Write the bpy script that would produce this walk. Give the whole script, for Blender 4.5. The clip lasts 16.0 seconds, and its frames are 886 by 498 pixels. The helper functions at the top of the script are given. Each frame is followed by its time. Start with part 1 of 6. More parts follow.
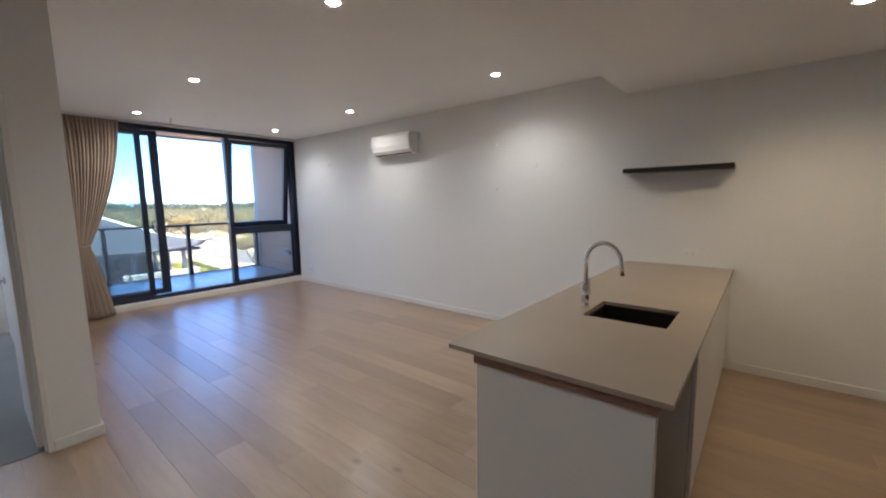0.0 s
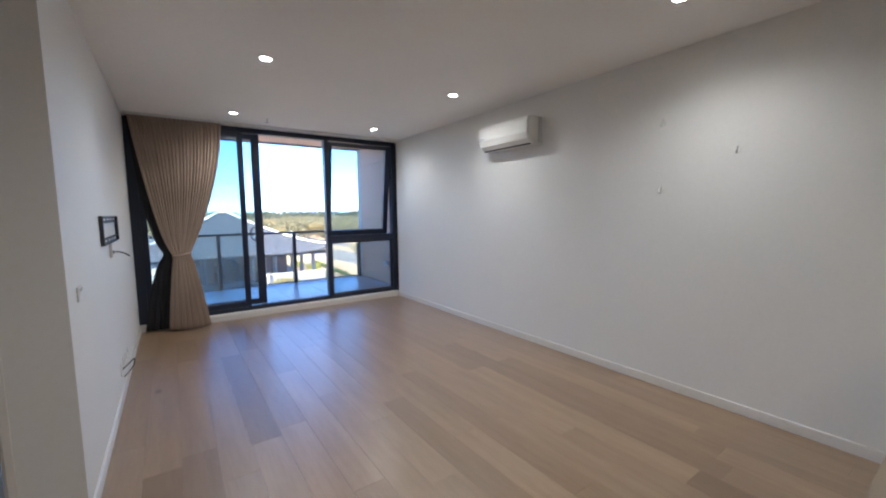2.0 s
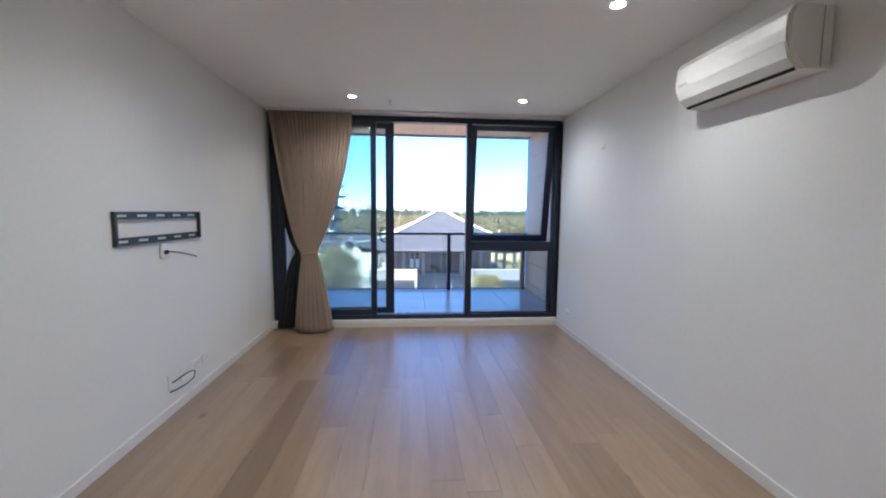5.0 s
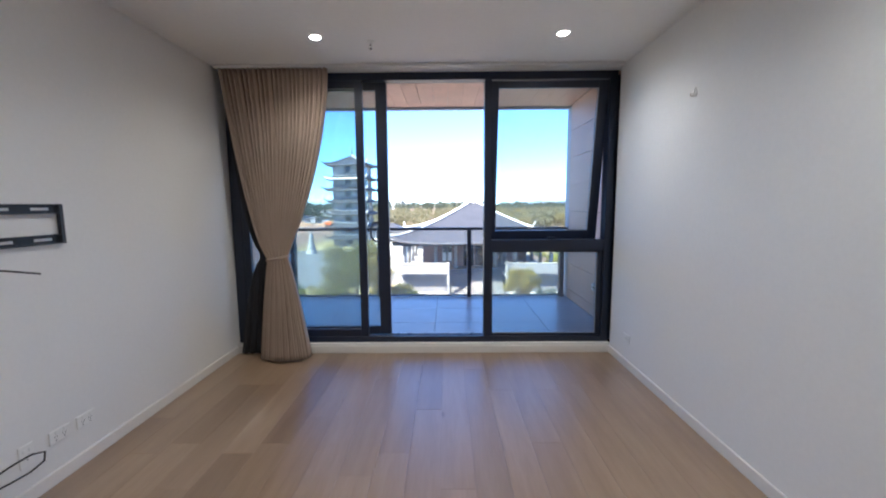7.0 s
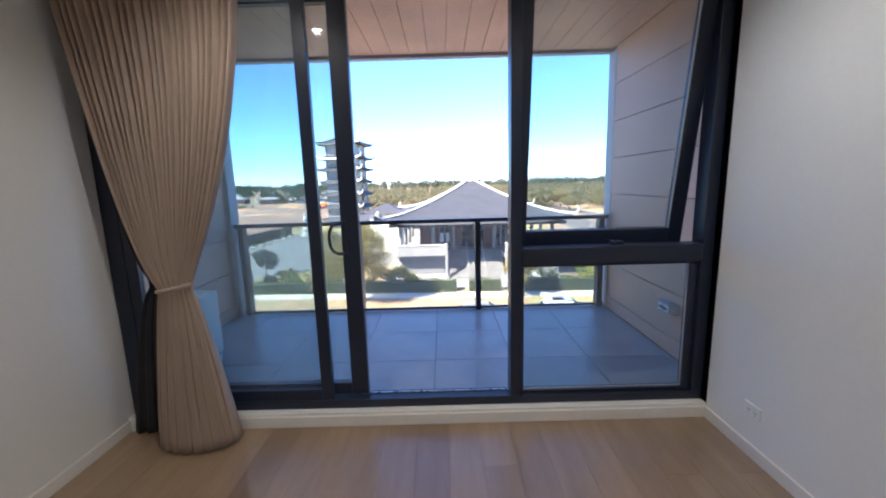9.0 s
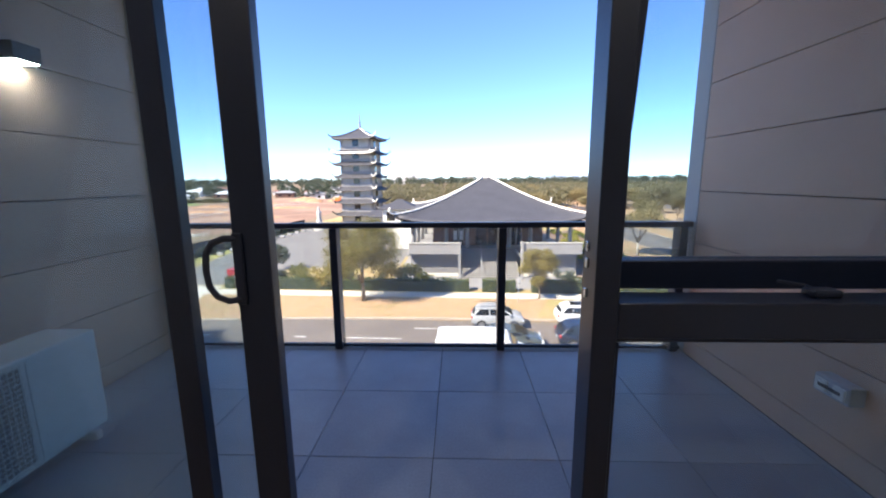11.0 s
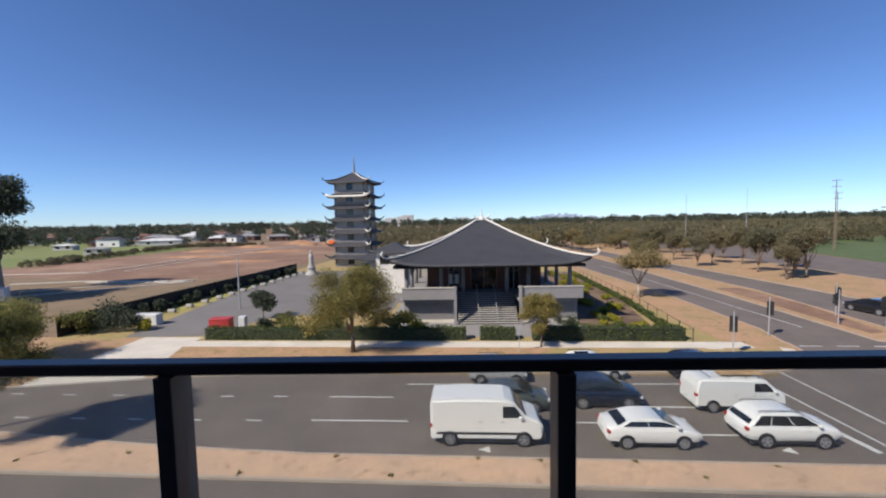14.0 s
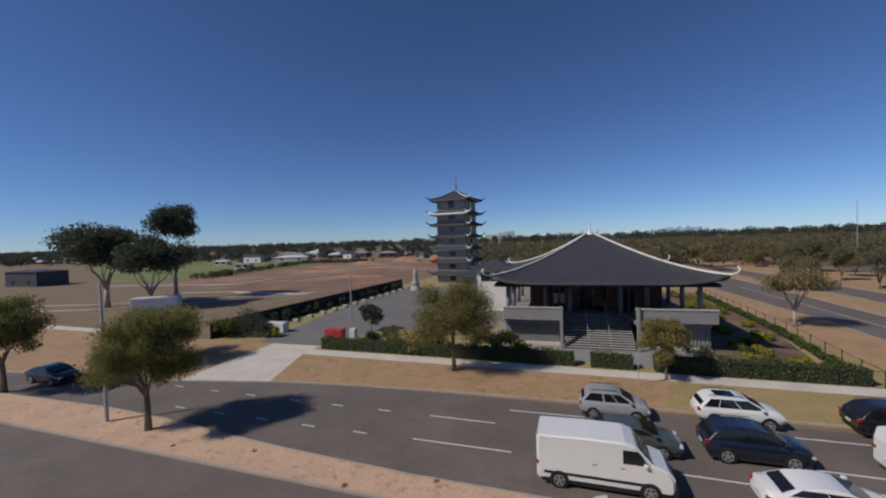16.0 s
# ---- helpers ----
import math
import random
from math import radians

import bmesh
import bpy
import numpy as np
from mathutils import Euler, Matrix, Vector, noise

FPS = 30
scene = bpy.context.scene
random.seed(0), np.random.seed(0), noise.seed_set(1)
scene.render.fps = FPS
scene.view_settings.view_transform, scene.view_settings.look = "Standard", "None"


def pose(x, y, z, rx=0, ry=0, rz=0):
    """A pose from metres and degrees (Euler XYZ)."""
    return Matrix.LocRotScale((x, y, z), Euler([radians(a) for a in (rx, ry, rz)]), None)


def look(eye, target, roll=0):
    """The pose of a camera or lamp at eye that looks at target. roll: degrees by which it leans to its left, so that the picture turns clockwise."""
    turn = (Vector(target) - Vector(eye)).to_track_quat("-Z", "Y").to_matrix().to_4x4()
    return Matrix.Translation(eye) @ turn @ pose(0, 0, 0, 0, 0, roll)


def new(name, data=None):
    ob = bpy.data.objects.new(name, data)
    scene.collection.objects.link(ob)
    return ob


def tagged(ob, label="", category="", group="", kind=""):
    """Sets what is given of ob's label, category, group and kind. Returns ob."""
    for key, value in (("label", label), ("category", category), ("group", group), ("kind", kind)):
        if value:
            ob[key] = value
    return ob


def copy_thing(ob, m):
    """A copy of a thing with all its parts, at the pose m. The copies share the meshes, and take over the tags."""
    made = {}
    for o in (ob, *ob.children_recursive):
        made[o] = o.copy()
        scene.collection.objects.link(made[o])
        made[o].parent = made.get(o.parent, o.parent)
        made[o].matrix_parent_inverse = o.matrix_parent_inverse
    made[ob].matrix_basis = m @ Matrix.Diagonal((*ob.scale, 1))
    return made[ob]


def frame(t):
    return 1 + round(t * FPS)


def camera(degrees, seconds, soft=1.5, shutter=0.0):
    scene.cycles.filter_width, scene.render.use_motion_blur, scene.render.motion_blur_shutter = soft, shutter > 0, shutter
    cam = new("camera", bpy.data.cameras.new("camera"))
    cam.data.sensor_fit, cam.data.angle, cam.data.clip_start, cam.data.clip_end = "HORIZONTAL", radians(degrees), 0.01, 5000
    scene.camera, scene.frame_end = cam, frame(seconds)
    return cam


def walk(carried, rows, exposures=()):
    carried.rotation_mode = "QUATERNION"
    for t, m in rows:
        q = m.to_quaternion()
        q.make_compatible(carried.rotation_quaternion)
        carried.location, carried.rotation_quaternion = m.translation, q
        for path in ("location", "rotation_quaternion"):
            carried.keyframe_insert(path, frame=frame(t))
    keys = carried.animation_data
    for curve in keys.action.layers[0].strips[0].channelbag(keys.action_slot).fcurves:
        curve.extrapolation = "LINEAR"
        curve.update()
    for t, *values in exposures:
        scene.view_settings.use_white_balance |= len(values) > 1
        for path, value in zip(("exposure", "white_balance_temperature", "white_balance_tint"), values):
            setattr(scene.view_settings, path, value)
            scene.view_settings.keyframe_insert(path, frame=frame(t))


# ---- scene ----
cam = camera(97.1, 16.0, 2.1)
PATH = [
    (0, (-0.441, -7.114, 1.519), (1.093, -5.854, 1.278), -0.9),
    (0.5, (-0.178, -6.933, 1.514), (1.174, -5.477, 1.284), -0.3),
    (1, (0.071, -6.736, 1.51), (1.298, -5.17, 1.303), -0.2),
    (1.5, (0.23, -6.467, 1.498), (1.403, -4.858, 1.311), -0.5),
    (2, (0.412, -6.204, 1.495), (1.546, -4.568, 1.306), -0.7),
    (2.5, (0.584, -5.929, 1.494), (1.637, -4.24, 1.293), -1.1),
    (3, (0.749, -5.656, 1.505), (1.659, -3.886, 1.3), -1.3),
    (3.5, (0.983, -5.464, 1.497), (1.694, -3.605, 1.305), -0.9),
    (4, (1.223, -5.301, 1.492), (1.723, -3.374, 1.31), -0.3),
    (4.5, (1.52, -5.214, 1.511), (1.819, -3.244, 1.335), 0.5),
    (7, (2.106, -3.788, 1.477), (2.09, -1.801, 1.251), -0.4),
    (7.5, (2.101, -3.394, 1.488), (2.102, -1.406, 1.265), -0.9),
    (8, (2.064, -3.03, 1.568), (2.083, -1.047, 1.309), -1.8),
    (10.5, (2.091, -1.321, 1.473), (2.035, 0.644, 1.105), -0.6),
    (11, (2.098, -1.015, 1.469), (2.025, 0.953, 1.121), -0.5),
    (11.5, (2.085, -0.689, 1.457), (2.005, 1.288, 1.169), -0.3),
    (12, (2.119, -0.401, 1.464), (2.038, 1.586, 1.253), -1.5),
    (12.5, (2.093, -0.125, 1.523), (2.026, 1.868, 1.364), -1.4),
    (13, (2.058, 0.141, 1.555), (2.011, 2.136, 1.42), -1.4),
    (13.5, (2.079, 0.464, 1.486), (2.045, 2.459, 1.348), -1.4),
    (14, (2.084, 0.778, 1.6), (2.038, 2.772, 1.459), -1.1),
    (14.5, (2.062, 1.037, 1.613), (1.945, 3.029, 1.483), -0.5),
    (15, (2.041, 1.268, 1.637), (1.796, 3.25, 1.535), -0.8),
    (15.5, (2.012, 1.507, 1.593), (1.609, 3.464, 1.525), -1.3),
    (16, (1.871, 1.719, 1.579), (1.322, 3.642, 1.535), -1.8),
]
EXPOSURES = [(0.0, 2.95, 5850, 10), (1.5, 2.87, 5650, 9), (4.7, 2.87, 5600, 9), (7.0, 2.77, 5700, 10), (8.2, 2.57, 5800, 10), (10.3, 2.3, 6200, 13), (11.0, 1.8, 6300, 13),
             (12.0, 1.15, 6400, 13), (13.0, 0.55, 6350, 13), (13.6, 0.34, 6350, 13), (14.0, 0.22, 6250, 12), (14.5, 0.17, 6150, 12), (15.2, 0.11, 6100, 12), (15.6, 0.02, 6100, 12), (16.0, -0.62, 6100, 12)]
walk(cam, [(t, look(eye, target, roll)) for t, eye, target, roll in PATH], EXPOSURES)

# ---- light ----
SUN_EL, SUN_AZ = 43.0, 233.0   # degrees; azimuth clockwise from +y
world = bpy.data.worlds.new("sky")
scene.world = world
world.use_nodes = True
wn = world.node_tree
wn.nodes.clear()
sky = wn.nodes.new("ShaderNodeTexSky")
sky.sky_type = "NISHITA"
sky.sun_disc = False
sky.sun_elevation, sky.sun_rotation = radians(SUN_EL), radians(SUN_AZ)
sky.altitude = 900.0
sky.air_density, sky.dust_density, sky.ozone_density = 0.8, 0.04, 3.2
bg = wn.nodes.new("ShaderNodeBackground")
bg.inputs["Strength"].default_value = 0.096
wout = wn.nodes.new("ShaderNodeOutputWorld")
tint = wn.nodes.new("ShaderNodeMix")      # clear dry air: a deeper blue
tint.data_type, tint.blend_type = "RGBA", "MULTIPLY"
tint.inputs[0].default_value, tint.inputs[7].default_value = 1.0, (0.81, 0.96, 1.19, 1)
wn.links.new(sky.outputs[0], tint.inputs[6])
wn.links.new(tint.outputs[2], bg.inputs[0])
wn.links.new(bg.outputs[0], wout.inputs[0])

sun_data = bpy.data.lights.new("sun", "SUN")
sun_data.energy, sun_data.angle, sun_data.color = 5.0, radians(0.5), (1.0, 0.90, 0.76)
sun = new("sun", sun_data)
sd = Vector((math.sin(radians(SUN_AZ)) * math.cos(radians(SUN_EL)), math.cos(radians(SUN_AZ)) * math.cos(radians(SUN_EL)), math.sin(radians(SUN_EL))))
sun.matrix_world = look(sd * 60, (0, 0, 0))
DOWNLIGHT_WATTS, DOWNLIGHT_COLOR = 7.2, (1.0, 0.92, 0.80)
WALL_LIGHT_WATTS = 0.5

# ---- materials ----
def nodes_of(name):
    m = bpy.data.materials.new(name)
    m.use_nodes = True
    return m, m.node_tree, m.node_tree.nodes["Principled BSDF"]


def coords(nt, scale=(1, 1, 1), kind="Object"):
    tc = nt.nodes.new("ShaderNodeTexCoord")
    mp = nt.nodes.new("ShaderNodeMapping")
    mp.inputs["Scale"].default_value = scale
    nt.links.new(tc.outputs[kind], mp.inputs[0])
    return mp.outputs[0]


def noise_tex(nt, vec, scale, detail=4.0, rough=0.55):
    n = nt.nodes.new("ShaderNodeTexNoise")
    n.inputs["Scale"].default_value, n.inputs["Detail"].default_value, n.inputs["Roughness"].default_value = scale, detail, rough
    nt.links.new(vec, n.inputs["Vector"])
    return n.outputs["Fac"]


def ramp(nt, fac, stops):
    r = nt.nodes.new("ShaderNodeValToRGB")
    els = r.color_ramp.elements
    while len(els) < len(stops):
        els.new(0.5)
    for e, (p, c) in zip(els, stops):
        e.position, e.color = p, (*c, 1)
    nt.links.new(fac, r.inputs[0])
    return r.outputs[0]


def blend(nt, a, b, fac, kind="MIX"):
    m = nt.nodes.new("ShaderNodeMix")
    m.data_type, m.blend_type = "RGBA", kind
    for sock, v in ((m.inputs[0], fac), (m.inputs[6], a), (m.inputs[7], b)):
        if isinstance(v, (int, float)):
            sock.default_value = v
        elif isinstance(v, tuple):
            sock.default_value = (*v, 1)
        else:
            nt.links.new(v, sock)
    return m.outputs[2]


def mul(c, k):
    return tuple(min(1.0, v * k) for v in c)


def plain(name, color, rough=0.5, metal=0.0, coarse=1.5, fine=30.0, vary=0.12, bump=0.15, bump_scale=None, per_object=0.0, depth=0.003, stain=None):
    """A surface of one colour with variation at two scales, a fine relief and uneven gloss."""
    m, nt, b = nodes_of(name)
    v = coords(nt)
    big, small = noise_tex(nt, v, coarse, 3), noise_tex(nt, v, fine, 5)
    c = ramp(nt, big, [(0.3, mul(color, 1 - vary)), (0.7, mul(color, 1 + vary))])
    c = blend(nt, c, ramp(nt, small, [(0.3, (1 - vary, 1 - vary, 1 - vary)), (0.7, (1 + vary * 0.5, 1 + vary * 0.5, 1 + vary * 0.5))]), 1.0, "MULTIPLY")
    if stain:
        c = blend(nt, c, stain, ramp(nt, noise_tex(nt, v, coarse * 2.3, 6, 0.65), [(0.52, (0, 0, 0)), (0.72, (1, 1, 1))]))
    if per_object:
        oi = nt.nodes.new("ShaderNodeObjectInfo")
        c = blend(nt, c, ramp(nt, oi.outputs["Random"], [(0.0, (1 - per_object,) * 3), (1.0, (1 + per_object * 0.4,) * 3)]), 1.0, "MULTIPLY")
    nt.links.new(c, b.inputs["Base Color"])
    b.inputs["Metallic"].default_value = metal
    rr = nt.nodes.new("ShaderNodeMapRange")
    rr.inputs["To Min"].default_value, rr.inputs["To Max"].default_value = max(0.02, rough - 0.06), min(1.0, rough + 0.06)
    nt.links.new(small, rr.inputs["Value"])
    nt.links.new(rr.outputs[0], b.inputs["Roughness"])
    if bump:
        bp = nt.nodes.new("ShaderNodeBump")
        bp.inputs["Strength"].default_value, bp.inputs["Distance"].default_value = bump, depth
        nt.links.new(noise_tex(nt, v, bump_scale or fine * 2, 4), bp.inputs["Height"])
        nt.links.new(bp.outputs[0], b.inputs["Normal"])
    return m


def two_tone(name, a, b_, scale, lo=0.4, hi=0.6, rough=0.95, fine=6.0, bump=0.4, depth=0.03, third=None):
    """Ground of two colours in patches, with a finer grain."""
    m, nt, b = nodes_of(name)
    v = coords(nt)
    c = ramp(nt, noise_tex(nt, v, scale, 6, 0.62), [(lo, a), (hi, b_)])
    if third:
        c = blend(nt, c, third, ramp(nt, noise_tex(nt, v, scale * 3.1, 5, 0.6), [(0.55, (0, 0, 0)), (0.75, (1, 1, 1))]))
    c = blend(nt, c, ramp(nt, noise_tex(nt, v, fine, 5, 0.7), [(0.3, (0.72,) * 3), (0.7, (1.1,) * 3)]), 1.0, "MULTIPLY")
    nt.links.new(c, b.inputs["Base Color"])
    b.inputs["Roughness"].default_value = rough
    bp = nt.nodes.new("ShaderNodeBump")
    bp.inputs["Strength"].default_value, bp.inputs["Distance"].default_value = bump, depth
    nt.links.new(noise_tex(nt, v, fine * 1.5, 4), bp.inputs["Height"])
    nt.links.new(bp.outputs[0], b.inputs["Normal"])
    return m


def oak():
    m, nt, b = nodes_of("oak_boards")
    oi = nt.nodes.new("ShaderNodeObjectInfo")
    tc = nt.nodes.new("ShaderNodeTexCoord")
    add = nt.nodes.new("ShaderNodeVectorMath")
    add.operation = "MULTIPLY_ADD"
    comb = nt.nodes.new("ShaderNodeCombineXYZ")
    for i in range(3):
        nt.links.new(oi.outputs["Random"], comb.inputs[i])
    nt.links.new(comb.outputs[0], add.inputs[0])
    add.inputs[1].default_value = (31, 57, 13)
    nt.links.new(tc.outputs["Object"], add.inputs[2])
    mp = nt.nodes.new("ShaderNodeMapping")
    mp.inputs["Scale"].default_value = (0.8, 0.075, 1)
    nt.links.new(add.outputs[0], mp.inputs[0])
    grain, fine = noise_tex(nt, mp.outputs[0], 16, 6, 0.6), noise_tex(nt, mp.outputs[0], 90, 4, 0.6)
    c = ramp(nt, grain, [(0.3, (0.258, 0.174, 0.104)), (0.5, (0.30, 0.206, 0.126)), (0.72, (0.34, 0.24, 0.152))])
    c = blend(nt, c, ramp(nt, fine, [(0.3, (0.93, 0.92, 0.90)), (0.6, (1.02, 1.02, 1.02))]), 1.0, "MULTIPLY")
    c = blend(nt, c, ramp(nt, oi.outputs["Random"], [(0.0, (0.66, 0.61, 0.56)), (0.10, (0.84, 0.81, 0.78)), (0.3, (0.97, 0.96, 0.95)), (0.6, (1.0, 1.0, 1.0)), (0.85, (1.06, 1.06, 1.06)), (1.0, (1.14, 1.14, 1.13))]), 1.0, "MULTIPLY")
    vor = nt.nodes.new("ShaderNodeTexVoronoi")
    vor.inputs["Scale"].default_value = 2.3
    mp2 = nt.nodes.new("ShaderNodeMapping")
    mp2.inputs["Scale"].default_value = (1, 0.55, 1)
    nt.links.new(add.outputs[0], mp2.inputs[0])
    nt.links.new(mp2.outputs[0], vor.inputs["Vector"])
    c = blend(nt, (0.12, 0.065, 0.035), c, ramp(nt, vor.outputs["Distance"], [(0.03, (0.05,) * 3), (0.075, (1, 1, 1))]))
    nt.links.new(c, b.inputs["Base Color"])
    b.inputs["Coat Weight"].default_value, b.inputs["Coat Roughness"].default_value = 1.0, 0.31
    rr = nt.nodes.new("ShaderNodeMapRange")
    rr.inputs["To Min"].default_value, rr.inputs["To Max"].default_value = 0.36, 0.44
    nt.links.new(grain, rr.inputs["Value"])
    nt.links.new(rr.outputs[0], b.inputs["Roughness"])
    bp = nt.nodes.new("ShaderNodeBump")
    bp.inputs["Strength"].default_value, bp.inputs["Distance"].default_value = 0.05, 0.002
    nt.links.new(fine, bp.inputs["Height"])
    nt.links.new(bp.outputs[0], b.inputs["Normal"])
    return m


def glass(name, tint, gloss=0.03, veil=0.0):
    m, nt, b = nodes_of(name)
    nt.nodes.remove(b)
    tr, gl, mx, lw, pw, ml = (nt.nodes.new(k) for k in ("ShaderNodeBsdfTransparent", "ShaderNodeBsdfGlossy", "ShaderNodeMixShader", "ShaderNodeLayerWeight", "ShaderNodeMath", "ShaderNodeMath"))
    tr.inputs[0].default_value = (*tint, 1)
    gl.inputs["Roughness"].default_value = 0.02
    pw.operation, ml.operation = "POWER", "MULTIPLY_ADD"
    pw.inputs[1].default_value, ml.inputs[1].default_value, ml.inputs[2].default_value = 4.0, 0.7, gloss
    nt.links.new(lw.outputs["Facing"], pw.inputs[0])
    nt.links.new(pw.outputs[0], ml.inputs[0])
    nt.links.new(ml.outputs[0], mx.inputs[0])
    nt.links.new(tr.outputs[0], mx.inputs[1])
    nt.links.new(gl.outputs[0], mx.inputs[2])
    nt.links.new(mx.outputs[0], nt.nodes["Material Output"].inputs[0])
    if veil:      # pale veil mixed in for the glare and haze over the panes
        film, dm, am, half = (nt.nodes.new(k) for k in ("ShaderNodeBsdfTranslucent", "ShaderNodeMixShader", "ShaderNodeMixShader", "ShaderNodeBsdfDiffuse"))
        film.inputs[0].default_value = half.inputs[0].default_value = (0.82, 0.80, 0.76, 1)
        am.inputs[0].default_value = 0.5
        geo = nt.nodes.new("ShaderNodeNewGeometry")
        n = nt.nodes.new("ShaderNodeTexNoise")
        n.inputs["Scale"].default_value, n.inputs["Detail"].default_value = 2.2, 5
        rr = nt.nodes.new("ShaderNodeMapRange")
        rr.inputs["To Min"].default_value, rr.inputs["To Max"].default_value = veil * 0.5, veil * 1.5
        nt.links.new(geo.outputs["Position"], n.inputs["Vector"])
        nt.links.new(n.outputs[0], rr.inputs["Value"])
        nt.links.new(rr.outputs[0], dm.inputs[0])
        nt.links.new(film.outputs[0], am.inputs[1])
        nt.links.new(half.outputs[0], am.inputs[2])
        nt.links.new(mx.outputs[0], dm.inputs[1])
        nt.links.new(am.outputs[0], dm.inputs[2])
        nt.links.new(dm.outputs[0], nt.nodes["Material Output"].inputs[0])
    return m


def glow(name, color, strength):
    m, nt, b = nodes_of(name)
    b.inputs["Base Color"].default_value = (*color, 1)
    b.inputs["Emission Color"].default_value = (*color, 1)
    b.inputs["Emission Strength"].default_value = strength
    return m


def leaf(name, a, b_, c_):
    m, nt, b = nodes_of(name)
    ge = nt.nodes.new("ShaderNodeNewGeometry")
    c = ramp(nt, ge.outputs["Random Per Island"], [(0.0, a), (0.55, b_), (1.0, c_)])
    oi = nt.nodes.new("ShaderNodeObjectInfo")
    c = blend(nt, c, ramp(nt, oi.outputs["Random"], [(0.0, (0.8, 0.85, 0.8)), (1.0, (1.15, 1.1, 1.0))]), 1.0, "MULTIPLY")
    nt.links.new(c, b.inputs["Base Color"])
    b.inputs["Roughness"].default_value = 0.6
    b.inputs["Specular IOR Level"].default_value = 0.25
    tl, mx = nt.nodes.new("ShaderNodeBsdfTranslucent"), nt.nodes.new("ShaderNodeMixShader")
    mx.inputs[0].default_value = 0.4
    nt.links.new(c, tl.inputs[0])
    nt.links.new(b.outputs[0], mx.inputs[1])
    nt.links.new(tl.outputs[0], mx.inputs[2])
    nt.links.new(mx.outputs[0], nt.nodes["Material Output"].inputs[0])
    return m


M = {}
M["wall"] = plain("wall_paint", (0.77, 0.765, 0.75), 0.6, coarse=0.7, fine=40, vary=0.02, bump=0.05, bump_scale=180, depth=0.001)
M["ceiling"] = plain("ceiling_paint", (0.88, 0.875, 0.865), 0.8, coarse=0.6, fine=40, vary=0.02, bump=0.04, bump_scale=160, depth=0.001)
M["trim"] = plain("gloss_trim_paint", (0.74, 0.72, 0.69), 0.35, coarse=1.0, fine=30, vary=0.025, bump=0.02)
M["oak"] = oak()
M["underlay"] = plain("joint_dark", (0.17, 0.115, 0.07), 0.9)
M["carpet"] = plain("grey_carpet", (0.27, 0.27, 0.26), 0.95, coarse=1.2, fine=220, vary=0.14, bump=0.6, bump_scale=320, depth=0.006)
M["alu"] = plain("dark_navy_aluminium", (0.012, 0.019, 0.042), 0.38, 0.0, coarse=2, fine=120, vary=0.12, bump=0.03)
M["rubber"] = plain("black_rubber", (0.012, 0.012, 0.013), 0.7)
M["bright_alu"] = plain("mill_aluminium", (0.62, 0.63, 0.65), 0.28, 1.0, vary=0.05, bump=0.02)
M["seal"] = plain("grey_glazing_seal", (0.34, 0.36, 0.40), 0.6, vary=0.05, bump=0)
M["glass"] = glass("tinted_glass", (0.80, 0.87, 0.89), 0.03, 0.036)
M["clear"] = glass("clear_glass", (0.95, 0.965, 0.95), 0.03, 0.06)
M["curtain"] = plain("beige_linen", (0.36, 0.277, 0.22), 0.9, coarse=2.5, fine=260, vary=0.07, bump=0.35, bump_scale=420, depth=0.002)
M["lining"] = plain("black_blockout_lining", (0.014, 0.015, 0.020), 0.8, coarse=3, fine=120, vary=0.2)
M["plastic"] = plain("white_plastic", (0.78, 0.78, 0.76), 0.32, coarse=3, fine=60, vary=0.02, bump=0.02)
M["plastic_grey"] = plain("grey_plastic", (0.30, 0.30, 0.30), 0.5, vary=0.04)
M["black_slot"] = plain("slot_black", (0.01, 0.01, 0.01), 0.8)
M["chrome"] = plain("chrome", (0.82, 0.82, 0.83), 0.08, 1.0, vary=0.02, bump=0.0)
M["steel"] = plain("brushed_steel", (0.13, 0.115, 0.10), 0.35, 1.0, coarse=2, fine=200, vary=0.08, bump=0.05)
M["black_steel"] = plain("black_powdercoat", (0.03, 0.034, 0.04), 0.45, 0.0, vary=0.1)
M["stone"] = plain("beige_engineered_stone", (0.33, 0.275, 0.215), 0.45, coarse=2.0, fine=150, vary=0.05, bump=0.02)
M["walnut"] = plain("brown_timber_edge", (0.22, 0.12, 0.085), 0.5, coarse=3, fine=60, vary=0.15)
M["laminate"] = plain("white_laminate", (0.70, 0.685, 0.66), 0.35, coarse=1, fine=50, vary=0.015, bump=0.02)
M["shelf"] = plain("black_laminate", (0.014, 0.012, 0.012), 0.4, coarse=4, fine=80, vary=0.15)
M["lamp"] = glow("lamp_diffuser", (1.0, 0.90, 0.72), 18.0)
M["tile"] = plain("charcoal_porcelain_tile", (0.27, 0.315, 0.39), 0.30, coarse=2.2, fine=90, vary=0.13, bump=0.12, bump_scale=140, per_object=0.10, depth=0.0015)
M["grout"] = plain("dark_grout", (0.02, 0.02, 0.024), 0.9)
M["cladding"] = plain("brown_cladding_board", (0.56, 0.365, 0.27), 0.5, coarse=1.4, fine=70, vary=0.12, bump=0.1, per_object=0.10)
M["cladding_gap"] = plain("cladding_joint", (0.02, 0.013, 0.01), 0.9)
M["soffit"] = plain("timber_look_soffit", (0.60, 0.385, 0.28), 0.5, coarse=1.6, fine=60, vary=0.12, bump=0.08)
M["grey_paint"] = plain("light_grey_render", (0.42, 0.44, 0.46), 0.6, coarse=1.2, fine=60, vary=0.05)
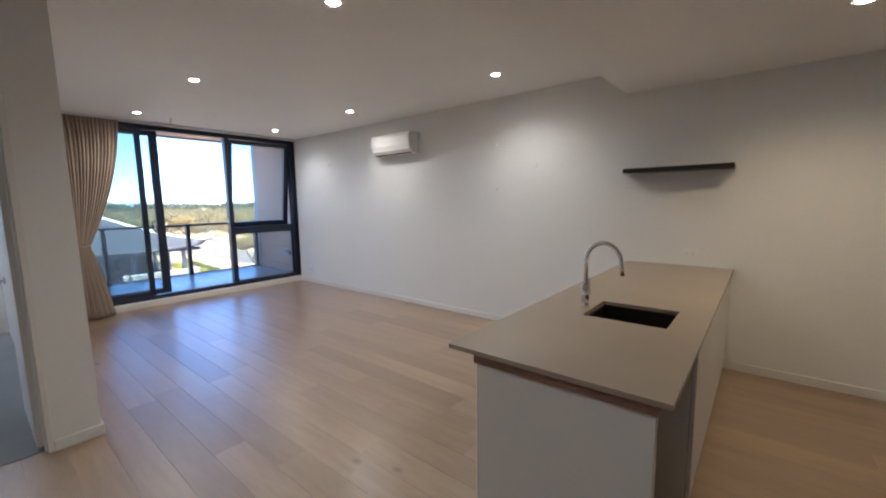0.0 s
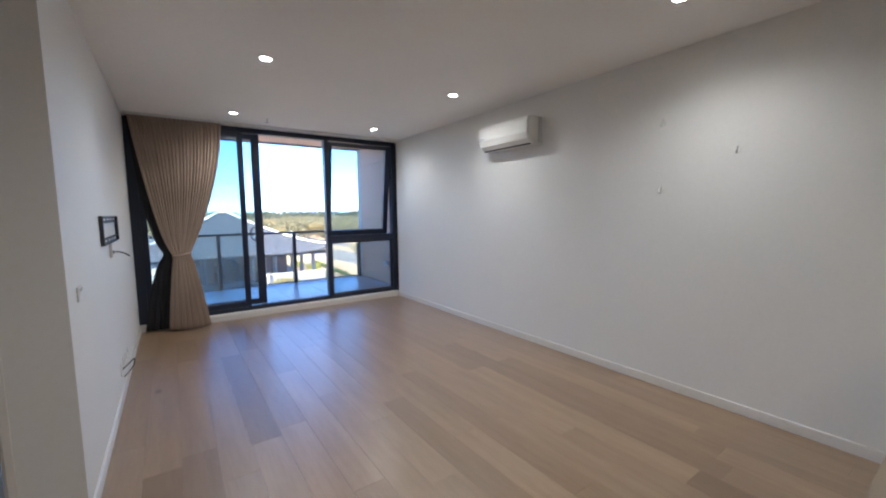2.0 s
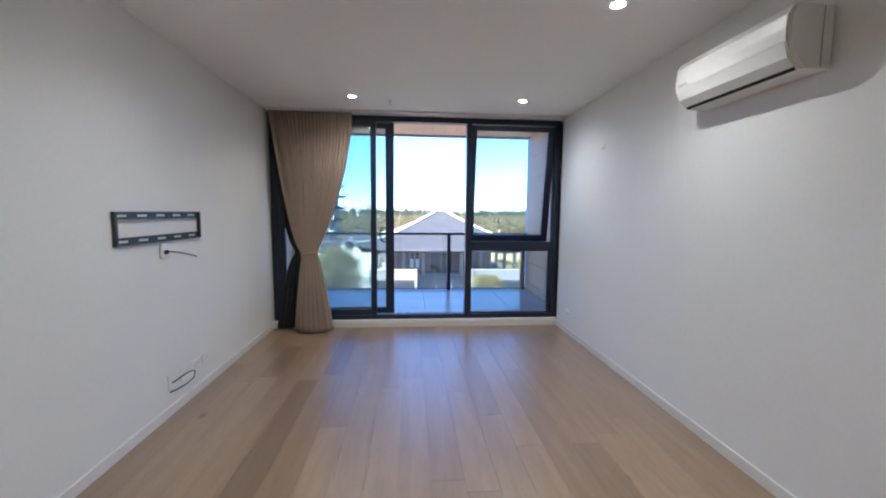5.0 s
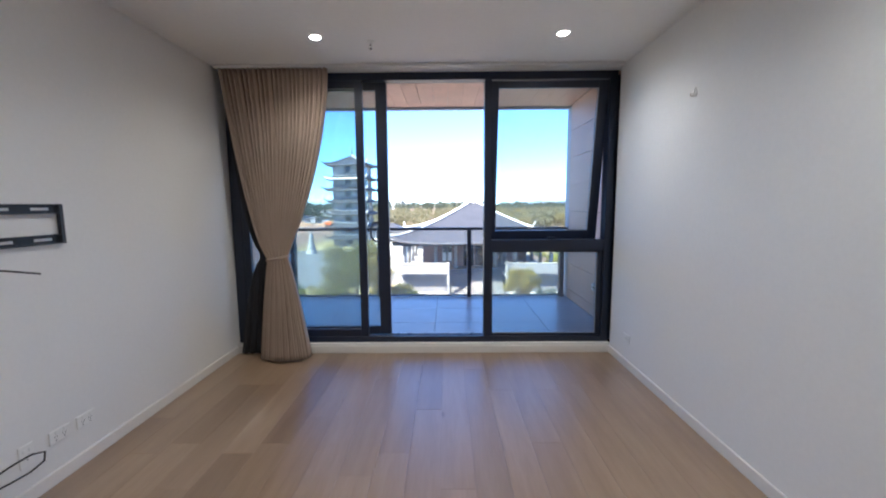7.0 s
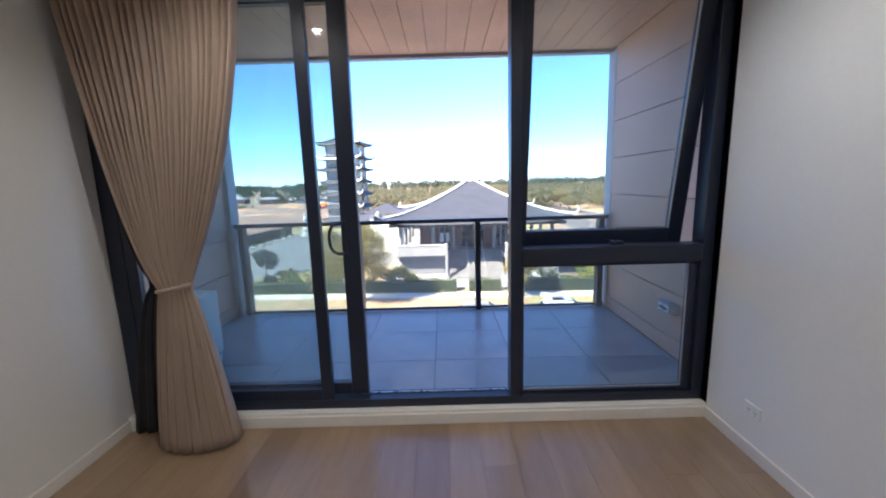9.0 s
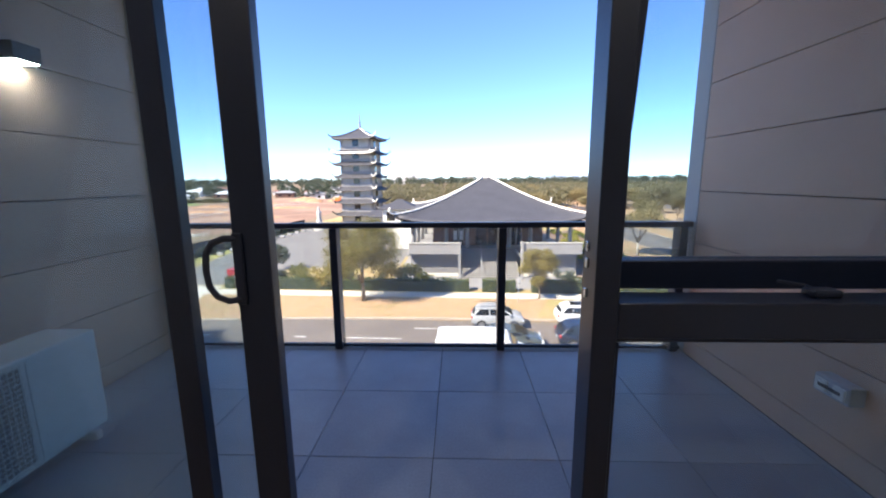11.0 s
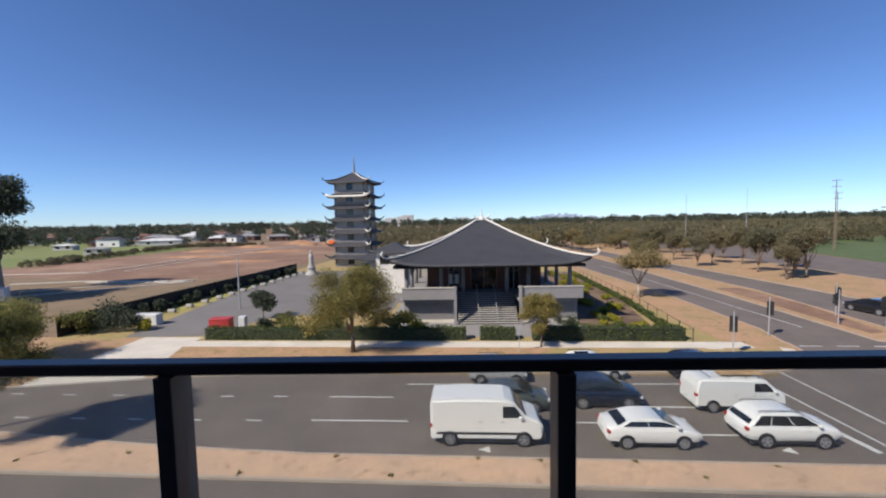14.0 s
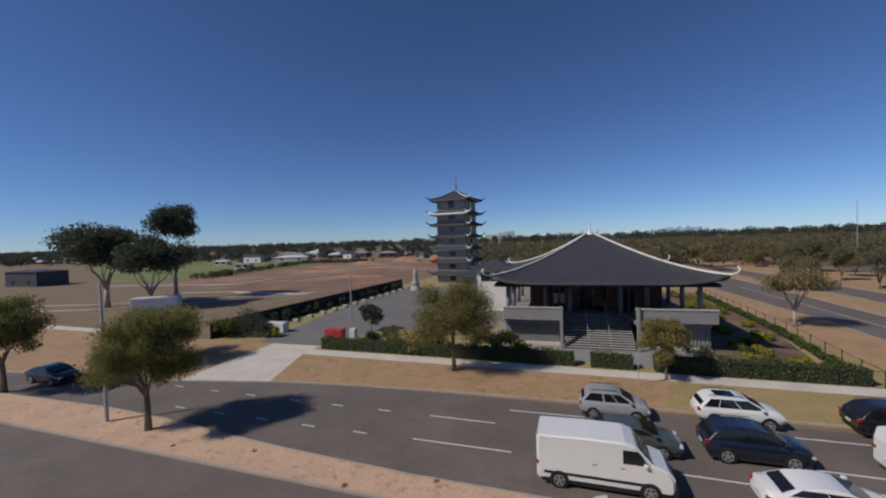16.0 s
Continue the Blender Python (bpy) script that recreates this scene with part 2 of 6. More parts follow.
M["render"] = plain("building_render", (0.45, 0.44, 0.42), 0.8, coarse=0.8, fine=30, vary=0.06)

# ---- building helpers ----
def mesh_object(name, bm, material, smooth=False):
    bm.normal_update()
    me = bpy.data.meshes.new(name)
    bm.to_mesh(me)
    bm.free()
    if smooth:
        for p in me.polygons:
            p.use_smooth = True
    for mt in (material if isinstance(material, (list, tuple)) else [material]):
        me.materials.append(mt)
    return new(name, me)


def part(name, bm, material, parent, label="", smooth=False):
    ob = mesh_object(name, bm, material, smooth)
    ob.parent = parent
    if label:
        ob["label"] = label
    return ob


def structure(name, bm, material, label="", category="", smooth=False):
    return tagged(mesh_object(name, bm, material, smooth), label, category, "", "structure")


def thing(name, m, label, category, group="", kind=""):
    ob = new(name)
    ob.empty_display_size = 0.1
    ob.matrix_world = m
    return tagged(ob, label, category, group, kind)


def box(bm, x0, x1, y0, y1, z0, z1, bevel=0.0, m=None, segments=1):
    c = bmesh.ops.create_cube(bm, size=1.0)["verts"]
    for v in c:
        v.co = Vector(((x0 + x1) / 2 + v.co.x * (x1 - x0), (y0 + y1) / 2 + v.co.y * (y1 - y0), (z0 + z1) / 2 + v.co.z * (z1 - z0)))
    if bevel:
        edges = list({e for v in c for e in v.link_edges})
        r = bmesh.ops.bevel(bm, geom=edges, offset=bevel, segments=segments, affect="EDGES", profile=0.5)
        c = list({v for f in r["faces"] for v in f.verts} | {v for v in c if v.is_valid})
    if m is not None:
        bmesh.ops.transform(bm, matrix=m, verts=[v for v in c if v.is_valid])
    return bm


def boxed(*args, **kw):
    return box(bmesh.new(), *args, **kw)


def cyl(bm, r0, r1, z0, z1, n=16, m=None, caps=True):
    r = bmesh.ops.create_cone(bm, cap_ends=caps, segments=n, radius1=r0, radius2=r1, depth=z1 - z0)["verts"]
    t = Matrix.Translation((0, 0, (z0 + z1) / 2))
    bmesh.ops.transform(bm, matrix=(m @ t) if m is not None else t, verts=r)
    return bm


def tube(bm, pts, radius, n=8, taper=None):
    """A round bar through points; taper: the radius at each point."""
    rings, pts, last = [], [Vector(p) for p in pts], None
    for i, p in enumerate(pts):
        d = (pts[min(i + 1, len(pts) - 1)] - pts[max(i - 1, 0)]).normalized()
        side = d.cross(Vector((0, 0, 1)))
        side = side.normalized() if side.length > 1e-3 else last or Vector((1, 0, 0))
        if last and side.dot(last) < 0:
            side = -side
        last = side
        up = side.cross(d).normalized()
        rr = taper[i] if taper else radius
        rings.append([bm.verts.new(p + (side * math.cos(a) + up * math.sin(a)) * rr) for a in (2 * math.pi * k / n for k in range(n))])
    for a, b in zip(rings, rings[1:]):
        for k in range(n):
            bm.faces.new((a[k], a[(k + 1) % n], b[(k + 1) % n], b[k]))
    bm.faces.new(rings[0][::-1])
    bm.faces.new(rings[-1])
    return bm


def prism(bm, outline, y0, y1, inset=0.0, top=None):
    """An outline in x and z, drawn out along y."""
    a = [bm.verts.new((x, y0, z)) for x, z in outline]
    b = [bm.verts.new((x, y1, z)) for x, z in outline]
    n = len(outline)
    for k in range(n):
        bm.faces.new((a[k], a[(k + 1) % n], b[(k + 1) % n], b[k]))
    bm.faces.new(a[::-1])
    bm.faces.new(b)
    bmesh.ops.recalc_face_normals(bm, faces=bm.faces[:])
    return bm


def slab(bm, corners, z0, z1):
    """A flat plate with a straight-sided outline seen from above."""
    a = [bm.verts.new((x, y, z0)) for x, y in corners]
    b = [bm.verts.new((x, y, z1)) for x, y in corners]
    n = len(corners)
    for k in range(n):
        bm.faces.new((a[k], a[(k + 1) % n], b[(k + 1) % n], b[k]))
    bm.faces.new(a[::-1])
    bm.faces.new(b)
    bmesh.ops.recalc_face_normals(bm, faces=bm.faces[:])
    return bm

# ---- the flat: shell ----
W, H, BACK, LEFT = 3.732, 2.735, -9.6, -2.3      # room width, ceiling, back wall, hall's far side
NIB, BED = -3.76, -0.228                          # end of the dividing wall, its bedroom face
T = 0.2


def wall(name, *boxes, label="white painted plaster wall", material=None):
    bm = bmesh.new()
    for b in boxes:
        box(bm, *b)
    return structure(name, bm, material or M["wall"], label, "wall")


wall("wall_east", (W, W + T, BACK, 0.0, -0.1, H))
wall("wall_back", (LEFT - T, W + T, BACK - T, BACK, -0.1, H))
wall("wall_hall", (LEFT - T, LEFT, BACK, NIB, -0.1, H))
wall("wall_dividing", (BED, 0.0, NIB, 0.0, -0.1, H), label="white plaster dividing wall with a television bracket")
wall("wall_bedroom_front", (LEFT - T, -1.12, NIB, NIB + 0.1, -0.1, H), (-1.12, BED, NIB, NIB + 0.1, 2.42, H))
wall("wall_bedroom_side", (-3.6, -3.4, NIB, 0.0, -0.1, H), (-3.4, LEFT - T, NIB, NIB + 0.1, -0.1, H))
wall("wall_window", (0.0, W, 0.0, 0.17, 2.715, H), (0.0, W, 0.0, 0.17, -0.1, 0.092), (-3.6, -3.0, 0.0, 0.17, -0.1, H),
     (-0.68, 0.0, 0.0, 0.17, -0.1, H), (-3.0, -0.68, 0.0, 0.17, 2.66, H), (-3.0, -0.68, 0.0, 0.17, -0.1, 0.06), label="white plaster wall round the window")

bm = bmesh.new()
box(bm, LEFT - T, W + T, BACK - T, NIB, H, H + 0.25)
box(bm, -3.6, W + T, NIB, 0.13, H, H + 0.25)
structure("ceiling", bm, M["ceiling"], "flat white plasterboard ceiling", "ceiling")
structure("ceiling_bulkhead", boxed(0.35, W, BACK, -6.0, 2.52, H, bevel=0.004), M["ceiling"], "lowered white plasterboard ceiling over the kitchen", "ceiling")
structure("floor_bedroom", boxed(-3.4, BED, NIB + 0.05, 0.0, -0.1, 0.004), M["carpet"], "grey carpet floor in the bedroom", "carpet")


def skirting(name, *boxes):
    bm = bmesh.new()
    for b in boxes:
        box(bm, *b, bevel=0.003)
    structure(name, bm, M["trim"], "white painted skirting board", "skirting")


skirting("baseboard_east", (W - 0.014, W, -6.09, 0.0, 0.0, 0.075))
skirting("baseboard_kitchen", (W - 0.014, W, BACK, -6.96, 0.0, 0.075))
skirting("baseboard_dividing", (0.0, 0.014, NIB, -0.0, 0.0, 0.075), (BED, 0.014, NIB - 0.014, NIB - 0.0005, 0.0, 0.075))
skirting("baseboard_window", (0.016, W - 0.016, -0.012, -0.0005, 0.0, 0.075))
skirting("baseboard_back", (LEFT, W, BACK, BACK + 0.014, 0.0, 0.075))

# door frame and open door to the bedroom
bm = bmesh.new()
box(bm, BED - 0.03, BED, NIB - 0.006, NIB + 0.106, 0.0, 2.42, bevel=0.002)
box(bm, -1.12, -1.09, NIB - 0.006, NIB + 0.106, 0.0, 2.42, bevel=0.002)
box(bm, -1.12, BED, NIB - 0.006, NIB + 0.106, 2.39, 2.42, bevel=0.002)
box(bm, BED - 0.042, BED - 0.03, NIB + 0.03, NIB + 0.06, 0.0, 2.39)
trim = structure("trim_door", bm, M["trim"], "white painted door frame", "door frame")
door = thing("door_1", pose(BED - 0.03, NIB + 0.108, 0.0), "open white flush door with a steel lever handle", "door", kind="structure")
part("leaf", boxed(-0.04, 0.0, 0.0, 0.82, 0.008, 2.38, bevel=0.002), M["trim"], door)
bm = bmesh.new()
cyl(bm, 0.026, 0.026, 0, 0.012, 16, pose(-0.04, 0.76, 1.0, 0, -90, 0))
tube(bm, [(-0.05, 0.76, 1.0), (-0.095, 0.76, 1.0), (-0.1, 0.73, 1.0), (-0.1, 0.64, 1.0)], 0.009, 8)
part("door_handle", bm, M["bright_alu"], door, "brushed steel lever handle", True)
for z in (0.22, 1.1, 2.2):
    bm = bmesh.new()
    cyl(bm, 0.007, 0.007, -0.05, 0.05, 10, pose(0.004, -0.006, z))
    part("hinge", bm, M["steel"], door, "steel butt hinge", True)

# ---- window wall: sliding door, fixed light and awning sash ----
Y0, Y1 = 0.05, 0.165


def frame_bars(bm, bars, y0, y1, bevel=0.003):
    for x0, x1, z0, z1 in bars:
        box(bm, x0, x1, y0, y1, z0, z1, bevel=bevel)
    return bm


win = thing("window_1", pose(0, 0, 0), "dark navy aluminium balcony window with an open sliding door", "window", kind="structure")
part("window_frame", frame_bars(bmesh.new(), [(0.001, 0.10, 0.092, 2.715), (3.66, W - 0.001, 0.092, 2.715), (0.10, 3.66, 0.092, 0.15), (0.10, 3.66, 2.645, 2.715),
                                              (2.48, 2.55, 0.15, 2.645)], Y0, Y1), M["alu"], win)
part("transom", frame_bars(bmesh.new(), [(2.55, 3.66, 1.02, 1.125)], Y0, Y1), M["alu"], win)
part("glazing_bead", frame_bars(bmesh.new(), [(2.55, 2.568, 0.17, 1.0), (3.61, 3.66, 0.17, 1.0), (2.55, 3.66, 0.15, 0.17), (2.55, 3.66, 1.0, 1.02)], 0.075, 0.125), M["alu"], win)
part("seal_strip", frame_bars(bmesh.new(), [(3.602, 3.61, 0.17, 1.0), (2.568, 3.602, 0.17, 0.177)], 0.09, 0.098, 0.0), M["seal"], win, "grey glazing seal")
part("track", frame_bars(bmesh.new(), [(1.50, 2.478, 0.15, 0.158)], 0.125, 0.133, 0.001), M["bright_alu"], win, "bright aluminium sliding track")
p = part("pane", boxed(2.56, 3.62, 0.10, 0.108, 0.165, 1.005), M["glass"], win, "lightly tinted glass")
p.visible_shadow = False
fixed = part("fixed_panel", frame_bars(bmesh.new(), [(0.10, 0.165, 0.15, 2.645), (1.243, 1.317, 0.15, 2.645), (0.165, 1.243, 0.15, 0.225), (0.165, 1.243, 2.575, 2.645)], 0.055, 0.10), M["alu"], win)
p = part("pane", boxed(0.16, 1.248, 0.075, 0.081, 0.22, 2.58), M["glass"], fixed)
p.visible_shadow = False
slide = part("sliding_panel", frame_bars(bmesh.new(), [(0.32, 0.40, 0.16, 2.64), (1.43, 1.54, 0.16, 2.64), (0.40, 1.43, 0.16, 0.24), (0.40, 1.43, 2.57, 2.64)], 0.11, 0.158), M["alu"], win)
p = part("pane", boxed(0.39, 1.44, 0.132, 0.138, 0.23, 2.58), M["glass"], slide)
p.visible_shadow = False
bm = bmesh.new()
tube(bm, [(1.445, 0.106, 1.302), (1.415, 0.090, 1.306), (1.385, 0.082, 1.294), (1.367, 0.078, 1.262), (1.362, 0.077, 1.215), (1.367, 0.078, 1.165), (1.385, 0.082, 1.132), (1.415, 0.090, 1.116), (1.445, 0.106, 1.118)], 0.010, 8)
box(bm, 1.432, 1.462, 0.099, 0.1105, 1.10, 1.32, bevel=0.003)
part("door_pull", bm, M["alu"], slide, "curved black pull handle", False)
for z in (1.135, 1.225, 1.275):
    part("latch_keeper", boxed(2.475, 2.4805, 0.115, 0.135, z - 0.014, z + 0.014, bevel=0.002), M["bright_alu"], win, "silver latch plate")
sash = part("awning_sash", frame_bars(bmesh.new(), [(2.552, 2.618, -1.555, -0.01), (3.565, 3.658, -1.555, -0.01), (2.618, 3.565, -1.555, -1.455), (2.618, 3.565, -0.075, -0.01)], -0.022, 0.028), M["alu"], win, "awning sash swung outwards")
sash.matrix_world = pose(0, 0.085, 2.645, 8.0, 0, 0)
p = part("pane", boxed(2.61, 3.572, -0.004, 0.004, -1.46, -0.07), M["glass"], sash)
p.visible_shadow = False
part("seal_strip", boxed(3.557, 3.565, -0.022, -0.014, -1.455, -0.075), M["seal"], sash, "grey glazing seal")
bm = bmesh.new()
box(bm, 3.12, 3.20, 0.10, 0.15, 1.126, 1.147, bevel=0.004)
tube(bm, [(3.16, 0.14, 1.135), (3.18, 0.20, 1.135), (3.14, 0.26, 1.135)], 0.006, 6)
part("window_winder", bm, M["alu"], win, "black chain winder")

bed_win = thing("window_2", pose(0, 0, 0), "dark navy aluminium bedroom window with a transom", "window", kind="structure")
part("window_frame", frame_bars(bmesh.new(), [(-3.0, -2.92, 0.06, 2.66), (-0.77, -0.68, 0.06, 2.66), (-2.92, -0.77, 0.06, 0.12), (-2.92, -0.77, 2.58, 2.66), (-1.85, -1.77, 0.12, 2.58)], Y0, 0.10), M["alu"], bed_win)
part("transom", frame_bars(bmesh.new(), [(-2.92, -1.85, 1.05, 1.22), (-1.77, -0.77, 1.05, 1.22)], Y0, 0.10), M["alu"], bed_win)
for x0, x1 in ((-2.92, -1.85), (-1.77, -0.77)):
    for z0, z1 in ((0.11, 1.06), (1.21, 2.59)):
        p = part("pane", boxed(x0 - 0.01, x1 + 0.01, 0.045, 0.052, z0, z1), M["glass"], bed_win)
        p.visible_shadow = False

# ---- curtain ----
def drape(name, edge, folds, deep, material, parent, rows=48, cols=220, y=0.0, wobble=0.0, flare=0.0):
    bm = bmesh.new()
    grid = []
    for r in range(rows + 1):
        z = 2.685 * (1 - r / rows) + 0.012
        x0, x1, k = edge(z)
        line = []
        for c in range(cols + 1):
            s = c / cols
            ph = 2 * math.pi * folds * s + 0.9 * math.sin(7.1 * s + 1.3) + wobble * math.sin(z * 2.1 + 9 * s)
            d = deep * k * (math.sin(ph) + 0.28 * math.sin(2.3 * ph + z))
            out = flare * max(0.0, 1 - z / 0.98) * math.sin(math.pi * min(1, max(0, s))) ** 0.5
            line.append(bm.verts.new((x0 + (x1 - x0) * s + 0.004 * math.cos(ph), y + d * (1 + 4 * out) - out, z)))
        grid.append(line)
    for a, b in zip(grid, grid[1:]):
        for c in range(cols):
            bm.faces.new((a[c], a[c + 1], b[c + 1], b[c]))
    ob = part(name, bm, material, parent, "", True)
    so = ob.modifiers.new("thickness", "SOLIDIFY")
    so.thickness = 0.0025
    return ob


def front_edge(z):
    if z > 0.98:
        u = (z - 0.98) / 1.72
        return 0.42 - 0.37 * u ** 0.62, 0.59 + 0.45 * (1 - (1 - u) ** 1.75), 0.55 + 0.45 * min(1, abs(u) * 2)
    u = (0.98 - z) / 0.98
    return 0.42 - 0.11 * u ** 0.8, 0.59 + 0.19 * u ** 0.75, 0.55 + 0.45 * min(1, u * 2)


def back_edge(z):
    if z > 0.98:
        u = (z - 0.98) / 1.72
        return 0.40 - 0.37 * u ** 0.35, 0.46 + 0.30 * u, 0.7
    u = (0.98 - z) / 0.98
    return 0.34 - 0.28 * u ** 0.5, 0.46 + 0.05 * u, 0.7


curtain = thing("curtain", pose(0.0, -0.115, 0.006), "full-length beige linen curtain tied back beside the window", "curtain")
drape("cloth", front_edge, 23, 0.026, M["curtain"], curtain, cols=300, wobble=0.5, flare=0.11)
bm = bmesh.new()
tube(bm, [(0.505 + 0.1 * math.cos(a), 0.062 * math.sin(a), 0.975 + 0.02 * math.cos(a)) for a in (2 * math.pi * k / 24 for k in range(25))], 0.012, 8)
part("tieback", bm, M["curtain"], curtain, "beige cloth tieback", True)
dark = thing("blockout_curtain", pose(0.0, -0.045, 0.006), "black blockout curtain gathered behind the beige curtain", "curtain")
drape("cloth", back_edge, 7, 0.014, M["lining"], dark, cols=120)
track = thing("curtain_track", pose(0, 0, 0), "white double curtain track on the ceiling", "curtain track")
for ya, yb in ((-0.135, -0.095), (-0.07, -0.035)):
    part("rail", boxed(0.02, W - 0.02, ya, yb, H - 0.028, H - 0.002, bevel=0.004), M["plastic"], track)

# ---- ceiling fittings ----
def make_downlight(x, y, z, label, group):
    t = thing("downlight", pose(x, y, z), label, "downlight", group)
    bm = bmesh.new()
    for r0, r1, z0, z1 in ((0.052, 0.049, -0.004, 0.0),):
        n = 28
        rings = [[bm.verts.new((r * math.cos(2 * math.pi * k / n), r * math.sin(2 * math.pi * k / n), zz)) for k in range(n)] for r, zz in ((0.052, -0.0005), (0.051, -0.005), (0.042, -0.006), (0.038, -0.002))]
        for a, b in zip(rings, rings[1:]):
            for k in range(n):
                bm.faces.new((a[k], b[k], b[(k + 1) % n], a[(k + 1) % n]))
    part("trim_ring", bm, M["plastic"], t, "white trim ring", True)
    bm = bmesh.new()
    cyl(bm, 0.038, 0.038, -0.003, -0.0008, 24)
    part("diffuser", bm, M["lamp"], t, "glowing warm white diffuser")
    return t


lamp_data = bpy.data.lights.new("downlight_beam", "SPOT")
lamp_data.energy, lamp_data.color, lamp_data.spot_size, lamp_data.spot_blend, lamp_data.shadow_soft_size = DOWNLIGHT_WATTS, DOWNLIGHT_COLOR, radians(150), 0.9, 0.03
kitchen_data = bpy.data.lights.new("kitchen_beam", "SPOT")
kitchen_data.energy, kitchen_data.color, kitchen_data.spot_size, kitchen_data.spot_blend, kitchen_data.shadow_soft_size = DOWNLIGHT_WATTS * 1.2, (1.0, 0.74, 0.44), radians(150), 0.9, 0.03
# unseen fill lamp added for the hall
hall_fill_data = bpy.data.lights.new("hall_fill_beam", "SPOT")
hall_fill_data.energy, hall_fill_data.color, hall_fill_data.spot_size, hall_fill_data.spot_blend, hall_fill_data.shadow_soft_size = DOWNLIGHT_WATTS * 0.8, DOWNLIGHT_COLOR, radians(150), 0.9, 0.03
# last two, hall and inner bedroom, are unseen lamps added to light those rooms
for x, y, z in ((1.12, -2.72, H), (2.975, -2.73, H), (1.13, -0.69, H), (2.985, -0.715, H), (1.12, -5.0, H), (2.965, -5.01, H), (-0.81, -0.72, H), (2.62, -7.45, 2.52), (-0.8, -6.2, H), (-2.4, -1.9, H)):
    make_downlight(x, y, z, "round white recessed ceiling downlight, lit", "ceiling downlights")
    beam = new("downlight_beam", kitchen_data if z < H else hall_fill_data if y < -6 else lamp_data)
    beam.matrix_world = pose(x, y, z - 0.012)

spr = thing("fire_sprinkler", pose(1.53, -0.6, H), "small chrome fire sprinkler head on the ceiling", "sprinkler")
bm = bmesh.new()
cyl(bm, 0.028, 0.03, -0.006, -0.0005, 20)
part("rose", bm, M["plastic"], spr)
bm = bmesh.new()
cyl(bm, 0.008, 0.008, -0.03, -0.006, 10)
for s in (-1, 1):
    tube(bm, [(0.008 * s, 0, -0.028), (0.014 * s, 0, -0.038), (0.003 * s, 0, -0.052)], 0.0025, 6)
cyl(bm, 0.014, 0.014, -0.055, -0.052, 12)
part("nozzle", bm, M["chrome"], spr, "chrome nozzle", True)

# ---- split-system air conditioner ----
ac = thing("air_conditioner", pose(W, -2.91, 2.20), "white wall-mounted split-system air conditioner", "air conditioner")
out = [(-0.0, 0.0), (-0.14, 0.0), (-0.195, 0.055), (-0.22, 0.12), (-0.222, 0.18), (-0.22, 0.245), (-0.195, 0.285), (-0.15, 0.295), (-0.0, 0.295)]
bm = prism(bmesh.new(), out, -0.39, 0.40)
bmesh.ops.bevel(bm, geom=[e for e in bm.edges if abs(e.verts[0].co.y - e.verts[1].co.y) < 1e-4 and e.verts[0].co.x < -0.01], offset=0.012, segments=3, affect="EDGES")
part("body", bm, M["plastic"], ac)
part("front_panel", prism(bmesh.new(), [(-0.2195, 0.125), (-0.2225, 0.18), (-0.2205, 0.24), (-0.2235, 0.241), (-0.2265, 0.18), (-0.2235, 0.124)], -0.378, 0.388), M["plastic"], ac, "smooth white front panel")
part("louvre", prism(bmesh.new(), [(-0.156, 0.015), (-0.195, 0.054), (-0.217, 0.115), (-0.221, 0.114), (-0.199, 0.052), (-0.159, 0.011)], -0.37, 0.38), M["plastic"], ac, "white outlet flap")
part("outlet_slot", prism(bmesh.new(), [(-0.138, 0.004), (-0.153, 0.018), (-0.1575, 0.0135), (-0.142, -0.002)], -0.36, 0.37), M["black_slot"], ac, "dark air slot")
part("back_plate", boxed(-0.05, -0.0005, -0.396, 0.406, 0.006, 0.289, bevel=0.006), M["plastic"], ac)
part("side_seam", boxed(-0.053, -0.05, -0.3925, -0.39, 0.012, 0.283), M["plastic_grey"], ac, "dark casing seam")
part("badge", boxed(-0.229, -0.2262, 0.28, 0.36, 0.132, 0.148, bevel=0.001), M["bright_alu"], ac, "small silver badge")


# ---- hooks, plates, bracket ----
def hook(y, z, label="small white adhesive hook on the wall"):
    t = thing("wall_hook", pose(W, y, z), label, "hook", "adhesive wall hooks")
    bm = bmesh.new()
    pad = [(0.0, 0.034)] + [(0.021 * math.sin(q), -0.014 - 0.021 * math.cos(q)) for q in (math.pi * (0.75 - 1.5 * k / 12) for k in range(13))]
    prism(bm, pad, -0.0003, -0.006)
    bmesh.ops.transform(bm, matrix=pose(0, 0, 0, 0, 0, -90), verts=bm.verts[:])
    part("base", bm, M["plastic"], t, "teardrop-shaped pad")
    bm = bmesh.new()
    tube(bm, [(-0.006, 0, 0.014), (-0.011, 0, -0.018), (-0.02, 0, -0.03), (-0.03, 0, -0.026), (-0.032, 0, -0.010)], 0.005, 6)
    part("prong", bm, M["plastic"], t, "", True)


for y, z in ((-1.136, 2.196), (-4.555, 2.193), (-5.08, 1.915), (-4.557, 1.66)):
    hook(y, z)


